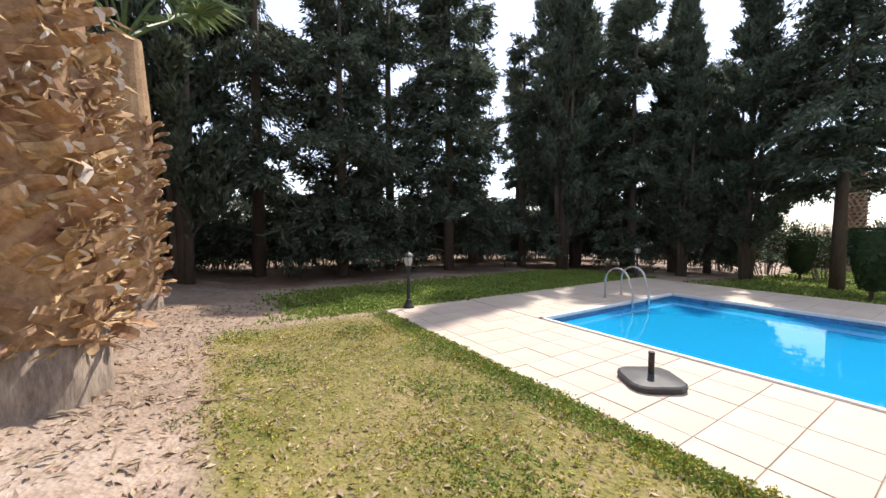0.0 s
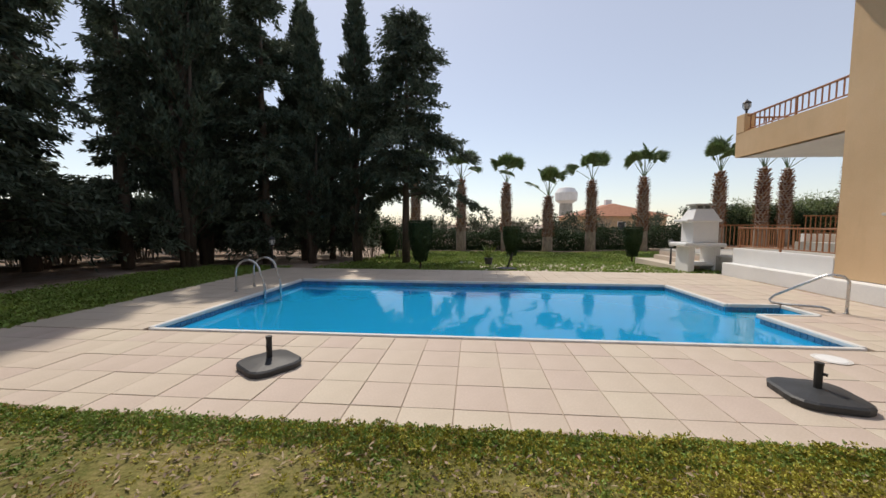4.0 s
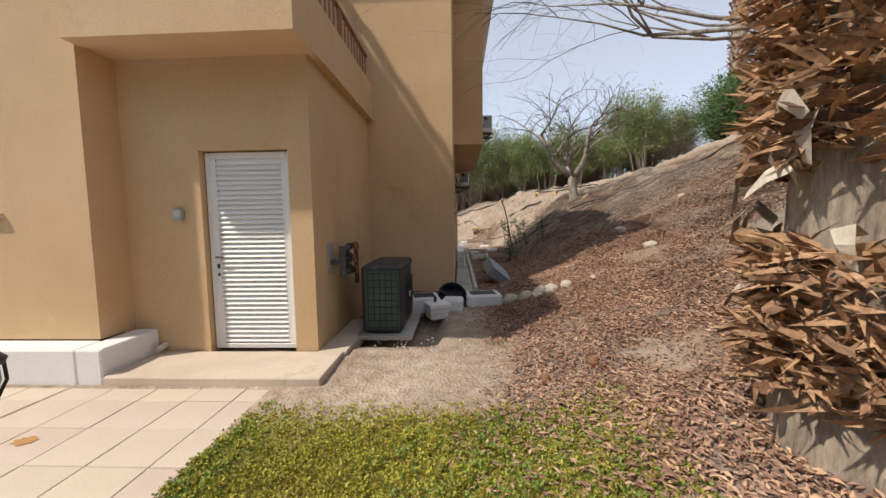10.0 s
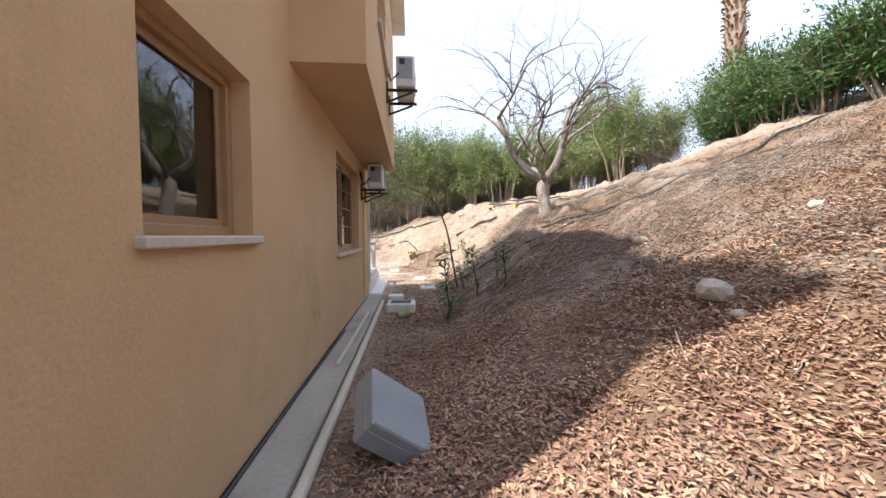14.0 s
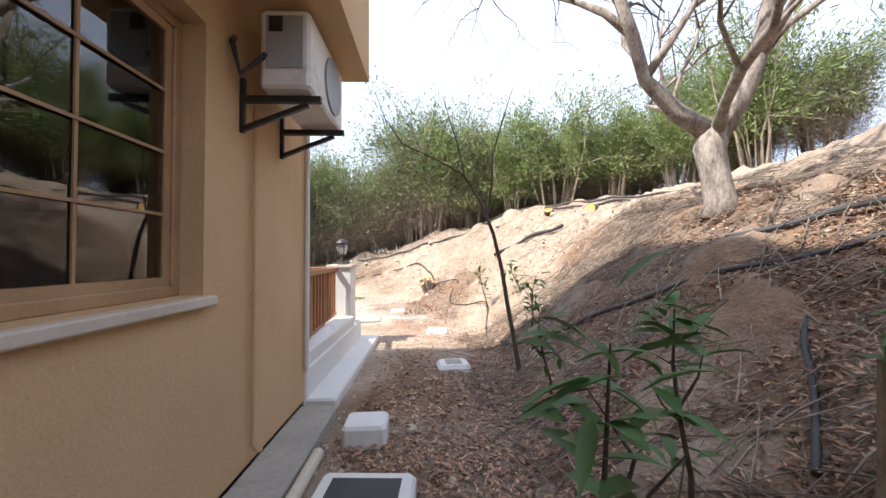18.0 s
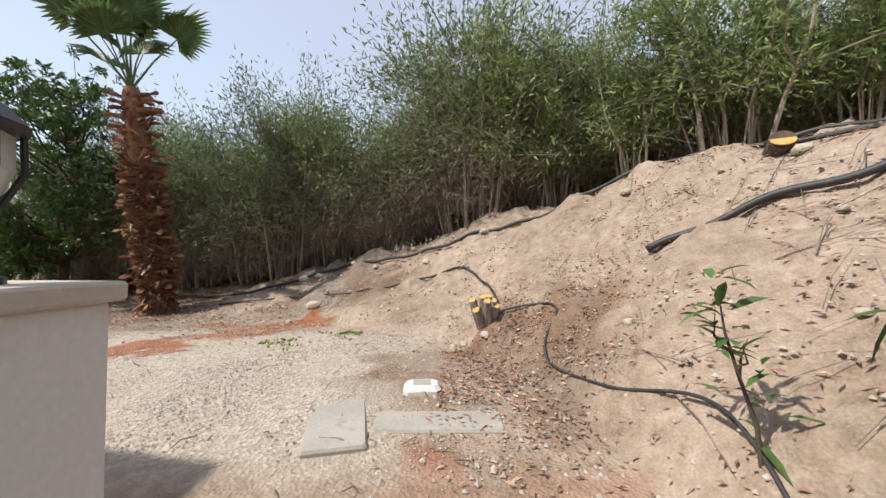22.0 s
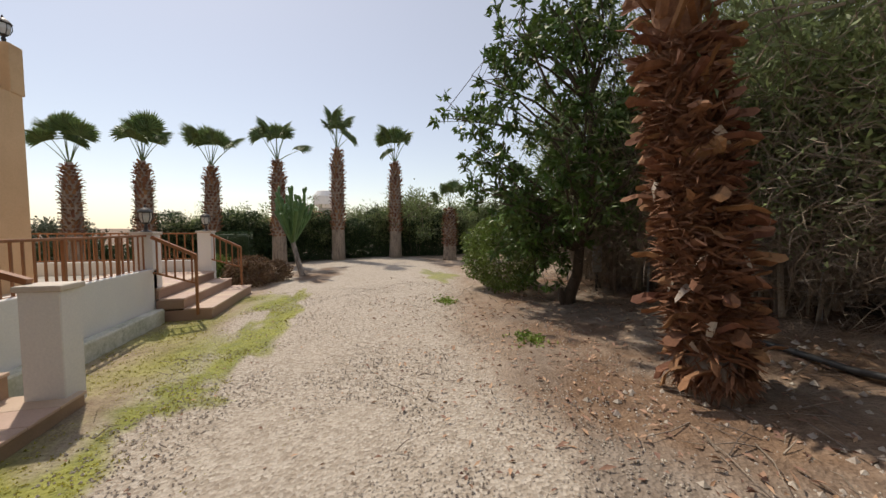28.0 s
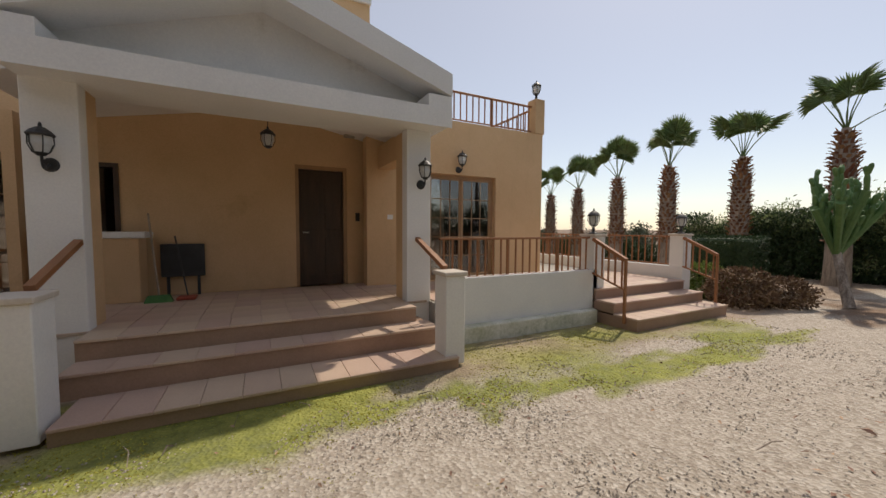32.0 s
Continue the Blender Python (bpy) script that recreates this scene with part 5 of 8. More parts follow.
    for i in range(fronds):
        a = 360 * i * 0.382
        up = -86 + (75 if not upright else 48) * (i / max(fronds - 1, 1))
        piece("frond", (UPFAN if upright else FAN)[i % 3], t, pose(0, 0, h - 0.05 * i / fronds, 0, 0, a) @ pose(0, 0, 0, rr.uniform(-15, 15), up, 0) @ Matrix.Scale(rr.uniform(1.0, 1.35), 4))
    return t


near_palm(4.22, -10.95, 0.0, 0.50, 0.62, 3.1, 4.6, BOOT_PIECE, "thick fan palm trunk with pale criss-cross leaf bases on bare earth", per_ring=14, step_z=0.098, big=1.1, seed=2, bracts=16, fibre=1100)
near_palm(4.05, -14.3, 0.0, 0.33, 0.42, 3.0, 4.2, BOOT_PIECE, "fan palm with pale cut leaf bases behind another palm", per_ring=11, step_z=0.12, big=1.0, seed=3)
near_palm(4.05, -1.55, 0.08, 0.36, 0.62, 3.3, 4.6, BOOT_PIECE_RED, "fan palm trunk with ragged reddish leaf bases above ringed bark", per_ring=13, step_z=0.085, big=1.0, seed=4, gap=(1.22, 1.50), bracts=34, fibre=5200, shag=1.35)
LEANER = near_palm(-3.72, 19.80, 0.55, 0.21, 0.12, 4.5, 4.7, BOOT_PIECE_DARK, "leaning brown fan palm shaggy with old leaf bases", per_ring=7, step_z=0.15, big=1.45, seed=5, fronds=11, bracts=16, fibre=4200, upright=True)
LEANER.matrix_basis = pose(-3.72, 19.80, 0.5) @ Matrix.Rotation(radians(7), 4, Vector((0.5, -0.8, 0)))


def far_palm_parts(seed):
    rr = random.Random(seed)
    s = Shape().lathe([(0.36, -0.2), (0.31, 0.3), (0.28, 1.6), (0.30, 2.3), (0.25, 3.2), (0.10, 3.9)], 14)
    b = Shape()
    proto = [boot_shape(k, 0.2, 0.1) for k in range(3)]
    z = 1.1
    while z < 3.8:
        rad = 0.27 if z < 3.2 else 0.27 - 0.2 * (z - 3.2)
        for i in range(11):
            a = 2 * math.pi * (i + 0.5 * (round(z / 0.1) % 2)) / 11 + rr.uniform(-0.08, 0.08)
            m = pose(rad * math.cos(a), rad * math.sin(a), z, 0, 0, math.degrees(a)) @ pose(0, 0, 0, rr.uniform(-30, 30), rr.uniform(-10, 35), 0)
            q = proto[rr.randrange(3)]
            b.add([m @ Vector(p) for p in q.v], q.f)
        z += 0.115
    return s.mesh("trunk", PALMBARK, True), b.mesh("leaf_base_cover", BOOT_DARK)


FARP = [far_palm_parts(k) for k in (1, 2)]


def row_palm(i, x, y, top, crown=1.0):
    z = ground_at(x, y) - 0.05
    t = thing("fan_palm", (x, y, z), "tall fan palm with a brown shaggy trunk beside the hedge", "palm tree", "palm row", 40 * i)
    k = (top - z) / 3.9
    rr = random.Random(100 + i)
    for m in FARP[i % 2]:
        o = piece(m.name.split(".")[0], m, t, Matrix.Diagonal((1, 1, k, 1)))
    tagged(o, kind="stuff")
    n = 7 + i % 2
    for j in range(n):
        a = 137.5 * j + rr.uniform(-15, 15)
        lean = (3, 15, 20, 25, 29, 33, 55, 38)[j] + rr.uniform(-4, 5)
        piece("frond", UPFAN[j % 4], t, pose(0, 0, (top - z) - 0.10, 0, 0, a) @ pose(0, 0, 0, rr.uniform(-60, 60), lean - 90, 0) @ Matrix.Scale(crown * rr.uniform(0.95, 1.2), 4))


for i, (x, y, top) in enumerate([(-19.9, -10.6, 4.3), (-19.9, -7.7, 4.2), (-19.9, -4.9, 3.95), (-19.5, -2.43, 3.1), (-20.0, 0.27, 4.1), (-19.4, 3.04, 4.2), (-18.2, 6.5, 4.3), (-18.3, 8.8, 4.5),
                                (-19.4, 10.85, 4.6), (-18.9, 13.65, 4.9), (-19.5, 16.2, 5.7), (-19.7, 19.0, 5.2), (-17.6, 21.3, 2.8), (-22.5, 27.0, 4.6)]):
    row_palm(i, x, y, top, 1.0 if i < 12 else 0.75)
row_palm(20, 14.5, 13.7, 12.5, 1.2)


def shrub_meshes(seed, h, rad, mat, n_leaf, leaf, wide, stems, bare=0.25, bark=TWIG, droop=0.1, low=0.25, dry=0, thick=1.0):
    """Many crooked stems from the ground and a loose crown of single leaves."""
    r = np.random.default_rng(seed)
    s = Shape()
    tips = []
    for i in range(stems):
        a = r.uniform(0, 2 * math.pi)
        b = r.uniform(0.05, 0.35) * rad
        q = np.array([b * math.cos(a), b * math.sin(a), -0.1])
        lean = np.array([math.cos(a), math.sin(a), 0]) * r.uniform(0.1, 0.75) * rad
        pts = [q + lean * u ** 1.3 + np.array([r.normal(0, 0.06), r.normal(0, 0.06), u * h * r.uniform(0.75, 1.0)]) * (1 if u else 0) for u in (0, 0.3, 0.6, 1.0)]
        w = r.uniform(0.012, 0.035) * (h / 3) ** 0.5 * thick
        s.tube([tuple(p) for p in pts], [w, w * 0.8, w * 0.5, w * 0.15], 5, False)
        tips += [(pts[1], pts[2]), (pts[2], pts[3])]
        for _ in range(6):
            k = r.integers(1, 3)
            p0 = pts[k] * 0.5 + pts[k + 1] * 0.5
            p1 = p0 + np.array([r.normal(0, 0.4 * rad), r.normal(0, 0.4 * rad), r.uniform(-0.15, 0.32) * h])
            s.tube([tuple(p0), tuple((p0 + p1) / 2 + r.normal(0, 0.05, 3)), tuple(p1)], [w * 0.5, w * 0.3, w * 0.1], 4, False)
            tips.append((p0, p1))
    pick = r.integers(0, len(tips), n_leaf)
    u = r.uniform(bare, 1.05, n_leaf)[:, None]
    t0s, t1s = np.array([t[0] for t in tips]), np.array([t[1] for t in tips])
    t0, t1 = t0s[pick], t1s[pick]
    at = t0 * (1 - u) + t1 * u + r.normal(0, 0.085 * rad, (n_leaf, 3))
    at = at[at[:, 2] > low * h * r.uniform(0.2, 1.0, n_leaf)]
    aim = unit(at - np.array([0, 0, h * 0.45])) + np.array([0, 0, 0.3 - droop])
    v, f = leaves(r, at, aim, leaf, wide, 0.8)
    out = [s.mesh("stem_tangle", bark), mesh_np("crown", v, f, mat)]
    if dry:
        pick = r.integers(0, len(tips), dry)
        u = r.uniform(-0.1, 1.0, dry)[:, None]
        at = t0s[pick] * (1 - u) + t1s[pick] * u + r.normal(0, 0.16 * rad, (dry, 3))
        at[:, 2] = np.abs(at[:, 2]) * r.uniform(0.25, 0.95, dry)
        v, f = leaves(r, at, r.normal(0, 1, at.shape), 0.22, 0.0065, 0.3)
        out.append(mesh_np("dry_sprays", v, f, TWIG))
    return out


THICKET = [shrub_meshes(41, 3.6, 1.6, OLIVE, 22000, 0.105, 0.027, 26, low=0.3, bare=0.05, dry=15000, thick=0.9, bark=CANE), shrub_meshes(42, 3.0, 1.5, OLIVE, 16000, 0.105, 0.027, 26, low=0.2, bare=0.05, dry=18000, thick=0.95, bark=CANE), shrub_meshes(43, 4.2, 1.6, OLIVE, 22000, 0.10, 0.026, 24, low=0.35, bare=0.05, dry=8000, thick=0.9, bark=CANE)]
rr = random.Random(9)
LINE = [(-9.5, 23.2), (-7.8, 22.6), (-6.2, 22.9), (-4.8, 22.3), (-3.3, 22.6), (-1.9, 22.1), (-0.6, 22.5), (0.7, 21.9), (1.9, 22.1), (3.1, 21.3), (4.3, 21.5), (5.4, 20.8), (6.6, 21.2), (7.7, 20.3), (8.8, 20.6), (9.9, 19.6), (10.9, 19.7), (11.8, 18.2), (12.6, 17.4), (13.2, 15.9),
        (-5.4, 24.4), (-1.2, 24.2), (2.6, 23.9), (6.4, 23.2), (10.4, 22.0), (13.4, 19.4), (14.4, 14.2), (-8.6, 25.4), (-3.4, 24.8), (4.6, 24.6), (8.6, 23.4)]
for i, (x, y) in enumerate(LINE):
    place_tree("thicket_shrub", THICKET[i % 3], (x, y, ground_at(x, y) - 0.05), "tangled grey-green shrub with bare stems behind the bank", "shrub", "boundary thicket", rr.uniform(0, 360), rr.uniform(1.05, 1.55) if x < 5.0 else rr.uniform(0.8, 1.15))
FENCEBUSH = [shrub_meshes(46 + k, 2.6, 1.5, OLIVE, 9000, 0.13, 0.04, 14, low=0.1, bare=0.05, bark=CANE) for k in range(2)]
for i in range(13):
    x, y = -21.3 - 0.5 * (i % 2) + 0.03 * i, 9.6 + 1.35 * i
    place_tree("fence_bush", FENCEBUSH[i % 2], (x, y, ground_at(x, y) - 0.05), "airy grey-green bush behind the boundary fence", "bush", "bushes behind the fence", 71 * i, (0.95, 1.1, 0.85, 1.25, 1.0)[i % 5] * (1.15 if y > 19 else 1.0))
FRESH = surface("fresh_thicket_leaf", (0.12, 0.18, 0.05), (0.36, 0.42, 0.16), 0.5, 0.7, 8, 0.0, islands=0.4, through_light=0.35)
LEAFY = shrub_meshes(44, 3.6, 1.5, FRESH, 9000, 0.15, 0.032, 16, low=0.5, bare=0.1, bark=CANE, droop=0.3)
for i, (x, y) in enumerate(((3.3, 20.7), (4.9, 20.2), (6.2, 19.5), (7.6, 18.9), (9.2, 18.4), (10.6, 17.4), (11.6, 15.8))):
    place_tree("thicket_shrub", LEAFY, (x, y, ground_at(x, y) - 0.05), "leafy yellow-green shrub before the thicket", "shrub", "boundary thicket", 83 * i, (1.15, 0.9, 0.85)[i % 3])
OLE = [shrub_meshes(51, 2.1, 1.25, OLEANDER, 7500, 0.16, 0.036, 30, low=0.0, bare=0.0), shrub_meshes(52, 1.9, 1.2, OLEANDER, 7000, 0.16, 0.036, 30, low=0.0, bare=0.0)]
for i in range(16):
    x, y = 12.9 + 0.5 * math.sin(i * 0.9) + 0.03 * i, -5.0 + 1.2 * i
    place_tree("oleander_bush", OLE[i % 2], (x, y, ground_at(x, y) - 0.05), "dense dark green oleander along the top of the bank", "bush", "oleander hedge", 77 * i, 0.95 + 0.1 * (i % 3))


def fruit_tree(x, y, z, seed):
    """Crooked forked trunk, spreading limbs and whorls of drooping leaves at the twig ends."""
    rn = np.random.default_rng(seed)
    t = thing("fruit_tree", (x, y, z), "dark broad-leaved fruit tree with a crooked trunk beside the drive", "tree")
    trunk = [np.array(p) for p in ((0.0, -0.04, -0.15), (0.0, 0.02, 0.15), (0.03, 0.16, 0.55), (0.0, 0.22, 1.0), (-0.05, 0.34, 1.6), (0.0, 0.46, 2.3), (0.05, 0.40, 3.0), (0.1, 0.30, 3.8))]
    part("trunk", Shape().tube([tuple(p) for p in trunk], [0.17, 0.125, 0.10, 0.092, 0.085, 0.07, 0.05, 0.03], 10), DARKBARK, t, "crooked dark brown trunk", True)
    part("sucker_stub", Shape().tube([(0.02, -0.10, -0.1), (0.03, -0.17, 0.12), (0.02, -0.20, 0.30)], [0.07, 0.06, 0.05], 8), DARKBARK, t, smooth=True)
    twigs, tips = Shape(), []
    for k in range(64):
        d = unit(rn.normal(0, 1, 3)) * rn.uniform(0.55, 1.0) ** 0.5
        end = np.array([0.0, -0.45, 3.55]) + d * np.array([1.75, 1.95, 2.35])
        if k > 54:
            end = np.array([rn.uniform(-0.5, 0.5), rn.uniform(-1.0, -0.3), rn.uniform(0.7, 1.7)])
        root = trunk[int(np.clip(round(end[2] * 1.4 + rn.normal(0, 0.6)), 3, 7))]
        mid = (root + end) / 2 + rn.normal(0, 0.16, 3) + np.array([0, 0, 0.18])
        limb = Shape().tube([tuple(root), tuple(mid), tuple(end)], [0.036, 0.022, 0.007], 5, False)
        if k % 3 == 0:
            part("limb", limb, DARKBARK, t, smooth=True)
        else:
            twigs.add(limb.v, limb.f)
        for _ in range(11):
            u = rn.uniform(0.35, 1.0)
            p0 = mid * (1 - u) + end * u
            p1 = p0 + rn.normal(0, 0.30, 3) + np.array([0, 0, 0.05])
            twigs.rod(tuple(p0), tuple(p1), 0.006, 4)
            tips.append((p0, p1))
    o = part("twig_tangle", twigs, DARKBARK, t)
    tagged(o, kind="stuff")
    c = np.array([q[1] for q in tips])
    c0 = np.array([q[0] for q in tips])
    n = 17
    at = np.repeat(c, n, 0) + rn.normal(0, 0.035, (len(c) * n, 3))
    out = np.repeat(unit(c - c0), n, 0)
    v, f = leaves(rn, at, out * 0.6 + np.array([0, 0, -0.25]), 0.165, 0.060, 0.75)
    part("crown", Raw(v, f), LEAF, t)


fruit_tree(-7.42, 20.82, 0.36, 62)


def ball_bush(name, x, y, r0, squash, mat, label, n=5200, leaf=0.06, seed=1, berries=False):
    r = np.random.default_rng(seed)
    d = unit(r.normal(0, 1, (n, 3)))
    k = 1 + 0.10 * np.sin(5 * d[:, 0] + 3 * d[:, 1]) + 0.07 * np.sin(9 * d[:, 2] + 4 * d[:, 0])
    at = d * (r0 * k * r.uniform(0.72, 1.03, n))[:, None] * np.array([1, 1, squash])
    at[:, 2] += r0 * squash * 0.92
    at = at[at[:, 2] > 0.02]
    v, f = leaves(r, at, unit(at - np.array([0, 0, r0 * squash])), leaf, leaf * 0.5, 0.7)
    t = place_tree(name, [mesh_np("crown", v, f, mat)], (x, y, ground_at(x, y)), label, "bush", "", 0)
    s = Shape()
    for i in range(7):
        a = 0.9 * i
        s.tube([(0, 0, -0.05), (0.3 * r0 * math.cos(a), 0.3 * r0 * math.sin(a), r0 * squash * 0.7), (0.6 * r0 * math.cos(a), 0.6 * r0 * math.sin(a), r0 * squash * 1.2)], [0.02, 0.014, 0.004], 5)
    tagged(part("stem_tangle", s, TWIG, t), kind="stuff")


LIME = surface("light_green_leaf", (0.09, 0.15, 0.03), (0.24, 0.31, 0.075), 0.5, 1.2, 8, 0.0, islands=0.32, through_light=0.25)
ball_bush("round_bush", -9.4, 20.35, 0.92, 1.05, LIME, "rounded light green bush with reddish tips beside the drive", 12000, 0.08, 3)


def cone_topiary(x, y, h, r0, label):
    r = np.random.default_rng(int(abs(x * 100)))
    n = 5200
    z = r.uniform(0.25, h, n) if h > 1 else r.uniform(0.1, h, n)
    top = r.uniform(0, 1, n) < 0.18
    z = np.where(top, h, z)
    rad = np.where(top, r0 * np.sqrt(r.uniform(0, 1, n)), r0 * (0.42 + 0.58 * np.clip((z - 0.2) / (h * 0.55), 0, 1)) * r.uniform(0.9, 1.0, n))
    a = r.uniform(0, 2 * math.pi, n)
    at = np.stack([rad * np.cos(a), rad * np.sin(a), z], 1)
    aim = np.stack([np.cos(a), np.sin(a), np.where(top, 2.0, 0.3)], 1)
    t = place_tree("topiary_cone", [mesh_np("crown", *leaves(r, at, aim, 0.055, 0.025, 0.6), HEDGE)], (x, y, ground_at(x, y)), label, "topiary", "clipped topiary", 0)
    part("core", Shape().lathe([(r0 * 0.25, 0.22), (r0 * 0.85, h * 0.6), (r0 * 0.9, h - 0.03), (0.02, h - 0.02)], 14), HEDGE, t)
    part("stem", Shape().tube([(0, 0, -0.05), (0, 0, 0.4)], [0.04, 0.03], 7), DARKBARK, t)


for x, y, h in ((-8.56, -8.63, 1.5), (-12.7, -5.3, 1.45), (-12.9, -0.25, 1.45), (-13.4, -10.8, 1.4)):
    cone_topiary(x, y, h, 0.36, "dark clipped topiary shaped like an upturned cone on the lawn")


def hedge_run(name, x0, y0, x1, y1, h, w, label, seed):
    r = np.random.default_rng(seed)
    L = math.hypot(x1 - x0, y1 - y0)
    n = int(2500 * L * h)
    u, q = r.uniform(0, 1, n), r.uniform(-1, 1, n)
    z = h * r.uniform(0, 1, n) ** 1.25 * (1 + 0.12 * np.sin(u * L * 1.7) + 0.06 * np.sin(u * L * 5.1))
    dx, dy = (x1 - x0) / L, (y1 - y0) / L
    at = np.stack([dx * (u - 0.5) * L - dy * q * w / 2, dy * (u - 0.5) * L + dx * q * w / 2, z], 1)
    v, f = leaves(r, at, np.array([0.3, 0, 0.6]), 0.10, 0.05, 1.0)
    cx, cy = (x0 + x1) / 2, (y0 + y1) / 2
    t = place_tree(name, [mesh_np("crown", v, f, HEDGE)], (cx, cy, ground_at(cx, cy)), label, "hedge", "boundary hedge")
    s = Shape()
    for i in range(int(L * 2)):
        k = (i + 0.5) / (L * 2) - 0.5
        s.tube([(dx * k * L, dy * k * L, -0.1), (dx * k * L + 0.05, dy * k * L, h * 0.8)], [0.02, 0.008], 4)
    tagged(part("stem_tangle", s, DARKBARK, t), kind="stuff")


for i in range(12):
    hedge_run("hedge", -20.6, -13 + 3.4 * i, -20.7, -9.6 + 3.4 * i, 1.25 if i < 6 else 2.2, 0.9 if i < 6 else 1.3, "uneven dark green boundary hedge behind the palms", 200 + i)

# shrubs and scrub beyond the hedge
FAR = [shrub_meshes(71, 3.0, 1.7, FARGREEN, 1500, 0.26, 0.11, 8, low=0.1), shrub_meshes(72, 2.3, 1.5, FARGREEN, 1300, 0.24, 0.10, 8, low=0.0), shrub_meshes(73, 3.0, 1.4, TWIG, 500, 0.10, 0.02, 30, low=0.2)]
rr = random.Random(12)
for i in range(40):
    y = -24 + i * 1.45 + rr.uniform(-0.5, 0.5)
    x = -24.5 - rr.uniform(0, 6)
    k = 2 if i % 6 == 2 else i % 2
    place_tree("scrub_bush", FAR[k], (x, y, ground_at(x, y) - 0.1), "hazy bush beyond the boundary hedge" if k != 2 else "leafless bush beyond the boundary hedge", "bush", "scrub beyond the hedge", 50 * i, rr.uniform(0.75, 1.05))
BRAMBLE = shrub_meshes(75, 2.2, 1.5, surface("withered_leaf", (0.10, 0.09, 0.055), (0.28, 0.25, 0.17), 0.8, 1.0, 8, 0.0, islands=0.4, through_light=0.2), 3200, 0.12, 0.035, 26, low=0.0, bare=0.0, dry=4200, bark=CANE)
UNDER = shrub_meshes(74, 2.4, 1.5, HEDGE, 3000, 0.16, 0.06, 14, low=0.0, bare=0.0)
for i in range(44):
    x, y = -15.5 + 0.72 * i + rr.uniform(-0.3, 0.3), -20.0 - 1.1 * (i % 2) - rr.uniform(0, 0.8)
    place_tree("undergrowth_bush", UNDER, (x, y, -0.1), "dark undergrowth bush behind the conifers", "bush", "undergrowth behind the conifers", 47 * i, rr.uniform(0.7, 1.05))
for i in range(7):
    x, y = -14.5 - rr.uniform(0, 1.5), -19.5 + 1.5 * i
    place_tree("undergrowth_bush", UNDER, (x, y, -0.2), "dark undergrowth bush behind the conifers", "bush", "undergrowth behind the conifers", 47 * i, rr.uniform(0.7, 1.0))
for i in range(30):
    x, y = -18 + 1.5 * i, -25.5 - rr.uniform(0, 4)
    place_tree("scrub_bush", FAR[i % 2], (x, y, -0.1), "hazy bush beyond the conifers", "bush", "scrub beyond the conifers", 31 * i, rr.uniform(0.9, 1.3))
for i in range(9):
    x, y = -23 + 1.5 * i, 25.5 + 0.5 * math.sin(i)
    place_tree("scrub_bush", FAR[i % 2], (x, y, ground_at(x, y) - 0.1), "grey-green bush behind the drive", "bush", "scrub behind the drive", 61 * i, 0.95)


for i in range(16):
    x, y = -9.0 + 1.35 * i + rr.uniform(-0.3, 0.3), 23.9 - 0.14 * max(0, i - 6) * 1.3 + rr.uniform(-0.2, 0.4)
    place_tree("undergrowth_bush", BRAMBLE, (x, y, ground_at(x, y) - 0.05), "grey-brown tangled undergrowth inside the thicket", "bush", "undergrowth in the thicket", 53 * i, rr.uniform(0.8, 1.1))


def cactus():
    t = thing("candelabra_cactus", (-14.6, 14.8, 0.28), "tall branching green candelabra cactus beside the terrace steps", "cactus")
    r = random.Random(5)
    part("trunk", Shape().tube([(0.30, 0.34, -0.1), (0.14, 0.16, 0.5), (0.0, 0.0, 1.1)], [0.10, 0.085, 0.075], 9), BARK, t, "pale corky trunk")

    def joint(p, d, L, w):
        """One rounded, slightly waisted joint."""
        q = [p + d * (L * u) for u in (0, 0.12, 0.4, 0.7, 0.92, 1.0)]
        return Shape().tube([tuple(c) for c in q], [w * 0.7, w * 0.95, w, w * 1.05, w * 0.75, w * 0.2], 8), q[4]

    for i in range(10):
        a = 2.4 * i + r.uniform(-0.25, 0.25)
        lean = 0.10 + 0.085 * i
        d = Vector((math.cos(a) * lean, math.sin(a) * lean, 1.0)).normalized()
        p, L = Vector((0, 0, 1.0)), r.uniform(1.25, 1.7) - 0.03 * i
        arm = part("arm", Shape().tube([tuple(p), tuple(p + d * L * 0.5), tuple(p + d * L)], [0.055, 0.065, 0.075], 8), CACTUS, t)
        for k in range(7):
            base = p + d * L * r.uniform(0.25, 1.0)
            b = r.uniform(0, 6.28)
            e = (d * 0.5 + Vector((math.cos(b) * 0.28, math.sin(b) * 0.28, 1.0))).normalized()
            s, tip = joint(base, e, r.uniform(0.25, 0.5), r.uniform(0.042, 0.055))
            limb = part("joint", s, CACTUS, arm)
            for m in range(2):
                b = r.uniform(0, 6.28)
                f = Vector((math.cos(b) * 0.35, math.sin(b) * 0.35, 1.0)).normalized()
                s2, _ = joint(tip, f, r.uniform(0.12, 0.26), 0.046)
                limb.data = (Shape().add([v.co[:] for v in limb.data.vertices], [tuple(q.vertices) for q in limb.data.polygons]).add(s2.v, s2.f)).mesh("joint", CACTUS, True)


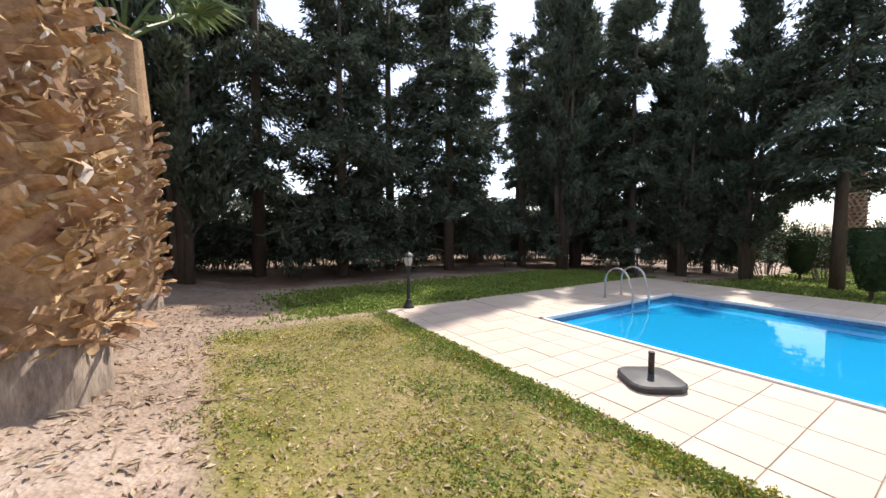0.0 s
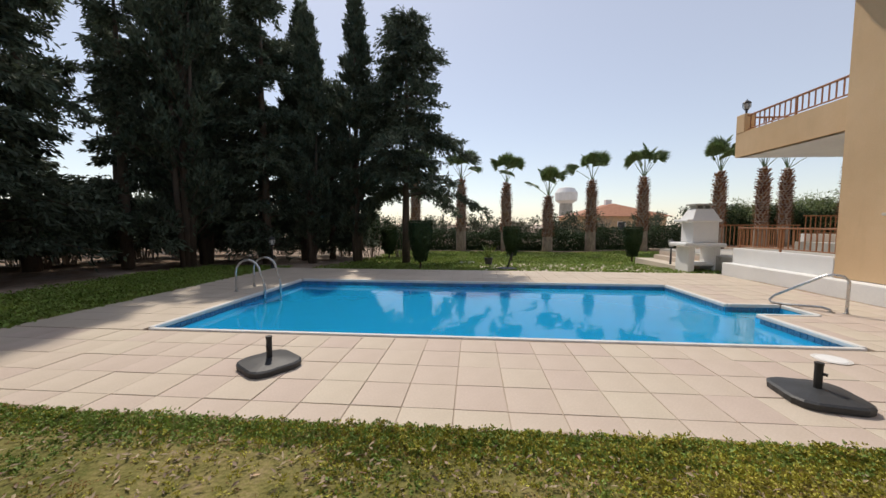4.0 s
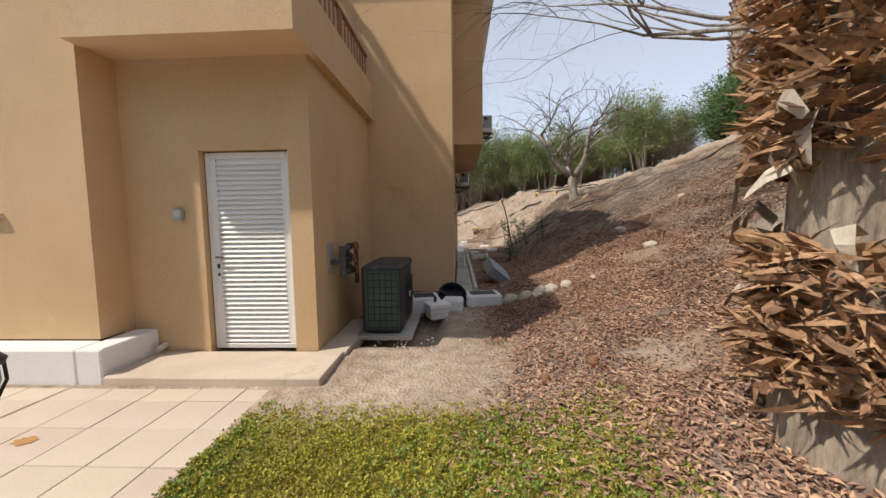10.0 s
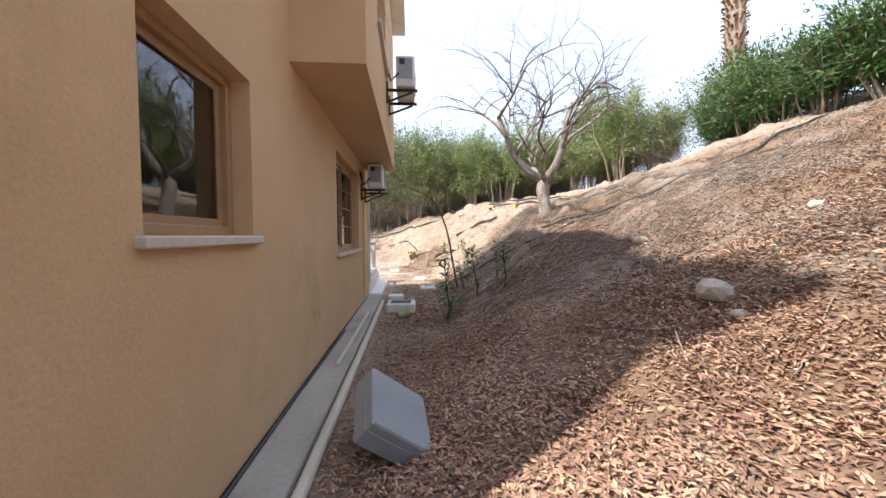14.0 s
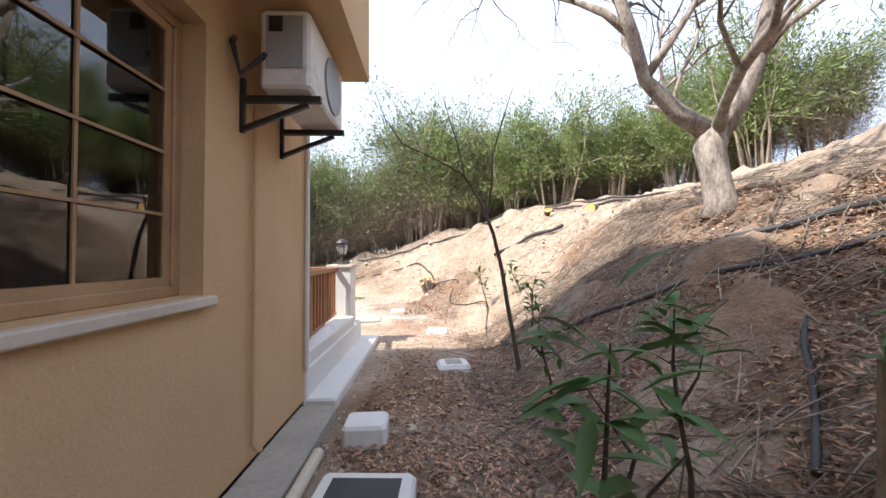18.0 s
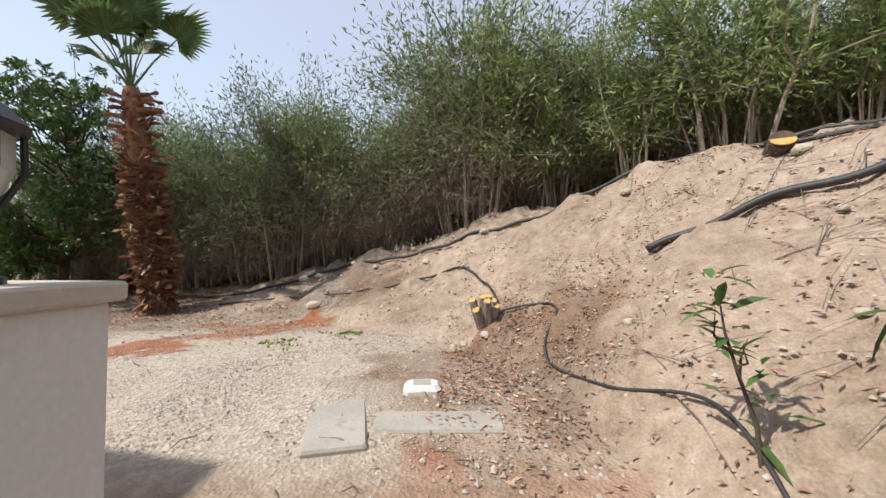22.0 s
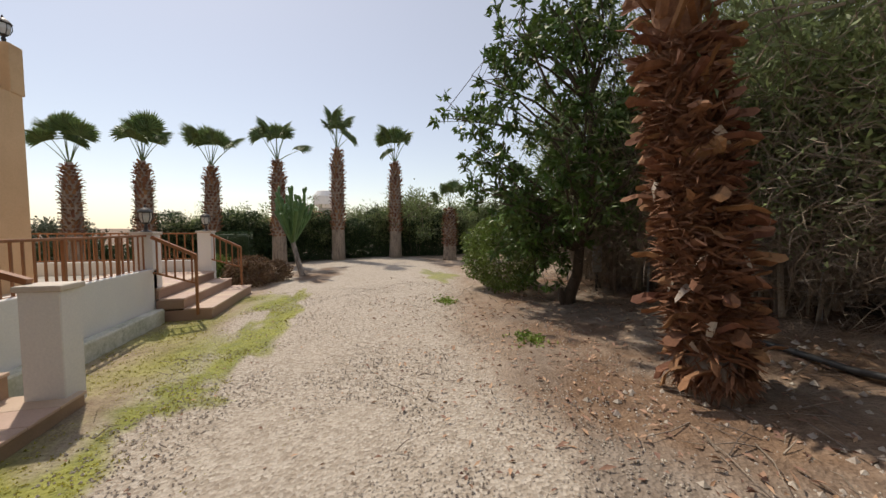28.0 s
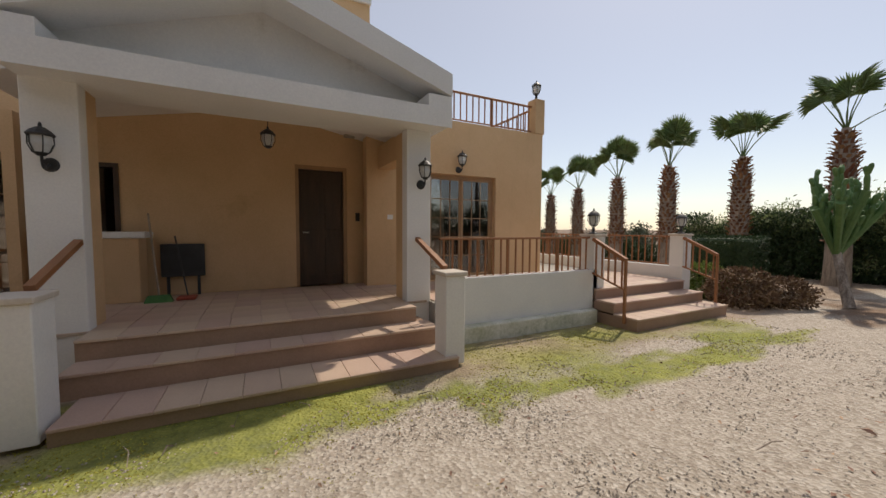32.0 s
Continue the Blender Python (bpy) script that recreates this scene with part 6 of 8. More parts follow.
def clipped_hedge(x, y, w, d, h, turn, label):
    r = np.random.default_rng(91)
    n = 9000
    at = r.uniform(-1, 1, (n, 3)) * np.array([w / 2, d / 2, h / 2])
    k = r.integers(0, 3, n)
    half = np.array([w / 2, d / 2, h / 2])
    sign = r.choice((-1.0, 1.0), n)
    at[np.arange(n), k] = (half[k] * sign * r.uniform(0.95, 1.02, n))
    aim = np.zeros((n, 3))
    aim[np.arange(n), k] = sign
    at[:, 2] += h / 2
    t = place_tree("clipped_hedge", [mesh_np("crown", *leaves(r, at, aim, 0.06, 0.028, 0.7), HEDGE)], (x, y, ground_at(x, y)), label, "hedge", "", turn)
    part("core", Shape().box(-w / 2 + 0.04, w / 2 - 0.04, -d / 2 + 0.04, d / 2 - 0.04, 0.05, h - 0.04, 0.06), HEDGE, t)


clipped_hedge(-14.3, 12.9, 1.3, 1.3, 1.5, 10, "dark clipped box hedge beside the terrace")


cactus()
ball_bush("low_shrub", -12.6, 13.9, 0.62, 0.7, surface("russet_leaf", (0.12, 0.07, 0.04), (0.30, 0.19, 0.11), 0.7, 2, 10, 0.0, islands=0.3), "low russet shrub beside the terrace steps", 3800, 0.08, 7)
ball_bush("low_shrub", -13.3, 14.35, 0.55, 0.6, bpy.data.materials["russet_leaf"], "low russet shrub beside the drive", 3200, 0.08, 17)
ball_bush("low_shrub", -13.1, 12.9, 0.55, 0.8, LIME, "low bright green shrub beside the terrace", 2600, 0.09, 8)


def bare_tree(x, y, limbs_of, seed, high, label):
    """Leafless pollarded tree on the bank: pale trunk, forking limbs, many thin shoots."""
    t = thing("bare_tree", (x, y, ground_at(x, y) - 0.1), label, "tree", "bare trees on the bank")
    r = random.Random(seed)
    limbs = Shape().tube([(0, 0, 0), (0.03, 0.0, 0.25 * high), (0.0, 0.02, 0.6 * high), (-0.03, 0.05, 0.95 * high), (0.03, 0.03, 1.22 * high)], [0.24, 0.17, 0.155, 0.17, 0.15], 14)
    shoots = Shape()

    def grow(p, d, length, w, level):
        pts, q = [Vector(p)], Vector(d).normalized()
        for _ in range(4):
            q = (q + Vector((r.uniform(-0.3, 0.3), r.uniform(-0.3, 0.3), r.uniform(-0.08, 0.16) if level < 2 else r.uniform(-0.32, 0.10)))).normalized()
            pts.append(pts[-1] + q * length / 4)
        (limbs if level < 2 else shoots).tube(pts, [w, w * 0.85, w * 0.7, w * 0.58, w * 0.45], 9 if level < 2 else 4, level < 2)
        if level < 4:
            for k in range((4, 4, 3, 2)[level]):
                i = r.randrange(2, 5)
                out = Vector((r.uniform(-1, 1), r.uniform(-1, 1), r.uniform(-0.15, 0.8)))
                grow(pts[i], q * 0.7 + out * 0.8, length * r.uniform(0.55, 0.9), w * 0.42, level + 1)

    for d, L, w in limbs_of:
        grow((0.03, 0.03, 1.12 * high), d, L, w, 0)
    limbs.v = [tuple(Vector(q) + noise.noise_vector(Vector(q) * 6.5) * 0.028 + noise.noise_vector(Vector(q) * 2.1) * 0.035) for q in limbs.v]
    part("trunk", limbs, BARK, t, "pale flaking bark", True)
    tagged(part("twig_spray", shoots, DARKBARK, t), kind="stuff")


bare_tree(6.68, 11.2, (((-0.8, -0.1, 0.85), 2.2, 0.12), ((0.32, 0.05, 1.0), 2.0, 0.13), ((-0.5, -0.75, 0.6), 1.9, 0.07), ((-0.2, 0.6, 0.9), 1.7, 0.07)), 8, 0.9, "leafless grey tree with forked limbs and thin twigs on the bank")
bare_tree(7.4, 0.6, (((-0.85, 0.62, 0.05), 3.4, 0.045), ((-0.45, 0.9, 0.15), 3.2, 0.045), ((0.3, 0.1, 1.0), 2.0, 0.10), ((-1.0, 0.2, 0.08), 3.2, 0.04), ((-0.9, -0.35, 0.15), 3.0, 0.045), ((-0.2, -0.6, 0.9), 2.0, 0.08)), 15, 1.5, "leafless tree spreading thin twigs over the leafy bank")


def sapling(x, y, h, lean, seed, leafy, label):
    r = np.random.default_rng(seed)
    t = thing("sapling", (x, y, ground_at(x, y) - 0.05), label, "sapling", "saplings on the path")
    s = Shape()
    p = [np.array([lean[0] * u ** 1.2 + 0.02 * math.sin(7 * u), lean[1] * u ** 1.2, h * u]) for u in (0, 0.25, 0.5, 0.75, 1.0)]
    w = 0.026 if not leafy else 0.014
    s.tube([tuple(q) for q in p], [w, w * 0.85, w * 0.7, w * 0.5, w * 0.2], 7)
    for k in range(4 if not leafy else 3):
        b = p[2] * (1 - k * 0.25) + p[3] * k * 0.25
        q = b + np.array([r.uniform(-0.45, 0.45), r.uniform(-0.3, 0.3), r.uniform(0.35, 0.8)]) * h * 0.35
        part("branch", Shape().tube([tuple(b), tuple((b + q) / 2 + r.normal(0, 0.03, 3)), tuple(q)], [w * 0.55, w * 0.4, w * 0.12], 5), DARKBARK, t)
    part("stem", s, DARKBARK, t)
    if leafy:
        lo = np.minimum(3, (4 * r.uniform(0, 1, leafy) ** 0.55).astype(int))
        u = r.uniform(0, 1, leafy)[:, None]
        P = np.array(p)
        at = P[lo] * (1 - u) + P[lo + 1] * u + r.normal(0, 0.05, (leafy, 3))
        at = at[at[:, 2] > 0.15 * h]
        d = r.normal(0, 1, at.shape) * np.array([1, 1, 0.3])
        v, f = blades(r, at, unit(d) + np.array([0, 0, 0.45]), 0.19, 0.052, 0.25)
        part("leaves", Raw(v, f), OLEANDER, t)


def bare_sapling():
    t = thing("sapling", (4.34, 11.4, ground_at(4.34, 11.4) - 0.05), "thin dark leafless sapling forking over the path", "sapling", "saplings on the path")
    part("stem", Shape().tube([(0, 0, 0), (-0.06, 0.02, 0.4), (-0.145, 0.0, 0.85), (-0.21, 0.03, 1.3), (-0.315, 0.0, 1.72), (-0.445, 0.02, 2.08), (-0.665, 0.0, 2.43)], [0.032, 0.028, 0.026, 0.025, 0.022, 0.019, 0.014], 8), DARKBARK, t)
    part("branch", Shape().tube([(-0.665, 0, 2.43), (-0.80, 0.03, 2.53), (-1.02, 0.05, 2.65), (-1.42, 0.0, 2.82), (-1.62, -0.05, 3.1), (-1.73, -0.1, 3.4)], [0.014, 0.012, 0.010, 0.008, 0.006, 0.003], 6), DARKBARK, t)
    part("branch", Shape().tube([(-0.665, 0, 2.43), (-0.75, 0.0, 2.83), (-0.84, -0.02, 3.1), (-0.93, 0.0, 3.42)], [0.012, 0.009, 0.007, 0.003], 6), DARKBARK, t)
    part("branch", Shape().tube([(-0.40, 0.01, 1.95), (-0.33, 0.0, 2.3), (-0.31, 0.05, 2.7), (-0.16, 0.08, 3.2), (-0.05, 0.05, 3.55)], [0.016, 0.013, 0.011, 0.008, 0.003], 6), DARKBARK, t)
    for a, b in (((-1.02, 0.05, 2.65), (-1.2, 0.2, 3.0)), ((-0.31, 0.05, 2.7), (-0.5, 0.2, 3.1)), ((-1.42, 0, 2.82), (-1.75, 0.1, 2.85)), ((-0.16, 0.08, 3.2), (0.1, 0.1, 3.4))):
        part("branch", Shape().tube([a, b], [0.005, 0.002], 4), DARKBARK, t)


bare_sapling()
sapling(4.35, 8.55, 0.95, (-0.1, -0.05), 12, 44, "young green oleander shoot on the bank foot")
sapling(4.75, 8.0, 0.8, (-0.05, -0.1), 13, 40, "young green oleander shoot on the bank foot")
sapling(4.35, 10.3, 0.8, (-0.15, -0.1), 2, 26, "young green oleander shoot on the path edge")
sapling(3.78, 8.15, 0.45, (0.05, -0.1), 3, 34, "low green oleander shoot beside the bank")
sapling(3.74, 7.95, 1.30, (-0.08, -0.08), 4, 62, "young green shoot at the foot of the bank")
sapling(4.41, 14.34, 0.95, (-0.15, 0.1), 5, 40, "young green shoot on the pale bank")
sapling(4.99, 13.92, 0.6, (-0.2, 0.1), 6, 30, "young green shoot on the pale bank")
sapling(4.7, 12.2, 0.8, (0.1, 0.1), 7, 40, "young leafy shoot among the litter")


# ---- doors, windows, rails, lanterns ----
def window(name, axis, plane, a0, a1, z0, z1, panes, grid, label, inward=0.16, curtain=False, sill=True):
    """A sliding window set back in its wall. axis 'x': wall along x whose outer face is y = plane, facing -y (inward +) or +y (inward -)."""
    t = new(name)
    t.empty_display_size = 0.1
    if axis == "x":
        t.matrix_basis = pose((a0 + a1) / 2, plane + inward, z0) if inward > 0 else pose((a0 + a1) / 2, plane + inward, z0, 0, 0, 180)
    else:
        t.matrix_basis = pose(plane - inward, (a0 + a1) / 2, z0, 0, 0, 90)
    tagged(t, label, "window", kind="structure")
    w, h = a1 - a0, z1 - z0
    b = 0.055
    s = Shape().box(-w / 2, w / 2, -0.04, 0.04, 0, b, 0.006).box(-w / 2, w / 2, -0.04, 0.04, h - b, h, 0.006).box(-w / 2, -w / 2 + b, -0.04, 0.04, b, h - b, 0.006).box(w / 2 - b, w / 2, -0.04, 0.04, b, h - b, 0.006)
    part("window_frame", s, WOODFRAME, t)
    pw = (w - 2 * b) / panes
    for k in range(panes):
        x0, x1 = -w / 2 + b + k * pw, -w / 2 + b + (k + 1) * pw
        y = -0.012 if k % 2 else 0.016
        q = 0.045
        s = Shape().box(x0, x1, y - 0.012, y + 0.012, b, b + q).box(x0, x1, y - 0.012, y + 0.012, h - b - q, h - b).box(x0, x0 + q, y - 0.012, y + 0.012, b + q, h - b - q).box(x1 - q, x1, y - 0.012, y + 0.012, b + q, h - b - q)
        sash = part("sash", s, WOODFRAME, t)
        g = part("pane", Shape().box(x0 + q, x1 - q, y - 0.003, y + 0.003, b + q, h - b - q), GLASS, sash)
        g.visible_shadow = False
        if grid:
            s = Shape()
            for i in range(1, grid[0]):
                x = x0 + q + (pw - 2 * q) * i / grid[0]
                s.box(x - 0.007, x + 0.007, y - 0.014, y - 0.005, b + q, h - b - q)
            for i in range(1, grid[1]):
                z = b + q + (h - 2 * b - 2 * q) * i / grid[1]
                s.box(x0 + q, x1 - q, y - 0.021, y - 0.0145, z - 0.007, z + 0.007)
            part("glazing_bar", s, WOODFRAME, sash)
    if sill:
        part("window_sill", Shape().box(-w / 2 - 0.05, w / 2 + 0.05, -abs(inward) - 0.05, 0.0, -0.055, -0.004, 0.008), SILL, t, "pale stone sill")
    if curtain:
        n = 60
        v = [(-w / 2 + 0.08 + (w * 0.9) * i / n, 0.28 + 0.03 * math.sin(i * 1.1), z) for z in (0.03, h - 0.03) for i in range(n + 1)]
        c = solid("curtain", Shape().add(v, [(i, i + 1, n + 2 + i, n + 1 + i) for i in range(n)]), CURTAIN, (0, 0, 0), "pale hanging curtain behind the window", "curtain")
        c.matrix_basis = t.matrix_basis
    return t


window("window_pool_ground", "x", 0.0, -3.85, -2.17, 1.56, 2.52, 2, (3, 3), "brown sliding window with glazing bars in an ochre wall")
window("window_pool_upper", "x", 0.0, -3.85, -2.17, 4.26, 5.45, 2, (3, 4), "brown sliding window with pale curtains", curtain=True)
window("window_hill_small", "y", 2.07, 3.25, 4.22, 1.63, 2.62, 1, None, "small brown window in a deep ochre reveal")
window("window_hill_large", "y", 2.07, 6.9, 8.97, 1.38, 2.82, 2, (2, 4), "large brown sliding window with glazing bars")
window("window_bay", "y", 2.72, 6.2, 7.6, 4.2, 5.4, 2, None, "brown window in the overhanging bay")
window("terrace_door", "x", 11.3, -7.9, -6.3, FLOOR + 0.01, 2.96, 2, (3, 5), "tall brown sliding glass door onto the terrace", inward=-0.16, sill=False)
window("terrace_door_pool", "x", 5.2, -8.2, -5.6, 0.6, 2.7, 2, None, "brown sliding glass door under the terrace slab", sill=False)
window("side_porch_door", "x", 10.9, -0.32, 0.14, FLOOR + 0.01, 2.85, 1, (2, 4), "brown glazed door from the side porch into the kitchen", inward=-0.16, sill=False)
window("balcony_door", "y", -1.28, 0.62, 2.1, 3.3, 5.4, 2, None, "brown glazed balcony door", sill=False)

# rooms behind the glass
s = Shape()
for x0, x1, y0, y1, z0, z1 in ((-4.4, 1.8, 4.4, 4.5, 0.3, 3.2), (-1.6, -1.5, 0.65, 4.4, 0.3, 3.2), (-4.4, 1.8, 3.2, 3.3, 3.3, 6.3), (-0.6, -0.5, 4.5, 8.9, 0.3, 3.2), (-9.0, -5.0, 8.3, 8.4, 0.6, 3.5)):
    s.box(x0, x1, y0, y1, z0, z1)
structure("inner_walls", s, DARKROOM, "plain inner walls of the rooms", "wall")
s = Shape().box(-4.42, 0.42, 0.64, 10.2, 0.40, 0.48).box(0.42, 1.82, 3.0, 10.2, 0.40, 0.48).box(-4.42, -1.54, 0.3, 8.7, 3.08, 3.2).box(-1.54, 1.82, 3.0, 8.7, 3.08, 3.2).box(-9.0, -4.7, 5.5, 11.0, 0.60, 0.68)
structure("inner_floors", s, DARKROOM, "plain inner floors of the rooms", "floor")


def louvred_door():
    t = new("door_louvred")
    t.matrix_basis = pose(-0.01, 0.375 + 0.10, 0.095)
    tagged(t, "white louvred metal door, closed, in a shallow recess", "door", kind="structure")
    w, h = 0.90, 2.06
    s = Shape().box(-w / 2, -w / 2 + 0.05, -0.03, 0.03, 0, h, 0.005).box(w / 2 - 0.05, w / 2, -0.03, 0.03, 0, h, 0.005).box(-w / 2 + 0.05, w / 2 - 0.05, -0.03, 0.03, h - 0.06, h, 0.005).box(-w / 2 + 0.05, w / 2 - 0.05, -0.03, 0.03, 0, 0.05, 0.005)
    part("door_frame", s, SHUTTER, t)
    s = Shape().box(-0.40, -0.345, -0.02, 0.022, 0.052, h - 0.062).box(0.345, 0.40, -0.02, 0.022, 0.052, h - 0.062).box(-0.345, 0.345, -0.004, 0.018, 0.052, h - 0.062)
    leaf = part("leaf", s, SHUTTER, t)
    slat = Shape().add([(-0.344, -0.022, -0.020), (0.344, -0.022, -0.020), (0.344, -0.028, -0.012), (-0.344, -0.028, -0.012), (-0.344, -0.004, 0.026), (0.344, -0.004, 0.026)], [(0, 1, 2, 3), (3, 2, 5, 4), (0, 4, 5, 1), (0, 3, 4), (1, 5, 2)]).mesh("slat", SHUTTER)
    for k in range(38):
        piece("slat", slat, leaf, pose(0, 0, 0.085 + k * 0.0505))
    hd = part("door_handle", Shape().tube([(-0.372, -0.02, 0.98), (-0.372, -0.065, 0.98), (-0.29, -0.065, 0.985)], 0.009, 8), BLACK, t, "black lever handle")
    part("keyplate", Shape().box(-0.385, -0.36, -0.028, -0.018, 0.86, 0.91, 0.003).box(-0.385, -0.36, -0.028, -0.018, 0.78, 0.81, 0.003), BLACK, t)


louvred_door()
t = thing("wall_switch_box", (-0.70, 0.371, 1.52), "small grey weatherproof switch box on the wall", "switch box")
part("case", Shape().box(-0.045, 0.045, -0.05, 0.0, -0.06, 0.06, 0.008), GREYBOX, t)
part("flap", Shape().box(-0.038, 0.038, -0.058, -0.05, -0.02, 0.05, 0.004), LAMPGLASS, t)
solid("wall_pipe_stub", Shape().tube([(0, 0, 0), (0, -0.12, -0.02)], 0.03, 10), CREAM, (-0.95, 0.37, 0.16), "short pale drain pipe stub at the wall foot", "pipe stub")
t = new("door_front")
t.matrix_basis = pose(-4.26, 10.9 - 0.15, FLOOR)
tagged(t, "closed dark brown front door in place of the open dim doorway", "door", kind="structure")
s = Shape().box(-0.46, -0.40, -0.05, 0.13, 0, 2.23, 0.004).box(0.40, 0.46, -0.05, 0.13, 0, 2.23, 0.004).box(-0.40, 0.40, -0.05, 0.13, 2.16, 2.23, 0.004)
part("door_frame", s, WOODFRAME, t)
DARKWOOD = surface("dark_door_wood", (0.035, 0.022, 0.015), (0.09, 0.055, 0.035), 0.4, 2, 40, 0.1, stretch=(3, 3, 0.5))
# Closed dark leaf stands in for the dim hall behind the open door.
leaf = part("leaf", Shape().box(-0.40, 0.40, 0.02, 0.06, 0.0, 2.16, 0.003), DARKWOOD, t, "dark panelled leaf")
for x in (-0.2, 0.2):
    for z0, z1 in ((0.2, 0.9), (1.05, 1.95)):
        part("panel", Shape().box(x - 0.14, x + 0.14, 0.06, 0.075, z0, z1, 0.01), DARKWOOD, leaf)
part("door_handle", Shape().tube([(0.33, 0.05, 1.0), (0.33, 0.11, 1.0), (0.23, 0.11, 1.0)], 0.011, 8), STEEL, leaf, "steel lever handle")


def railing(name, a, b, z0, z1, n, label, posts=(), group="brown railings", thick=1.0):
    """A brown rail from a to b (x, y): top bar, bottom bar, balusters, each a piece."""
    (ax, ay), (bx, by) = a, b
    t = thing(name, (ax, ay, z0), label, "railing", group, math.degrees(math.atan2(by - ay, bx - ax)))
    L, h = math.hypot(bx - ax, by - ay), z1 - z0
    part("top_rail", Shape().box(0, L, -0.028 * thick, 0.028 * thick, h - 0.035 * thick, h, 0.006), RAIL, t)
    part("bottom_rail", Shape().box(0, L, -0.016 * thick, 0.016 * thick, 0.06, 0.085, 0.004), RAIL, t)
    bar = Shape().box(-0.014 * thick, 0.014 * thick, -0.010 * thick, 0.010 * thick, 0.085, h - 0.035 * thick, 0.003).mesh("baluster", RAIL)
    for k in range(n):
        piece("baluster", bar, t, pose(L * (k + 0.5) / n, 0, 0))
    for u in posts:
        part("post", Shape().box(L * u - 0.022, L * u + 0.022, -0.02, 0.02, -0.02, h - 0.035 * thick, 0.004), RAIL, t)
    return t


railing("balcony_railing", (-1.28, 0.0), (0.50, 0.0), 3.62, 4.30, 13, "brown painted metal balcony railing", (0.45,))
railing("balcony_railing", (0.69, 0.14), (0.69, 2.74), 3.62, 4.10, 18, "brown painted metal railing along the balcony side", (0.5,))
railing("upper_terrace_railing", (-7.5, 0.27), (-4.67, 0.27), 3.80, 4.24, 19, "brown painted railing on the upper terrace", (0.5,))
railing("upper_terrace_railing", (-7.71, 0.46), (-7.71, 5.2), 3.80, 4.24, 30, "brown painted railing on the upper terrace side", (0.33, 0.66))
railing("wing_roof_railing", (-8.98, 11.17), (-5.6, 11.17), 4.06, 4.72, 22, "brown painted railing on the wing's roof terrace", (0.33, 0.66))
railing("wing_roof_railing", (-9.12, 5.4), (-9.12, 11.03), 4.06, 4.72, 34, "brown painted railing along the wing's roof edge", (0.33, 0.66))
railing("ground_terrace_railing", (-7.38, 0.11), (-4.72, 0.11), 0.72, 1.28, 20, "brown painted railing on the white terrace wall", (0.5,))
railing("ground_terrace_railing", (-11.53, 1.0), (-11.53, 5.1), 0.45, 1.35, 28, "brown painted railing at the terrace edge", (0.5,))
railing("terrace_front_railing", (-8.62, 13.26), (-5.54, 13.26), 1.02, 1.70, 21, "brown painted railing on the white terrace wall beside the porch", (0.25, 0.6))
railing("terrace_side_railing", (-11.53, 5.2), (-11.53, 13.0), 0.98, 1.70, 46, "brown painted railing along the terrace edge", (0.25, 0.5, 0.75))
railing("side_porch_railing", (1.93, 10.52), (1.74, 12.84), 0.62, 1.42, 14, "brown painted railing on the side porch", (0.28, 0.62), thick=1.5)
railing("side_porch_railing", (1.60, 13.02), (-0.9, 13.02), 0.62, 1.42, 16, "brown painted railing across the side porch", (0.3, 0.7), thick=1.5)


def pillar_lantern(x, y, z, k=1.0):
    t = thing("pillar_lantern", (x, y, z), "black pillar lantern with frosted panes on a white pillar", "lantern", "pillar lanterns")
    part("foot", Shape().lathe([(0.075 * k, 0), (0.075 * k, 0.015), (0.04 * k, 0.03), (0.022 * k, 0.05), (0.03 * k, 0.09), (0.018 * k, 0.13)], 12), BLACK, t)
    a, b = Shape(), Shape()
    lantern_head(a, b, 0.12 * k, k)
    head = part("lantern", a, BLACK, t)
    part("pane", b, LAMPGLASS, head, "frosted glass panes")


def white_pillar(x0, x1, y0, y1, z0, z1, lamp=True, label="white painted masonry pillar with a flat cap"):
    cx, cy = (x0 + x1) / 2, (y0 + y1) / 2
    t = thing("pillar", (cx, cy, z0), label, "pillar", "white pillars")
    w, d, h = x1 - x0, y1 - y0, z1 - z0
    part("shaft", Shape().box(-w / 2, w / 2, -d / 2, d / 2, 0, h - 0.05, 0.008), WHITE, t)
    part("cap", Shape().box(-w / 2 - 0.025, w / 2 + 0.025, -d / 2 - 0.025, d / 2 + 0.025, h - 0.05, h, 0.008), SILL, t)
    if lamp:
        pillar_lantern(cx, cy, z1, 1.1)


white_pillar(1.62, 1.98, 12.86, 13.22, -0.1, 1.46)
white_pillar(-8.93, -8.63, 13.06, 13.36, 0.2, 1.75)
white_pillar(-11.70, -11.40, 13.06, 13.36, 0.2, 1.75)
white_pillar(-11.68, -11.40, 7.2, 7.5, 0.3, 1.72)
white_pillar(-5.42, -5.16, 13.92, 14.22, 0.2, 1.32, False, "short white pillar with a stone cap beside the porch steps")
white_pillar(-1.72, -1.44, 13.92, 14.26, 0.2, 1.32, False, "short white pillar with a stone cap beside the porch steps")
pillar_lantern(-7.64, 0.30, 4.28, 0.95)
pillar_lantern(-9.12, 11.17, 4.86, 1.1)


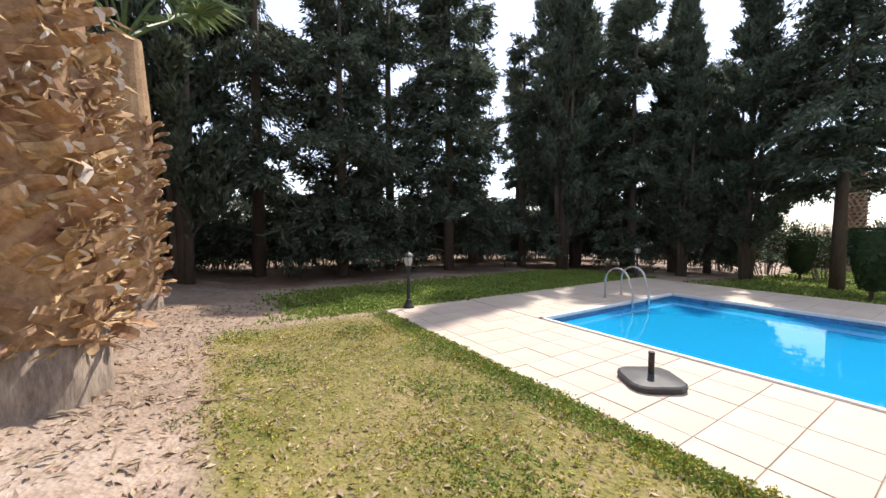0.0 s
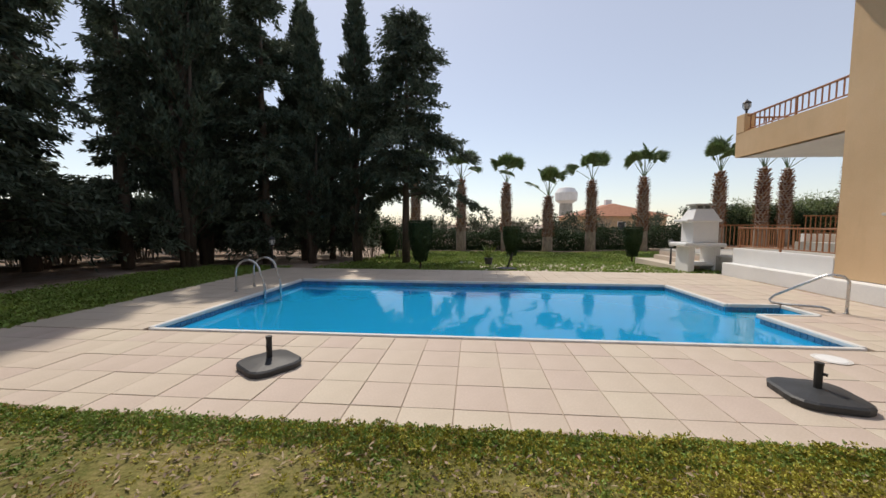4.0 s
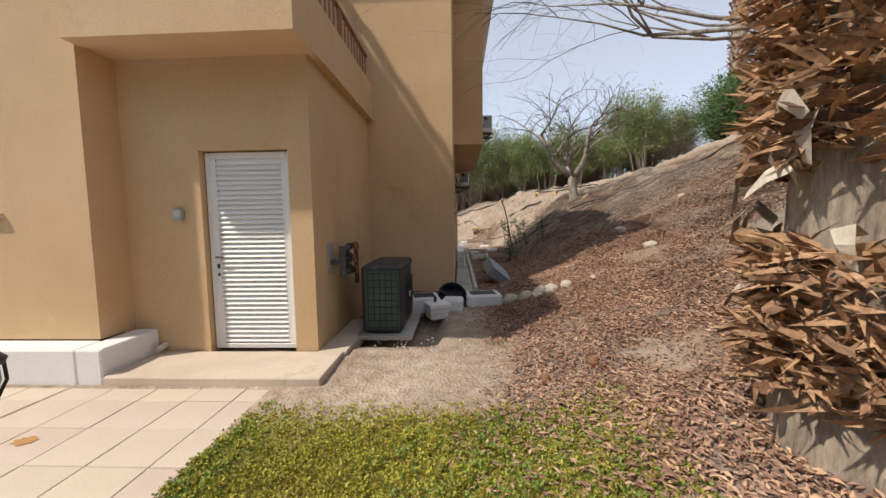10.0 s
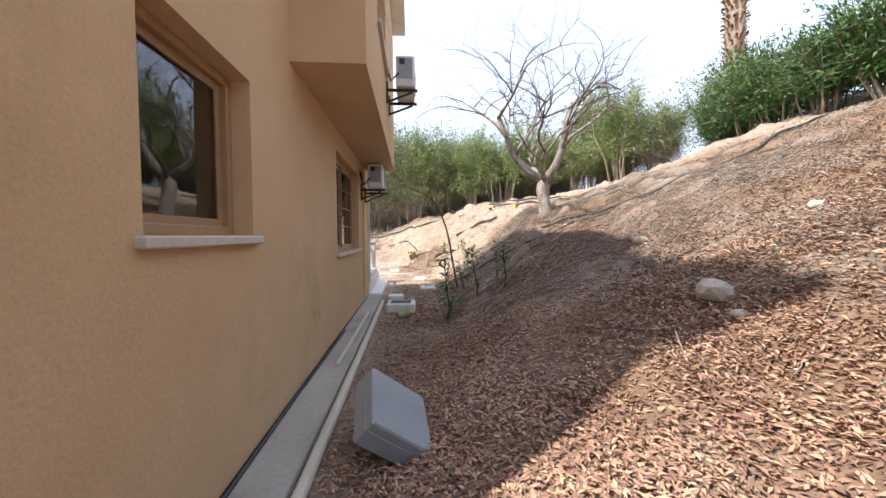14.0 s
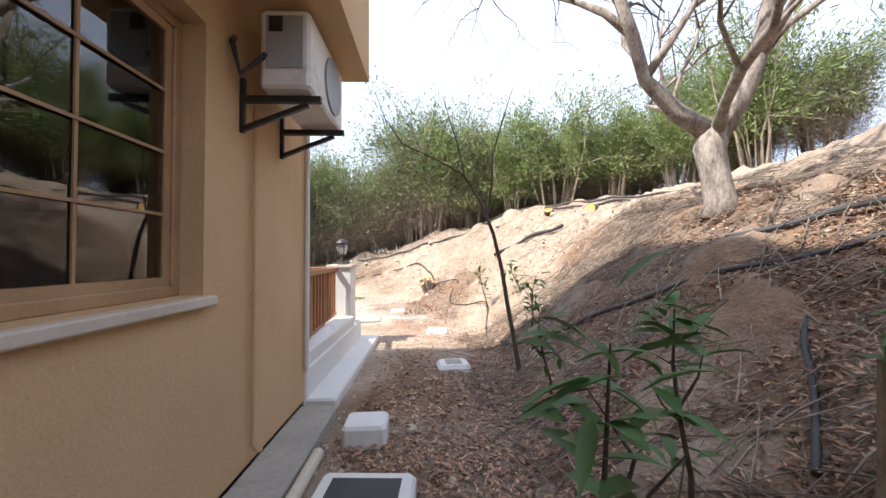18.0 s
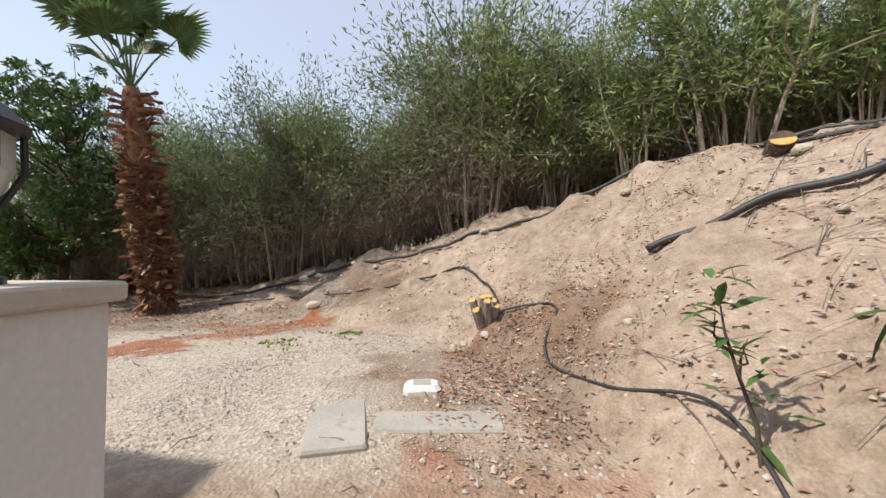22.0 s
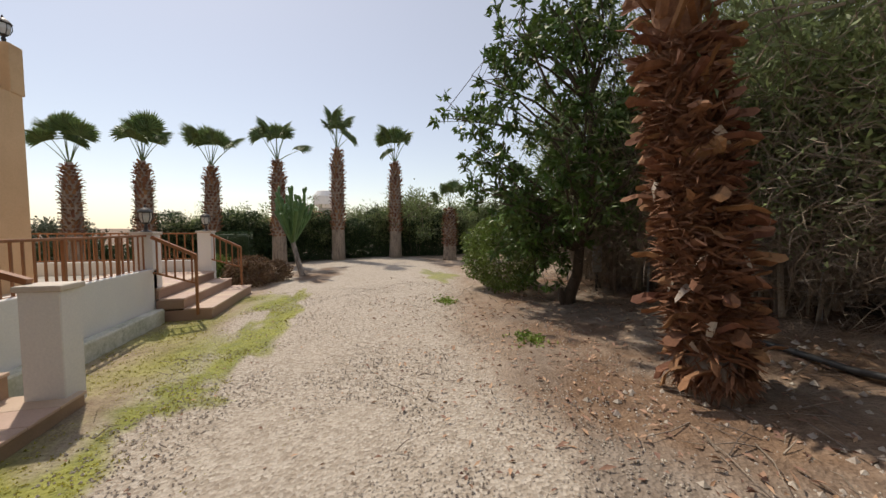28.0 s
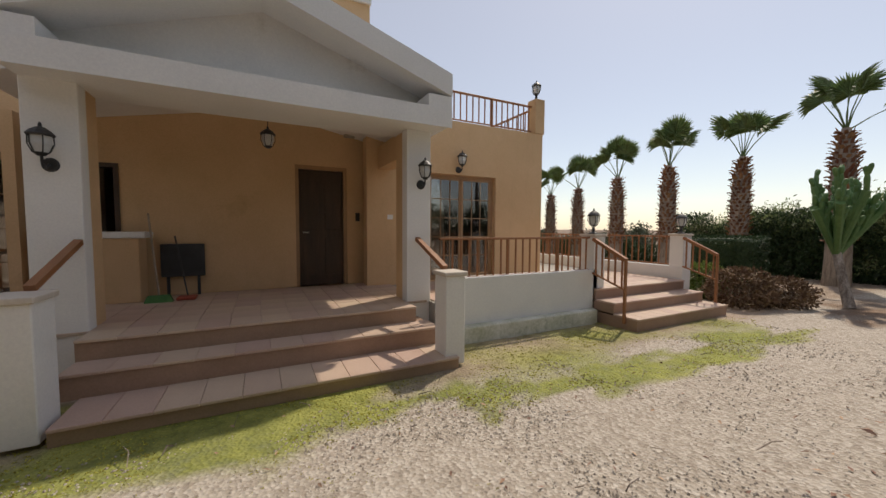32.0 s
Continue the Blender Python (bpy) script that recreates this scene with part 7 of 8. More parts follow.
def slope_rail(x, y0, z0, y1, z1, label, full=False):
    t = thing("sloping_handrail", (x, y0, z0), label, "handrail", "sloping handrails")
    part("bar", Shape().beam((0, 0, 0), (0, y1 - y0, z1 - z0), 0.07, 0.055), RAIL, t)
    if full:
        part("lower_bar", Shape().beam((0, 0, -0.62), (0, y1 - y0, z1 - z0 - 0.50), 0.03, 0.03), RAIL, t)
        for k in range(5):
            u = (k + 0.5) / 5
            part("baluster", Shape().box(-0.012, 0.012, (y1 - y0) * u - 0.012, (y1 - y0) * u + 0.012, (z1 - z0 - 0.5) * u - 0.62 * (1 - u), (z1 - z0) * u), RAIL, t)
        part("post", Shape().box(-0.022, 0.022, y1 - y0 - 0.022, y1 - y0 + 0.022, -(z1 - 0.26) + (z1 - z0), z1 - z0, 0.004), RAIL, t)


slope_rail(-5.30, 13.02, 1.68, 13.92, 1.34, "brown painted sloping handrail between column and pillar")
slope_rail(-1.58, 13.02, 1.68, 13.92, 1.34, "brown painted sloping handrail between column and pillar")
slope_rail(-8.62, 13.36, 1.66, 14.02, 1.33, "brown painted sloping handrail beside the terrace steps", True)
slope_rail(-11.40, 13.36, 1.66, 14.02, 1.33, "brown painted sloping handrail at the far side of the terrace steps", True)


def wall_lantern(x, y, z, face, label="black wall lantern with frosted panes"):
    t = thing("wall_lantern", (x, y, z), label, "lantern", "wall lanterns", face)
    part("backplate", Shape().tube([(0, 0, -0.1), (0, 0.025, -0.1)], [0.07, 0.055], 14), BLACK, t)
    part("bracket", Shape().tube([(0, 0.02, -0.1), (0, 0.09, -0.14), (0, 0.15, -0.11), (0, 0.16, -0.03)], 0.012, 7), BLACK, t)
    a, b = Shape(), Shape()
    lantern_head(a, b, -0.04, 1.0)
    a.v = [(p[0], p[1] + 0.16, p[2]) for p in a.v]
    b.v = [(p[0], p[1] + 0.16, p[2]) for p in b.v]
    head = part("lantern", a, BLACK, t)
    part("pane", b, LAMPGLASS, head, "frosted glass panes")


wall_lantern(-1.40, 13.0, 2.54, 0)
wall_lantern(-5.36, 13.0, 2.58, 0)
wall_lantern(-6.95, 11.3, 3.16, 0)
t = thing("hanging_lantern", (-3.35, 12.1, 3.28), "small black hanging lantern under the porch ceiling", "lantern")
part("chain", Shape().tube([(0, 0, -0.02), (0, 0, 0.56)], 0.006, 5), BLACK, t)
a, b = Shape(), Shape()
lantern_head(a, b, -0.3, 1.0)
head = part("lantern", a, BLACK, t)
part("pane", b, LAMPGLASS, head, "frosted glass panes")

# porch steps and tiled floors
STEPS = [("porch_step", -5.14, -1.62, [(0.10, 0.31, 13.0, 14.27), (0.30, 0.54, 13.0, 13.72), (0.50, FLOOR, 12.97, 13.36)]), ("terrace_step", -11.38, -8.66, [(0.14, 0.37, 13.1, 14.24), (0.37, 0.56, 13.1, 13.80), (0.56, FLOOR, 13.0, 13.42)])]
for nm, x0, x1, rows in STEPS:
    for k, (z0, z1, y0, y1) in enumerate(rows):
        wide = 0.22 if nm == "porch_step" and k == 0 else (0.22 if nm == "porch_step" and k == 1 else 0.0)
        # step body and riser take a darker terracotta than the tread tiles
        t = structure(nm, Shape().box(x0 - wide * 0.8, x1 - (0.14 if wide and k == 0 else 0.0), y0, y1 - 0.012, z0, z1 - 0.03), PORCH_EDGE, "terracotta tiled step with darker risers", "step")
        n = 11
        L = (x1 - (0.14 if wide and k == 0 else 0.0) - x0 + wide * 0.8) / n
        depth = y1 - (rows[k + 1][3] if k < 2 else y1 - 0.33)
        me = Shape().box(-L / 2 + 0.0015, L / 2 - 0.0015, -depth - 0.02, 0.012, -0.03, 0.0, 0.005).mesh("step_tile", PORCH)
        for i in range(n):
            piece("step_tile", me, t, pose(x0 - wide * 0.8 + L * (i + 0.5), y1, z1))


def tiled(name, x0, x1, y0, y1, z, g, label):
    t = structure(name, Shape().box(x0, x1, y0, y1, z - 0.03, z - 0.008), JOINT, label, "floor")
    nx, ny = max(1, round((x1 - x0) / g)), max(1, round((y1 - y0) / g))
    gx, gy = (x1 - x0) / nx, (y1 - y0) / ny
    me = Shape().box(-gx / 2 + 0.003, gx / 2 - 0.003, -gy / 2 + 0.003, gy / 2 - 0.003, -0.02, 0.0, 0.003).mesh("floor_tile", PORCH)
    for i in range(nx):
        for j in range(ny):
            piece("floor_tile", me, t, pose(x0 + gx * (i + 0.5), y0 + gy * (j + 0.5), z))


tiled("porch_floor", -5.46, -0.96, 10.92, 13.02, FLOOR, 0.33, "terracotta tiled porch floor")
tiled("terrace_floor", -11.38, -5.54, 11.32, 13.08, FLOOR + 0.002, 0.40, "terracotta tiled terrace floor")
tiled("side_porch_floor", -0.68, 1.78, 10.52, 12.92, 0.52, 0.40, "terracotta tiled side porch floor")

# porch oddments
solid("porch_counter", Shape().box(-0.62, 0.45, -0.20, 0.20, 0, 0.92, 0.01), RENDER, (-1.05, 11.20, FLOOR + 0.002), "ochre rendered porch counter with a white top", "counter")
solid("counter_top", Shape().box(-0.70, 0.45, -0.24, 0.24, 0, 0.09, 0.012), WHITE, (-1.05, 11.20, FLOOR + 0.925), "white painted masonry counter top", "counter top")
t = thing("leaning_board", (-2.12, 10.99, FLOOR + 0.30), "black square panel propped against the porch wall", "board")
part("panel", Shape().box(-0.29, 0.29, -0.02, 0.02, 0, 0.52, 0.012), PLASTIC, t)
for x in (-0.2, 0.2):
    part("foot", Shape().box(x - 0.02, x + 0.02, -0.015, 0.015, -0.30, 0.0), PLASTIC, t)
GREENBRISTLE = surface("green_bristles", (0.03, 0.12, 0.03), (0.10, 0.26, 0.07), 0.7, 6, 50, 0.3)
REDPLASTIC = surface("red_plastic", (0.28, 0.05, 0.025), (0.40, 0.09, 0.05), 0.5, 4, 40, 0.05)
t = thing("broom", (-1.90, 11.50, FLOOR), "wooden broom with green bristles leaning on the counter", "broom")
part("handle", Shape().tube([(0, 0, 0.10), (0.12, -0.14, 1.28)], 0.013, 7), TWIG, t)
part("bristles", Shape().add([(-0.17, -0.05, 0), (0.17, -0.05, 0), (0.17, 0.06, 0), (-0.17, 0.06, 0), (-0.13, -0.03, 0.1), (0.13, -0.03, 0.1), (0.13, 0.03, 0.1), (-0.13, 0.03, 0.1)], [(3, 2, 1, 0), (4, 5, 6, 7), (0, 1, 5, 4), (1, 2, 6, 5), (2, 3, 7, 6), (3, 0, 4, 7)]), GREENBRISTLE, t, "green bristles")
t = thing("dustpan", (-2.22, 11.42, FLOOR), "red long-handled dustpan on the porch floor", "dustpan")
part("pan", Shape().box(-0.12, 0.12, -0.10, 0.10, 0.005, 0.05, 0.01), REDPLASTIC, t)
part("handle", Shape().tube([(0, -0.08, 0.04), (0.16, -0.20, 0.95)], 0.011, 7), BLACK, t)
t = thing("light_switch", (-5.45, 11.303, 2.05), "small white light switch on the wall", "light switch")
part("plate", Shape().box(-0.055, 0.055, 0.0, 0.012, -0.045, 0.045, 0.004), SHUTTER, t)
t = thing("entry_phone", (-4.92, 10.90, 2.05), "small black entry phone beside the front door", "entry phone")
part("case", Shape().box(-0.04, 0.04, 0.0, 0.03, -0.08, 0.08, 0.005), BLACK, t)
s = Shape().box(-1.35, -1.29, 10.70, 10.92, 1.60, 2.78).box(-0.53, -0.47, 10.70, 10.92, 1.60, 2.78).box(-1.29, -0.53, 10.70, 10.92, 2.72, 2.78)
structure("hatch_frame", s, DARKWOOD, "dark wooden frame of the hatch over the counter", "hatch")

# hill side fixtures
def air_conditioner(y, z, label):
    t = thing("air_conditioner", (2.07, y, z), label, "air conditioner", "outdoor air conditioners")
    body = part("body", Shape().box(0.16, 0.46, -0.40, 0.40, 0.0, 0.48, 0.02), POLY, t)
    part("grille", Shape().tube([(0.46, 0.1, 0.24), (0.475, 0.1, 0.24)], 0.20, 24), GREYBOX, body)
    part("vent_panel", Shape().box(0.2, 0.42, -0.408, -0.398, 0.12, 0.44), GREYBOX, body)
    part("service_panel", Shape().box(0.22, 0.30, -0.414, -0.406, 0.34, 0.43), BLACK, body)
    for yy in (-0.30, 0.30):
        arm = part("bracket", Shape().beam((0.0, yy, -0.03), (0.50, yy, -0.03), 0.035, 0.04), BLACK, t)
        part("brace", Shape().beam((0.01, yy, -0.22), (0.42, yy, -0.06), 0.03, 0.03), BLACK, arm)
        part("wall_bar", Shape().beam((0.012, yy, -0.24), (0.012, yy, 0.1), 0.03, 0.03), BLACK, arm)
    part("hose", Shape().tube([(0.2, -0.4, 0.2), (0.08, -0.46, 0.05), (0.03, -0.46, 0.25), (0.012, -0.4, 0.3)], 0.018, 7), BLACK, t)
    return t


air_conditioner(9.62, 2.60, "white outdoor air conditioner on black brackets on the ochre wall")
t = thing("downpipe", (2.07, 9.45, 0.30), "thin ochre painted downpipe clipped to the wall", "downpipe")
part("pipe", Shape().tube([(0.03, 0, 0.06), (0.03, 0, 2.5)], 0.014, 8).tube([(0.03, 0, 0.07), (0.04, 0.02, 0.02), (0.06, 0.05, 0.0)], 0.016, 8), RENDER, t)
for z in (0.42, 1.02, 1.62, 2.2):
    part("clip", Shape().tube([(0.03, 0, z), (0.03, 0, z + 0.03)], 0.021, 8), RENDER, t)
solid("corner_downpipe", Shape().tube([(0, 0, 0), (0, 0, 5.6)], 0.022, 8), SHUTTER, (2.098, 10.47, 0.52), "thin white downpipe at the corner of the house", "downpipe")
air_conditioner(8.0, 4.0, "white outdoor air conditioner high on the ochre bay wall").location.x = 2.72
solid("drain_pipe", Shape().tube([(0, 0, 0), (0, 6.4, 0.02)], 0.042, 12), CREAM, (2.46, 3.25, 0.17), "long cream plastic drain pipe beside the ledge", "pipe")
solid("drain_pipe", Shape().tube([(0, 0, 0), (0.02, 2.6, 0.0)], 0.022, 8), CREAM, (2.30, 5.6, 0.26), "thin cream plastic pipe on the ledge", "pipe")
s = Shape().tube([(0.02, 0, 0.0), (1.36, -0.02, 0.0), (1.40, 0.06, 0.0), (1.40, 2.2, 0.01), (1.42, 4.4, 0.0)], 0.014, 6)
solid("cable", s, HOSE, (0.70, 2.70, 0.24), "black cable lying along the foot of the wall", "cable")


def heat_pump():
    t = thing("heat_pump", (1.24, 1.43, 0.09), "black outdoor heat pump on a thin slab beside the wall", "heat pump")
    part("foot_slab", Shape().box(-0.30, 0.36, -0.58, 0.62, -0.05, 0.0, 0.01), CONCRETE, t)
    body = part("body", Shape().box(-0.24, 0.24, -0.52, 0.52, 0.02, 0.82, 0.035), PLASTIC, t)
    n = 24
    part("fan_recess", Shape().tube([(0.238, -0.06, 0.40), (0.246, -0.06, 0.40)], [0.29, 0.28], 28), BLACK, body)
    s = Shape()
    for r in (0.06, 0.12, 0.18, 0.24):
        s.tube([(0.262, -0.06 + r * math.cos(2 * math.pi * k / n), 0.40 + r * math.sin(2 * math.pi * k / n)) for k in range(n + 1)], 0.004, 4, False)
    for k in range(8):
        a = math.pi * k / 8
        s.tube([(0.266, -0.06 - 0.27 * math.cos(a), 0.40 - 0.27 * math.sin(a)), (0.266, -0.06 + 0.27 * math.cos(a), 0.40 + 0.27 * math.sin(a))], 0.004, 4)
    part("fan_guard", s, BLACK, body)
    part("hub_badge", Shape().tube([(0.276, -0.06 + 0.032 * math.cos(0.35 * k), 0.40 + 0.032 * math.sin(0.35 * k)) for k in range(17)], 0.007, 5), SHUTTER, body, "white ring badge")
    bar = Shape().box(-0.18, 0.20, -0.532, -0.524, -0.004, 0.004).mesh("guard_bar", BLACK)
    for k in range(9):
        piece("guard_bar", bar, body, pose(0, 0, 0.09 + 0.08 * k))
    bar = Shape().box(-0.004, 0.004, -0.530, -0.524, 0.07, 0.76).mesh("guard_bar", BLACK)
    for k in range(6):
        piece("guard_bar", bar, body, pose(-0.16 + 0.07 * k, 0, 0))
    part("coil", Shape().box(-0.19, 0.21, -0.524, -0.518, 0.07, 0.76), surface("green_coil_fins", (0.03, 0.06, 0.055), (0.07, 0.12, 0.11), 0.5, 4, 60, 0.2), body)
    part("maker_plate", Shape().box(0.24, 0.248, 0.29, 0.45, 0.60, 0.74, 0.002), GREYBOX, body)
    for k, c in enumerate(((0.05, 0.12, 0.45), (0.45, 0.40, 0.05), (0.08, 0.35, 0.08))):
        part("plate_mark", Shape().box(0.248, 0.2495, 0.31 + 0.045 * k, 0.34 + 0.045 * k, 0.66 - 0.02 * k, 0.70), surface("plate_colour", c, tuple(1.3 * q for q in c), 0.5, 5, 30, 0.0), body)
    for z in (0.52, 0.46, 0.40, 0.34, 0.28):
        part("vent_slot", Shape().box(0.24, 0.247, 0.28, 0.46, z, z + 0.025, 0.002), BLACK, body)


heat_pump()
PIPE = surface("dark_grey_pvc", (0.05, 0.052, 0.055), (0.11, 0.112, 0.115), 0.5, 4, 40, 0.08)
ORANGE = surface("orange_valve_plastic", (0.36, 0.10, 0.03), (0.50, 0.17, 0.06), 0.5, 4, 40, 0.05)
t = thing("valve_pipework", (0.68, 0.95, 0.85), "dark plastic pool pipes with orange valve handles on the wall", "pipework")
part("pipe", Shape().tube([(0.14, -0.1, 0.27), (0.14, 0.40, 0.29), (0.14, 0.44, 0.27), (0.14, 0.45, -0.22)], 0.028, 10), PIPE, t)
part("pipe", Shape().tube([(0.14, -0.1, -0.02), (0.14, 0.36, -0.01)], 0.028, 10), PIPE, t)
part("pipe", Shape().tube([(0.0, -0.12, 0.12), (0.10, -0.12, 0.12), (0.14, -0.1, 0.12)], 0.03, 10), PIPE, t)
part("riser", Shape().tube([(0.14, -0.11, -0.05), (0.14, -0.11, 0.30)], 0.036, 10), PIPE, t)
part("elbow", Shape().tube([(0.14, 0.41, 0.29), (0.14, 0.455, 0.28), (0.14, 0.45, 0.23)], 0.036, 10), PIPE, t)
union = part("union", Shape().tube([(0.14, 0.06, 0.0), (0.14, 0.06, 0.27)], 0.034, 10), PIPE, t)
for z in (0.04, 0.10, 0.17):
    part("union_ring", Shape().tube([(0.14, 0.06, z), (0.14, 0.06, z + 0.04)], 0.052, 12), BLACK, union)
for y, z in ((0.17, 0.28), (0.20, -0.02), (0.10, 0.14)):
    valve = part("valve_body", Shape().tube([(0.14, y - 0.06, z), (0.14, y + 0.06, z)], 0.042, 10), BLACK, t)
    part("valve_handle", Shape().beam((0.19, y + 0.02, z + 0.05), (0.21, y + 0.05, z - 0.05), 0.03, 0.03), ORANGE, valve, "orange valve handle")
part("end_cap", Shape().tube([(0.14, 0.33, -0.012), (0.14, 0.40, -0.01)], 0.038, 10), PIPE, t)
part("wall_patch", Shape().box(0.001, 0.006, -0.22, 0.0, -0.02, 0.34), CONCRETE, t, "grey mortar patch")


def poly_box(x, y, z, w, d, h, turn, label, dark=True):
    t = thing("foam_box", (x, y, z), label, "foam box", "polystyrene boxes", turn)
    part("body", Shape().box(-w / 2, w / 2, -d / 2, d / 2, 0, h, 0.025), POLY, t)
    if dark:
        part("lid", Shape().box(-w * 0.36, w * 0.36, -d * 0.34, d * 0.34, h, h + 0.006, 0.002), PLASTIC, t, "dark sunken lid")


gz = lambda x, y: ground_at(x, y)
poly_box(2.52, 2.42, 0.06, 0.55, 0.42, 0.22, 8, "white foam box with a dark lid on the ground")
poly_box(2.06, 2.12, 0.06, 0.30, 0.30, 0.20, -6, "small white foam block on the leaf litter", False)
poly_box(1.62, 2.15, 0.06, 0.44, 0.46, 0.24, 12, "white foam box with a dark lid behind the heat pump")
t = thing("foam_block", (1.84, 1.74, 0.07), "white crumbling foam block in three layers with a hose stub", "foam block", "", 24)
for k in range(3):
    part("layer", Shape().box(-0.13 - 0.012 * k, 0.13 + 0.012 * k, -0.12 - 0.012 * k, 0.12 + 0.012 * k, 0.072 * k, 0.072 * k + 0.070, 0.012), POLY, t)
part("hose_stub", Shape().tube([(-0.02, 0.03, 0.2), (-0.01, 0.03, 0.29)], 0.022, 8), HOSE, t)
t = thing("fan_grille", (2.02, 2.48, 0.30), "black round fan shroud with three spokes leaning on the ledge", "fan grille")
t.matrix_basis = pose(2.04, 2.30, 0.235, 55, 0, 14) @ Matrix.Scale(0.86, 4)
ring = lambda r, z, w: Shape().tube([(r * math.cos(2 * math.pi * k / 28), r * math.sin(2 * math.pi * k / 28), z) for k in range(29)], w, 6, False)
s = Shape().lathe([(0.26, -0.07), (0.27, 0.07), (0.25, 0.07), (0.24, -0.07), (0.26, -0.07)], 32)
part("shroud", s, BLACK, t)
part("hub", Shape().lathe([(0.05, -0.02), (0.05, 0.02), (0.02, 0.03)], 14), BLACK, t)
for k in range(3):
    a = 2.1 * k + 0.4
    part("spoke", Shape().beam((0.04 * math.cos(a), 0.04 * math.sin(a), 0), (0.25 * math.cos(a), 0.25 * math.sin(a), 0.0), 0.035, 0.02), BLACK, t)
t = thing("metal_case", (2.92, 4.35, 0.34), "grey metal case lying tilted on the leaf litter", "metal case")
t.matrix_basis = pose(2.95, 4.3, 0.33, 22, 38, 20)
part("case", Shape().box(-0.26, 0.26, -0.27, 0.27, -0.10, 0.10, 0.012), GREYBOX, t)
part("seam", Shape().box(-0.263, 0.263, -0.273, 0.273, 0.02, 0.03), CONCRETE, t)
part("latch", Shape().box(0.262, 0.272, -0.05, 0.05, -0.04, 0.0, 0.003), STEEL, t)
t = thing("plant_pot", (3.02, 8.05, 0.12), "pale green plastic pot lying on its side", "plant pot")
t.matrix_basis = pose(2.93, 8.36, 0.19, 0, 78, 25)
part("pot", Shape().lathe([(0.06, -0.1), (0.085, 0.09), (0.095, 0.09), (0.095, 0.115), (0.08, 0.115), (0.055, -0.06)], 18), surface("pale_green_plastic", (0.30, 0.33, 0.16), (0.42, 0.45, 0.24), 0.5, 4, 40, 0.05), t)


def manhole(x, y, z, w, d, turn, label):
    t = thing("manhole", (x, y, z), label, "manhole", "manholes", turn)
    part("surround", Shape().box(-w / 2, w / 2, -d / 2, d / 2, -0.1, 0.07, 0.045), WHITE, t)
    part("lid", Shape().box(-w * 0.24, w * 0.24, -d * 0.26, d * 0.26, 0.07, 0.078, 0.004), CONCRETE, t, "grey sunken lid")


for x, y, w, d, turn in ((3.55, 11.72, 0.42, 0.36, 5), (3.38, 13.85, 0.40, 0.34, -4), (2.46, 15.88, 0.36, 0.26, 8)):
    manhole(x, y, gz(x, y) + 0.01, w, d, turn, "white cement manhole surround with a grey lid in the earth path")
poly_box(2.88, 9.02, 0.09, 0.56, 0.46, 0.20, -3, "white foam tray with a grey inset beside the ledge")
poly_box(2.74, 9.98, 0.08, 0.34, 0.30, 0.20, 2, "pale cement block beside the ledge", False)
solid("concrete_slab", Shape().box(-0.23, 0.23, -0.56, 0.54, -0.1, 0.02, 0.02), CONCRETE, (1.82, 15.33, gz(1.82, 15.33)), "worn concrete slab set flush in the earth", "slab", "slabs in the path", turn=16)
solid("concrete_slab", Shape().box(-0.52, 0.52, -0.18, 0.18, -0.1, 0.012, 0.02), CONCRETE, (2.66, 15.30, gz(2.66, 15.30)), "thin worn slab half covered with earth", "slab", "slabs in the path", turn=4)
t = thing("meter_box", (-8.05, 21.95, gz(-8.05, 21.95)), "pale grey meter box on two thin legs among the trees", "meter box", turn=-35)
for k in (-0.09, 0.09):
    part("leg", Shape().box(k - 0.018, k + 0.018, -0.02, 0.02, -0.05, 0.45), BLACK, t)
part("box", Shape().box(-0.16, 0.16, -0.09, 0.09, 0.42, 0.98, 0.012), GREYBOX, t)
part("door", Shape().box(-0.135, 0.135, -0.098, -0.088, 0.46, 0.94, 0.003), GREYBOX, t)
part("latch", Shape().box(0.09, 0.115, -0.108, -0.098, 0.66, 0.73), BLACK, t)



# ---- yard: stones, pipes, stumps, litter, grass ----
def rock_mesh(seed, n=9):
    r = random.Random(seed)
    bm = bmesh.new()
    bmesh.ops.create_icosphere(bm, subdivisions=2, radius=1.0)
    for v in bm.verts:
        k = 1 + 0.22 * noise.noise(v.co * 1.3 + Vector((seed * 3.1, 0, 0))) + 0.14 * noise.noise(v.co * 3.0 + Vector((0, seed, 0)))
        v.co = Vector((v.co.x * 1.15, v.co.y * 0.85, max(v.co.z, -0.5) * 0.7)) * k
    me = bpy.data.meshes.new("stone")
    bm.to_mesh(me)
    bm.free()
    me.materials.append(STONE)
    return me


ROCKS = [rock_mesh(k) for k in range(6)]


def rock(x, y, size, label="pale rough limestone lying on the earth", dz=0.0):
    k = int(abs(x * 37 + y * 91)) % 6
    ob = new("stone", ROCKS[k])
    ob.matrix_basis = pose(x, y, gz(x, y) + size * 0.22 + dz, 0, 0, (x * 53 + y * 29) % 360) @ Matrix.Scale(size, 4)
    tagged(ob, label, "stone", "stones in the yard")


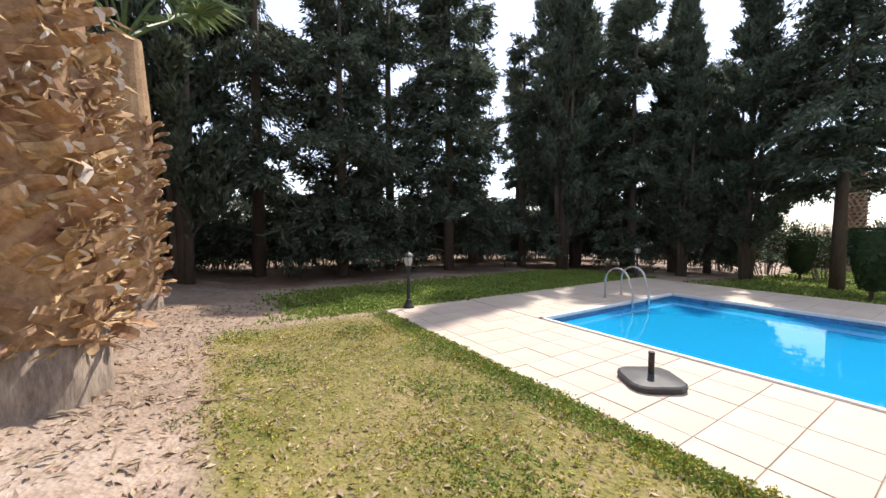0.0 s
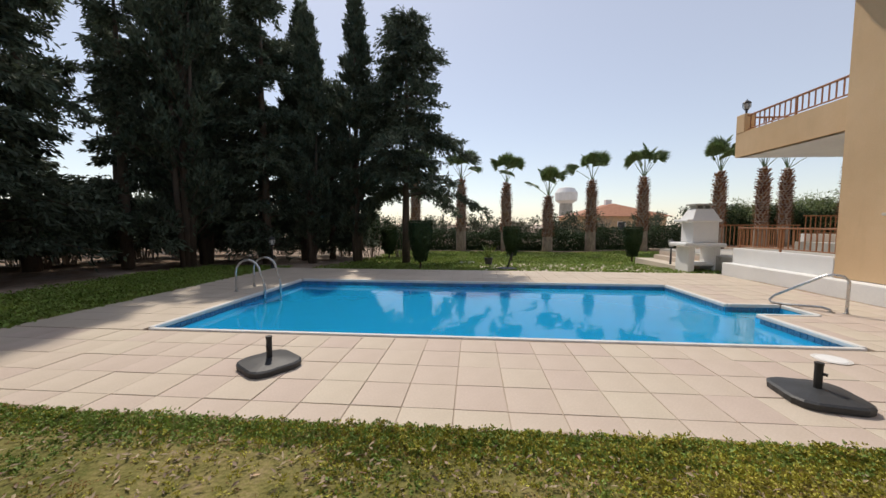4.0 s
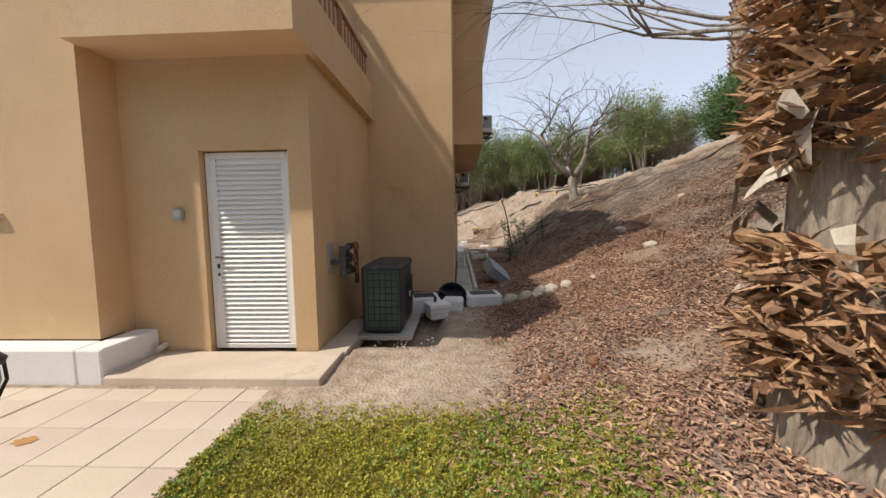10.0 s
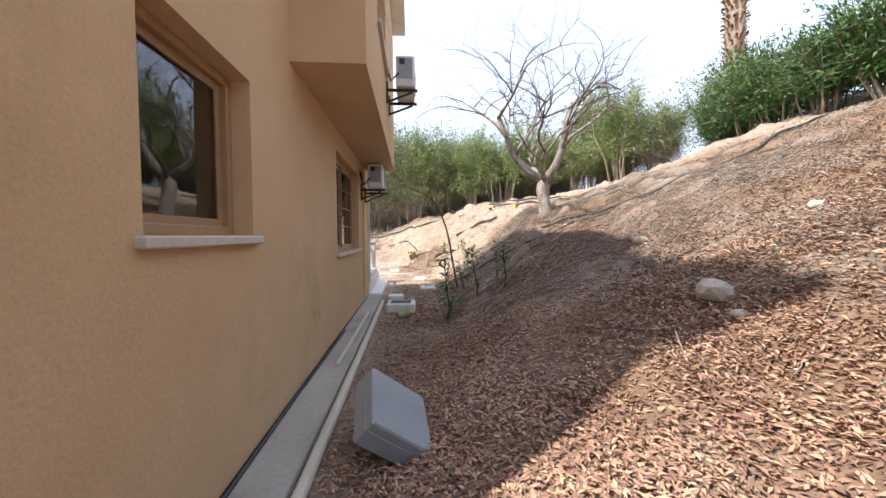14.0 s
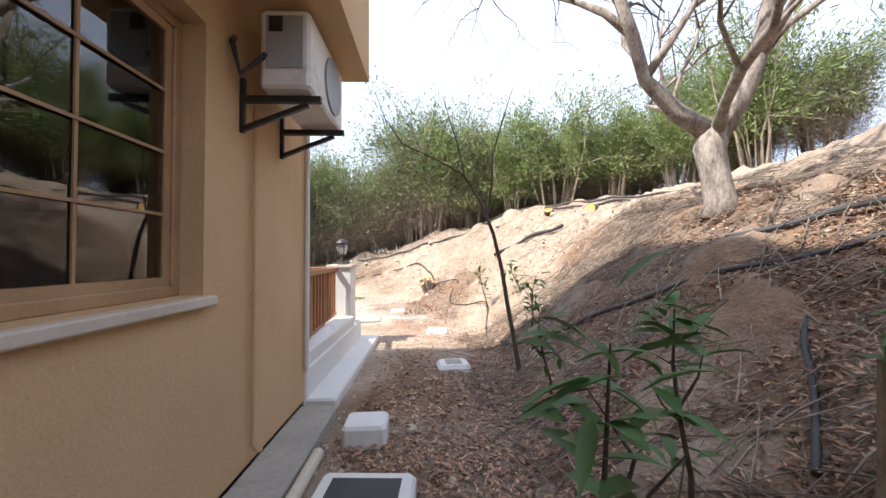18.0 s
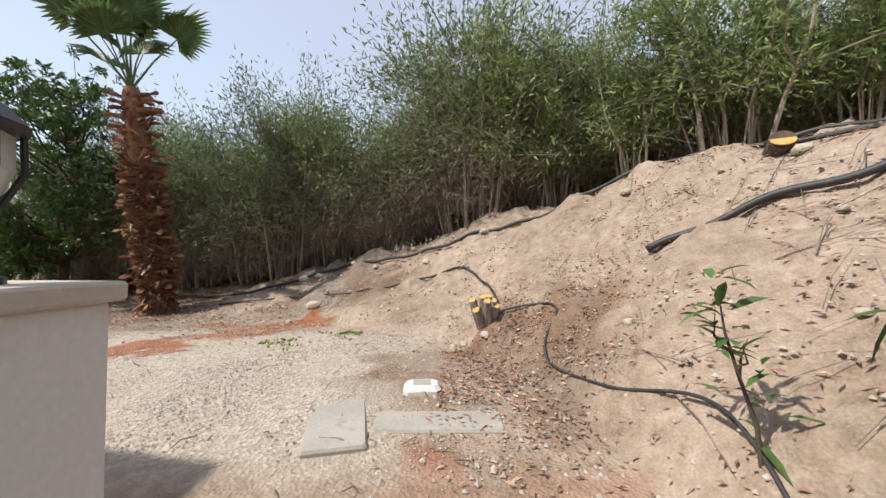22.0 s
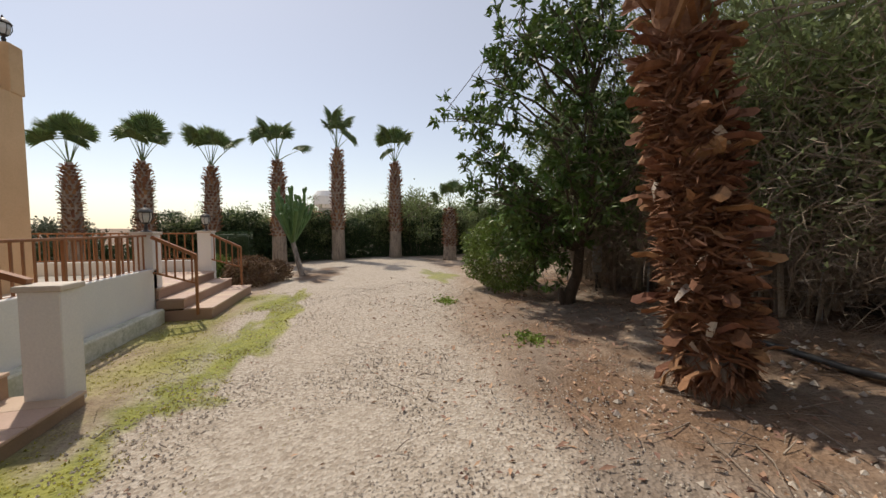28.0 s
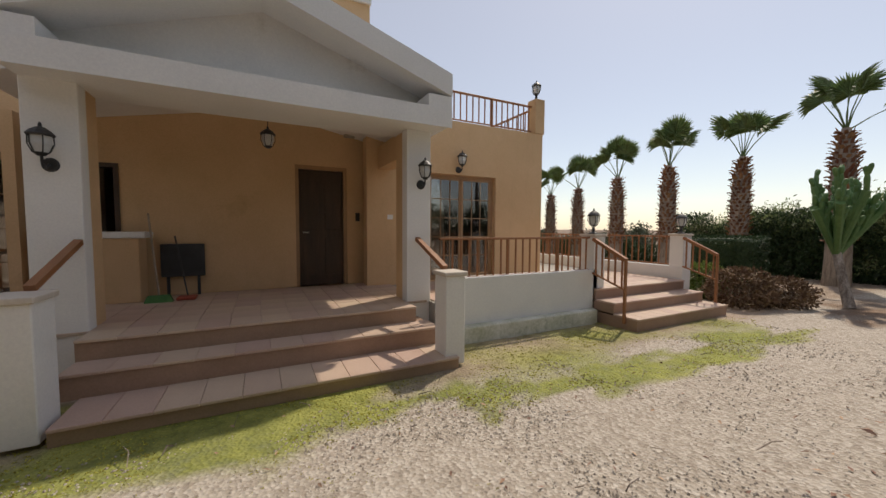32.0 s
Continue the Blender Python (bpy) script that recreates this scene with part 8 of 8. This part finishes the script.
for x, y, s_ in ((5.56, 4.48, 0.16), (5.25, 2.69, 0.15), (4.08, 1.97, 0.07), (2.95, 2.28, 0.19), (3.16, 2.16, 0.17), (3.32, 2.08, 0.15), (3.50, 2.03, 0.17), (3.70, 1.98, 0.14), (3.40, 2.30, 0.13), (2.52, 2.95, 0.11), (5.4, 4.1, 0.06), (4.22, 11.49, 0.09), (4.38, 13.73, 0.07), (7.27, 13.28, 0.08), (-0.13, 19.40, 0.21), (-1.03, 20.94, 0.20), (-2.3, 21.34, 0.17), (-1.73, 21.03, 0.15), (0.28, 20.72, 0.14), (3.30, 19.55, 0.17), (4.45, 15.89, 0.09), (2.88, 17.30, 0.11), (3.15, 17.20, 0.12), (2.72, 17.32, 0.09), (-1.2, 20.6, 0.13), (-0.6, 20.8, 0.16), (-2.1, 20.4, 0.12), (0.9, 20.3, 0.12), (1.7, 20.6, 0.10), (-0.4, 18.9, 0.11), (4.1, 13.9, 0.05), (5.2, 14.6, 0.07), (5.6, 13.9, 0.08), (4.9, 13.2, 0.07), (5.9, 15.4, 0.08), (6.5, 16.4, 0.15), (5.3, 17.9, 0.14), (2.1, 19.6, 0.13), (6.4, 9.2, 0.10), (3.1, 10.1, 0.09), (6.2, 6.4, 0.14), (7.1, 5.0, 0.12), (3.4, 9.4, 0.07), (4.9, -0.6, 0.10)):
    rock(x, y, s_ * (0.72 if y < 3 else 0.62 if y > 4.6 else 1.0))
r = np.random.default_rng(31)
s = Shape()
base = [(1, 0, 0), (0, 1, 0), (-1, 0, 0), (0, -1, 0), (0, 0, 0.8), (0, 0, -0.4)]
faces = [(0, 1, 4), (1, 2, 4), (2, 3, 4), (3, 0, 4), (1, 0, 5), (2, 1, 5), (3, 2, 5), (0, 3, 5)]
spots = [(r.uniform(-11, 3.4), r.uniform(14.6, 19.8), 0.005, 0.017) for _ in range(15000)] + [(r.uniform(-6, 3.0), r.uniform(14.8, 18.6), 0.004, 0.012) for _ in range(16000)] + [(r.uniform(2.2, 6.5), r.uniform(9.5, 19.5), 0.006, 0.034) for _ in range(2200)] + [(r.uniform(1.2, 3.6), r.uniform(-0.6, 2.0), 0.006, 0.02) for _ in range(500)] + [(r.uniform(-4, 3.5), r.uniform(18.6, 21.6), 0.01, 0.05) for _ in range(700)]
hx = np.array([p[:2] for p in spots])
hz = height(hx[:, 0], hx[:, 1])
for (x, y, lo, hi), z in zip(spots, hz):
    k = r.uniform(lo, hi)
    a = r.uniform(0, 6.28)
    c, d = math.cos(a) * k, math.sin(a) * k
    s.add([(x + p[0] * c - p[1] * d * 0.8, y + p[0] * d + p[1] * c * 0.8, z + p[2] * k) for p in base], faces)
stuff("gravel", s, GRAVEL, "loose pale gravel and small stones over the drive and bank", "gravel")


def pipe_run(pts, w, label, name="irrigation_pipe"):
    """A pipe that lies on the ground through the given points."""
    P = [Vector((x, y, 0)) for x, y in pts]
    fine = []
    for i in range(len(P) - 1):
        a, b, c, d = P[max(i - 1, 0)], P[i], P[i + 1], P[min(i + 2, len(P) - 1)]
        for k in range(8):
            u = k / 8
            q = 0.5 * (2 * b + (c - a) * u + (2 * a - 5 * b + 4 * c - d) * u * u + (3 * b - a - 3 * c + d) * u ** 3)
            fine.append(q)
    fine.append(P[-1])
    x0, y0 = pts[0]
    z0 = gz(x0, y0)
    s = Shape().tube([(q.x - x0, q.y - y0, gz(q.x, q.y) + w + 0.015 - z0) for q in fine], w, 8)
    return solid(name, s, HOSE, (x0, y0, z0), label, "pipe", "irrigation pipes", True)


pipe_run([(12.4, 8.6), (10.6, 8.4), (9.0, 8.2), (7.8, 8.3), (6.9, 8.9), (6.5, 9.8), (6.1, 10.4)], 0.03, "black irrigation pipe running down the leafy bank")
pipe_run([(7.0, 8.2), (6.2, 9.4), (5.58, 10.49), (5.23, 10.91), (4.72, 11.65), (4.45, 12.1), (4.35, 12.6)], 0.022, "black irrigation hose hanging over the bank")
pipe_run([(-5.5, 21.2), (-3.0, 20.8), (-0.5, 20.9), (1.6, 20.2), (3.4, 19.5), (4.8, 18.9), (6.2, 18.0), (7.6, 16.6), (9.2, 15.4)], 0.032, "black irrigation pipe along the top of the bank")
pipe_run([(-2.6, 20.1), (-0.8, 19.9), (1.4, 19.4), (2.8, 18.9), (3.2, 18.3), (3.35, 17.6)], 0.018, "thin black hose across the bank")
pipe_run([(3.4, 17.38), (3.75, 17.2), (4.0, 16.86), (3.76, 16.38), (4.06, 15.45), (4.44, 14.72), (4.3, 13.8), (4.2, 13.0)], 0.014, "thin black hose snaking down past a stump")
pipe_run([(4.97, 16.61), (5.5, 16.25), (5.9, 15.95), (6.4, 15.45)], 0.04, "short length of black pipe lying on the bank")
pipe_run([(6.6, 17.0), (7.6, 15.6), (8.2, 14.2), (8.0, 12.6)], 0.03, "black pipe along the upper bank")

pipe_run([(5.47, 9.1), (5.29, 8.94), (5.11, 8.74), (4.89, 8.53), (4.72, 8.38)], 0.017, "grey garden hose hanging down the bank foot", "garden_hose")
solid("wooden_stake", Shape().tube([(0, 0, -0.1), (0.02, 0.0, 0.62)], [0.02, 0.018], 7), TWIG, (4.62, 8.1, gz(4.62, 8.1)), "thin wooden stake stuck in the bank foot", "stake")
t = thing("tree_stump", (3.17, 17.4, gz(3.17, 17.4)), "cut stump with bright orange sawn stems", "stump")
rr = random.Random(3)
for k in range(9):
    a, q = rr.uniform(0, 6.28), rr.uniform(0.0, 0.15)
    x, y, h = q * math.cos(a), q * math.sin(a), rr.uniform(0.18, 0.38)
    tip = (x * 1.35 - 0.04, y * 1.35 - 0.08, h)
    stem = part("stem", Shape().tube([(x * 0.5, y * 0.5, -0.08), tip], [0.07, 0.055], 9), BARK, t)
    part("cut_face", Shape().tube([tip, (tip[0] * 1.01 - 0.003, tip[1] * 1.01 - 0.004, h + 0.006)], 0.052, 9), CUTWOOD, stem, "orange sawn face")
for x, y, a, L, label in ((6.45, 16.6, 70, 0.32, "short cut log standing on the bank with an orange face"), (7.12, 15.40, 10, 0.4, "cut log lying on the bank with an orange face")):
    t = thing("cut_log", (x, y, gz(x, y) + 0.06), label, "log", "cut logs")
    d = Vector((-0.35, -0.7, 0.75)) if a > 45 else Vector((-0.75, -0.55, 0.12))
    d.normalize()
    part("log", Shape().tube([(-d.x * L, -d.y * L, -0.02), tuple(d * 0.12)], [0.13, 0.12], 12), DARKBARK, t)
    part("cut_face", Shape().tube([tuple(d * 0.12), tuple(d * 0.13)], 0.115, 12), CUTWOOD, t, "orange sawn face")

# leaf litter
r = np.random.default_rng(77)


def scatter(n, box_, mask_fn, power=1.0):
    x, y = r.uniform(box_[0], box_[1], n), r.uniform(box_[2], box_[3], n)
    keep = r.uniform(0, 1, n) < mask_fn(x, y) ** power
    return x[keep], y[keep]


def litter(name, x, y, size, mat, label):
    n = len(x)
    z = height(x, y) + r.uniform(0.004, 0.03, n)
    at = np.stack([x, y, z], 1)
    a = r.uniform(0, 6.283, n)
    d = np.stack([np.cos(a), np.sin(a), r.normal(0, 0.25, n)], 1)
    side = unit(np.cross(d, np.array([0, 0, 1.0])) + r.normal(0, 0.2, (n, 3)))
    up = np.cross(side, d)
    L, W = (size * r.uniform(0.6, 1.5, n))[:, None], (size * 0.36 * r.uniform(0.7, 1.3, n))[:, None]
    curl = (size * r.uniform(0.02, 0.3, n))[:, None]
    v = np.stack([at, at + d * L * 0.5 + side * W * 0.5 + up * curl, at + d * L, at + d * L * 0.5 - side * W * 0.5 + up * curl * 0.4, at + d * L * 0.5 - up * 0.0], 1).reshape(-1, 3)
    k = np.arange(n)[:, None] * 5
    f = np.concatenate([k + np.array([[0, 1, 4]]), k + np.array([[1, 2, 4]]), k + np.array([[2, 3, 4]]), k + np.array([[3, 0, 4]])])
    stuff(name, Raw(v, f), mat, label, "leaf litter")


x, y = scatter(330000, (2.0, 9.5, -4.0, 10.0), lambda a, b: litter_shade_mask(a, b) * (1 - 0.6 * smooth01((a - 5.6 + 0.5 * np.sin(b * 1.3)) / 2.2)) * (1 - 0.6 * bare_mask(a, b)) * (1 - 0.6 * smooth01((b - 4.8) / 2.0)))
litter("dry_leaves", x, y, 0.044, DRYLEAF, "thick carpet of curled dry brown leaves on the bank")
x, y = scatter(120000, (4.6, 12.0, -3.0, 10.5), lambda a, b: smooth01((a - 5.0 + 0.5 * np.sin(b * 1.3)) / 2.0) * smooth01((12.2 - a) / 1.5) * 0.8)
litter("bleached_leaves", x, y, 0.04, GREYLEAF, "bleached grey leaf scraps and chips on the upper bank")
x, y = scatter(30000, (2.6, 7.6, 8.0, 18.2), lambda a, b: 0.15 + 0.85 * litter_shade_mask(a, b))
litter("dry_leaves", x, y, 0.058, DRYLEAF, "scattered dry leaves on the pale bank")
x, y = scatter(4200, (0.6, 5.5, -14, -5), lambda a, b: 0.12 + 0.5 * (1 - lawn_mask(a, b)))
litter("dry_leaves", x, y, 0.04, DRYLEAF, "scattered dry leaves on the lawn and bare earth")
x, y = scatter(7000, (-12, 3, 17, 23.5), lambda a, b: 0.12 + 0.8 * litter_shade_mask(a, b))
litter("dry_leaves", x, y, 0.075, DRYLEAF, "scattered dry leaves beside the drive")
x, y = scatter(1500, (-9, 3.2, 14.6, 19.2), lambda a, b: 0.25 + 0.7 * smooth01((b - 16.2) / 2))
litter("dry_leaves", x, y, 0.05, DRYLEAF, "few small dry leaves on the gravel drive")
BROWNSTRAW = surface("dry_straw", (0.20, 0.14, 0.085), (0.46, 0.36, 0.24), 0.85, 3, 20, 0.0, islands=0.3)
x, y = scatter(3500, (2.2, 5.5, -14.5, -7.5), lambda a, b: 1 - lawn_mask(a, b) * 0.9)
litter("straw", x, y, 0.07, BROWNSTRAW, "dry straw and palm fibre on bare earth")

# twigs
s = Shape()
rr = random.Random(6)
zones = [((3.8, 9.0), (6.0, 13.5), 3600, 0.10, 0.7), ((3.0, 9.0), (0.0, 7.0), 160, 0.1, 0.5), ((2.6, 5.2), (-13.5, -8.0), 70, 0.06, 0.3), ((-3.5, 6), (18.8, 21.3), 220, 0.1, 0.6), ((4.2, 9), (13.5, 19), 260, 0.1, 0.7), ((-9, -2), (18.8, 21.5), 160, 0.08, 0.4), ((5.2, 7.2), (11.6, 13.4), 800, 0.15, 0.6), ((-9, 3), (14.4, 18.8), 110, 0.05, 0.22)]
for (xa, xb), (ya, yb), n, lo, hi in zones:
    for _ in range(n):
        x, y, a, L = rr.uniform(xa, xb), rr.uniform(ya, yb), rr.uniform(0, 6.28), rr.uniform(lo, hi)
        x2, y2 = x + L * math.cos(a), y + L * math.sin(a)
        w = rr.uniform(0.002, 0.0065)
        za, zb = gz(x, y) + 0.015, gz(x2, y2) + rr.uniform(0.01, 0.10)
        s.tube([(x, y, za), ((x + x2) / 2 + rr.uniform(-0.04, 0.04), (y + y2) / 2, (za + zb) / 2 + rr.uniform(0.0, 0.04)), (x2, y2, zb)], [w, w * 0.9, w * 0.5], 4, False)
BRUSH = surface("dead_brushwood", (0.11, 0.085, 0.065), (0.40, 0.33, 0.27), 0.9, 5, 40, 0.2, islands=0.45)
stuff("twigs", s, BRUSH, "dry twigs and sticks strewn over the earth", "twigs")

# clover lawn
def tufts(name, x, y, size, mat, label, blades=5, tall=0.5, lift=0.0):
    n = len(x)
    mound = np.sin(41 * x + 2.6 * np.sin(23 * y)) * np.sin(37 * y + 2.2 * np.sin(29 * x)) + 0.8 * np.sin(17 * x + 1.9 * np.sin(11 * y)) * np.sin(15 * y + 2.1 * np.sin(13 * x))
    z = height(x, y) + lift * np.clip(mound, 0, 2)
    at = np.repeat(np.stack([x, y, z - 0.004], 1), blades, 0) + r.normal(0, size * 0.45, (n * blades, 3)) * np.array([1, 1, 0.0])
    at[:, 2] += np.repeat(r.uniform(0, size * tall, n), blades) * r.uniform(0.2, 1.0, n * blades)
    aim = r.normal(0, 1, (n * blades, 3)) * np.array([1, 1, 0.3]) + np.array([0, 0, 0.55])
    v, f = leaves(r, at, unit(aim), size, size * 0.62, 0.3)
    stuff(name, Raw(v, f), mat, label, "grass")


def lawn_near(a, b):
    clumpy = 0.55 + 0.45 * np.sin(a * 2.9 + 1.3 * np.sin(b * 2.1)) * np.sin(b * 2.3 + 1.1 * np.sin(a * 1.7))
    edge = smooth01((1.0 - a) / 0.5)
    green = np.clip(smooth01((b + 7.5) / 2.5) + edge, 0, 1)
    return lawn_mask(a, b) * np.clip(clumpy * (0.36 + 0.40 * green) + 0.35 * edge + 0.45 * green, 0, 1)


GRASS2 = surface("deep_green_grass", (0.12, 0.20, 0.03), (0.30, 0.39, 0.08), 0.65, 0.7, 10, 0.0, islands=0.3, through_light=0.2)
RUSSET = surface("russet_clover_heads", (0.26, 0.15, 0.05), (0.50, 0.33, 0.13), 0.75, 0.7, 10, 0.0, islands=0.3, through_light=0.15)
x, y = scatter(210000, (0.55, 3.7, -13.5, -0.4), lambda a, b: lawn_near(a, b) * (0.22 + 0.78 * smooth01((b + 8.6 + 0.8 * np.sin(a * 2.1)) / 2.4)) * np.maximum(smooth01((b + 6.4) / 1.0), 0.35 + 0.65 * smooth01((0.45 + np.sin(a * 5.3 + 2.0 * np.sin(b * 3.1)) * np.sin(b * 4.7 + 1.7 * np.sin(a * 2.7))) / 0.6)))
tufts("clover", x, y, 0.021, GRASS, "yellow-green clover and grass covering the lawn", 5, 0.9, 0.028)
x, y = scatter(80000, (0.56, 3.7, -12.5, -0.4), lambda a, b: lawn_near(a, b) * (0.25 + 0.5 * np.sin(a * 4.3 + 2.2 * np.sin(b * 1.9)) ** 2))
tufts("clover_heads", x, y, 0.014, RUSSET, "russet dry clover heads between the green", 4, 1.6, 0.028)
x, y = scatter(26000, (0.55, 1.1, -13, -0.35), lambda a, b: lawn_mask(a, b) * smooth01((1.0 - a) / 0.45))
tufts("grass_edge", x, y, 0.024, GRASS2, "greener grass along the paving edge", 4, 1.2, 0.02)
x, y = scatter(9000, (1.7, 3.3, -3.6, -0.6), lambda a, b: lawn_mask(a, b) * smooth01((a - 1.7) / 0.7) * 0.8)
tufts("grass_patch", x, y, 0.026, GRASS2, "fresh green weeds at the lawn end", 4, 1.2, 0.032)
x, y = scatter(26000, (0.7, 3.6, -13.0, -0.5), lambda a, b: lawn_mask(a, b) * smooth01((-0.15 + np.sin(a * 3.7 + 1.9 * np.sin(b * 1.3)) * np.sin(b * 2.9 + a)) / 0.6) * 0.7)
tufts("grass_patch", x, y, 0.024, GRASS2, "darker green weeds in the lawn", 4, 1.1, 0.032)
x, y = scatter(9000, (0.8, 3.6, -13.0, -3.0), lambda a, b: lawn_mask(a, b) * 0.6)
litter("dry_grass", x, y, 0.045, BROWNSTRAW, "dead straw lying in the lawn")
x, y = scatter(14000, (-9, 2.5, -16, -12.9), lambda a, b: lawn_mask(a, b))
tufts("lawn_far", x, y, 0.06, GRASS2, "green grass beyond the paving", 4, 0.6)
x, y = scatter(16000, (-19.5, -7.5, -12, 4), lambda a, b: lawn_mask(a, b))
tufts("lawn_hedge", x, y, 0.075, GRASS2, "green lawn before the hedge", 4, 0.5)
x, y = scatter(26000, (-12, 0.5, 13.3, 17.8), lambda a, b: moss_mask(a, b) * 0.8)
tufts("moss", x, y, 0.016, GRASS, "low moss and grass at the edge of the gravel", 5, 0.3)
for cx, cy, n in ((1.0, 18.0, 36), (0.2, 17.4, 24), (-5.6, 19.0, 90), (-8.3, 18.6, 90)):
    x, y = r.normal(cx, 0.16, n), r.normal(cy, 0.10, n)
    tufts("weed_patch", x, y, 0.05, GRASS2, "small green weeds in the gravel", 4, 0.6)

# fallen things near the drive and lawn
solid("fallen_leaf", Shape().add([(0, 0, 0.01), (0.14, 0.08, 0.03), (0.30, 0.0, 0.012), (0.14, -0.06, 0.045)], [(0, 1, 2, 3)]), DRYLEAF, (3.05, -1.9, gz(3.05, -1.9) + 0.02), "large orange dry leaf on the litter", "leaf")
for x, y in ((2.85, -0.35), (3.25, -0.30)):
    solid("pine_cone", Shape().lathe([(0.01, 0), (0.04, 0.015), (0.045, 0.04), (0.03, 0.07), (0.008, 0.085)], 10), BOOT_DARK, (x, y, gz(x, y)), "small brown cone on pale earth", "cone", "cones")

# potted plant on the patio
t = thing("potted_plant", (-10.4, -6.38, -0.16), "spiky green plant in a small dark pot", "potted plant")
part("pot", Shape().lathe([(0.11, 0), (0.15, 0.24), (0.165, 0.24), (0.165, 0.27), (0.14, 0.27), (0.12, 0.22)], 16), PLASTIC, t)
rn = np.random.default_rng(4)
an = rn.uniform(0, 6.28, 40)
v, f = leaves(rn, np.tile(np.array([0, 0, 0.24]), (40, 1)), np.stack([np.cos(an) * 0.5, np.sin(an) * 0.5, np.full(40, 1.0)], 1), 0.5, 0.035, 0.2)
part("leaves", Raw(v, f), LIME, t)
solid("patio_slab", Shape().box(-0.5, 0.5, -0.3, 0.3, 0, 0.07, 0.012), CONCRETE, (-11.2, -7.2, -0.24), "pale concrete slab on the lawn", "slab")

# distance: villa with a tiled roof, water tower, fence
def villa(x, y, w, d, h, turn, label):
    t = thing("villa", (x, y, -0.3), label, "house", "far houses", turn)
    part("wall", Shape().box(-w / 2, w / 2, -d / 2, d / 2, 0, h), RENDER, t)
    o = 0.6
    part("roof", Shape().add([(-w / 2 - o, -d / 2 - o, h), (w / 2 + o, -d / 2 - o, h), (w / 2 + o, d / 2 + o, h), (-w / 2 - o, d / 2 + o, h), (-w * 0.2, 0, h + 1.8), (w * 0.2, 0, h + 1.8)], [(0, 1, 5, 4), (1, 2, 5), (2, 3, 4, 5), (3, 0, 4), (3, 2, 1, 0)]), ROOFTILE, t)
    for k in (-0.3, 0.0, 0.3):
        wn_ = part("window", Shape().box(w / 2 - 0.02, w / 2 + 0.03, d * k - 0.5, d * k + 0.5, h * 0.35, h * 0.75), WHITE, t)
        part("pane", Shape().box(w / 2 + 0.03, w / 2 + 0.04, d * k - 0.42, d * k + 0.42, h * 0.38, h * 0.72), PLASTIC, wn_)
    part("chimney", Shape().box(-0.4, 0.4, -0.4, 0.4, h + 0.8, h + 2.4), WHITE, t)


villa(-50, 12.0, 10, 11, 2.7, 0, "far ochre villa with a red tiled roof")
villa(-60, 55, 9, 10, 3.2, 20, "far pale villa with a red tiled roof")
t = thing("water_tower", (-75, 12.5, -0.3), "far pale water tower on a shaft", "water tower")
part("shaft", Shape().lathe([(1.6, 0), (1.3, 6.0)], 16), CONCRETE, t)
part("tank", Shape().lathe([(1.3, 6.0), (2.2, 6.6), (2.3, 8.2), (1.6, 9.2), (0.3, 9.5)], 20), WHITE, t)
t = thing("wire_fence", (-9.0, 22.2, 0.0), "thin wire fence with steel posts along the boundary", "fence")
for k in range(9):
    x = -0.5 - 2.6 * (k - 5)
    zz = gz(-9.0 + x, 22.2)
    part("post", Shape().tube([(x, 0, zz - 0.1), (x, 0, zz + 1.25)], 0.02, 6), GREYBOX, t)
pts = [(-0.5 - 2.6 * (k - 5), 0, gz(-9.5 - 2.6 * (k - 5), 22.2)) for k in range(9)]
for h in (0.3, 0.7, 1.15):
    part("wire", Shape().tube([(p[0], p[1], p[2] + h) for p in pts], 0.004, 4, False), GREYBOX, t)
solid("utility_pole", Shape().tube([(0, 0, -0.5), (0.05, 0, 7.5)], [0.13, 0.09], 9), DARKBARK, (-17.5, 27.0, gz(-17.5, 27)), "dark wooden utility pole behind the drive", "pole")
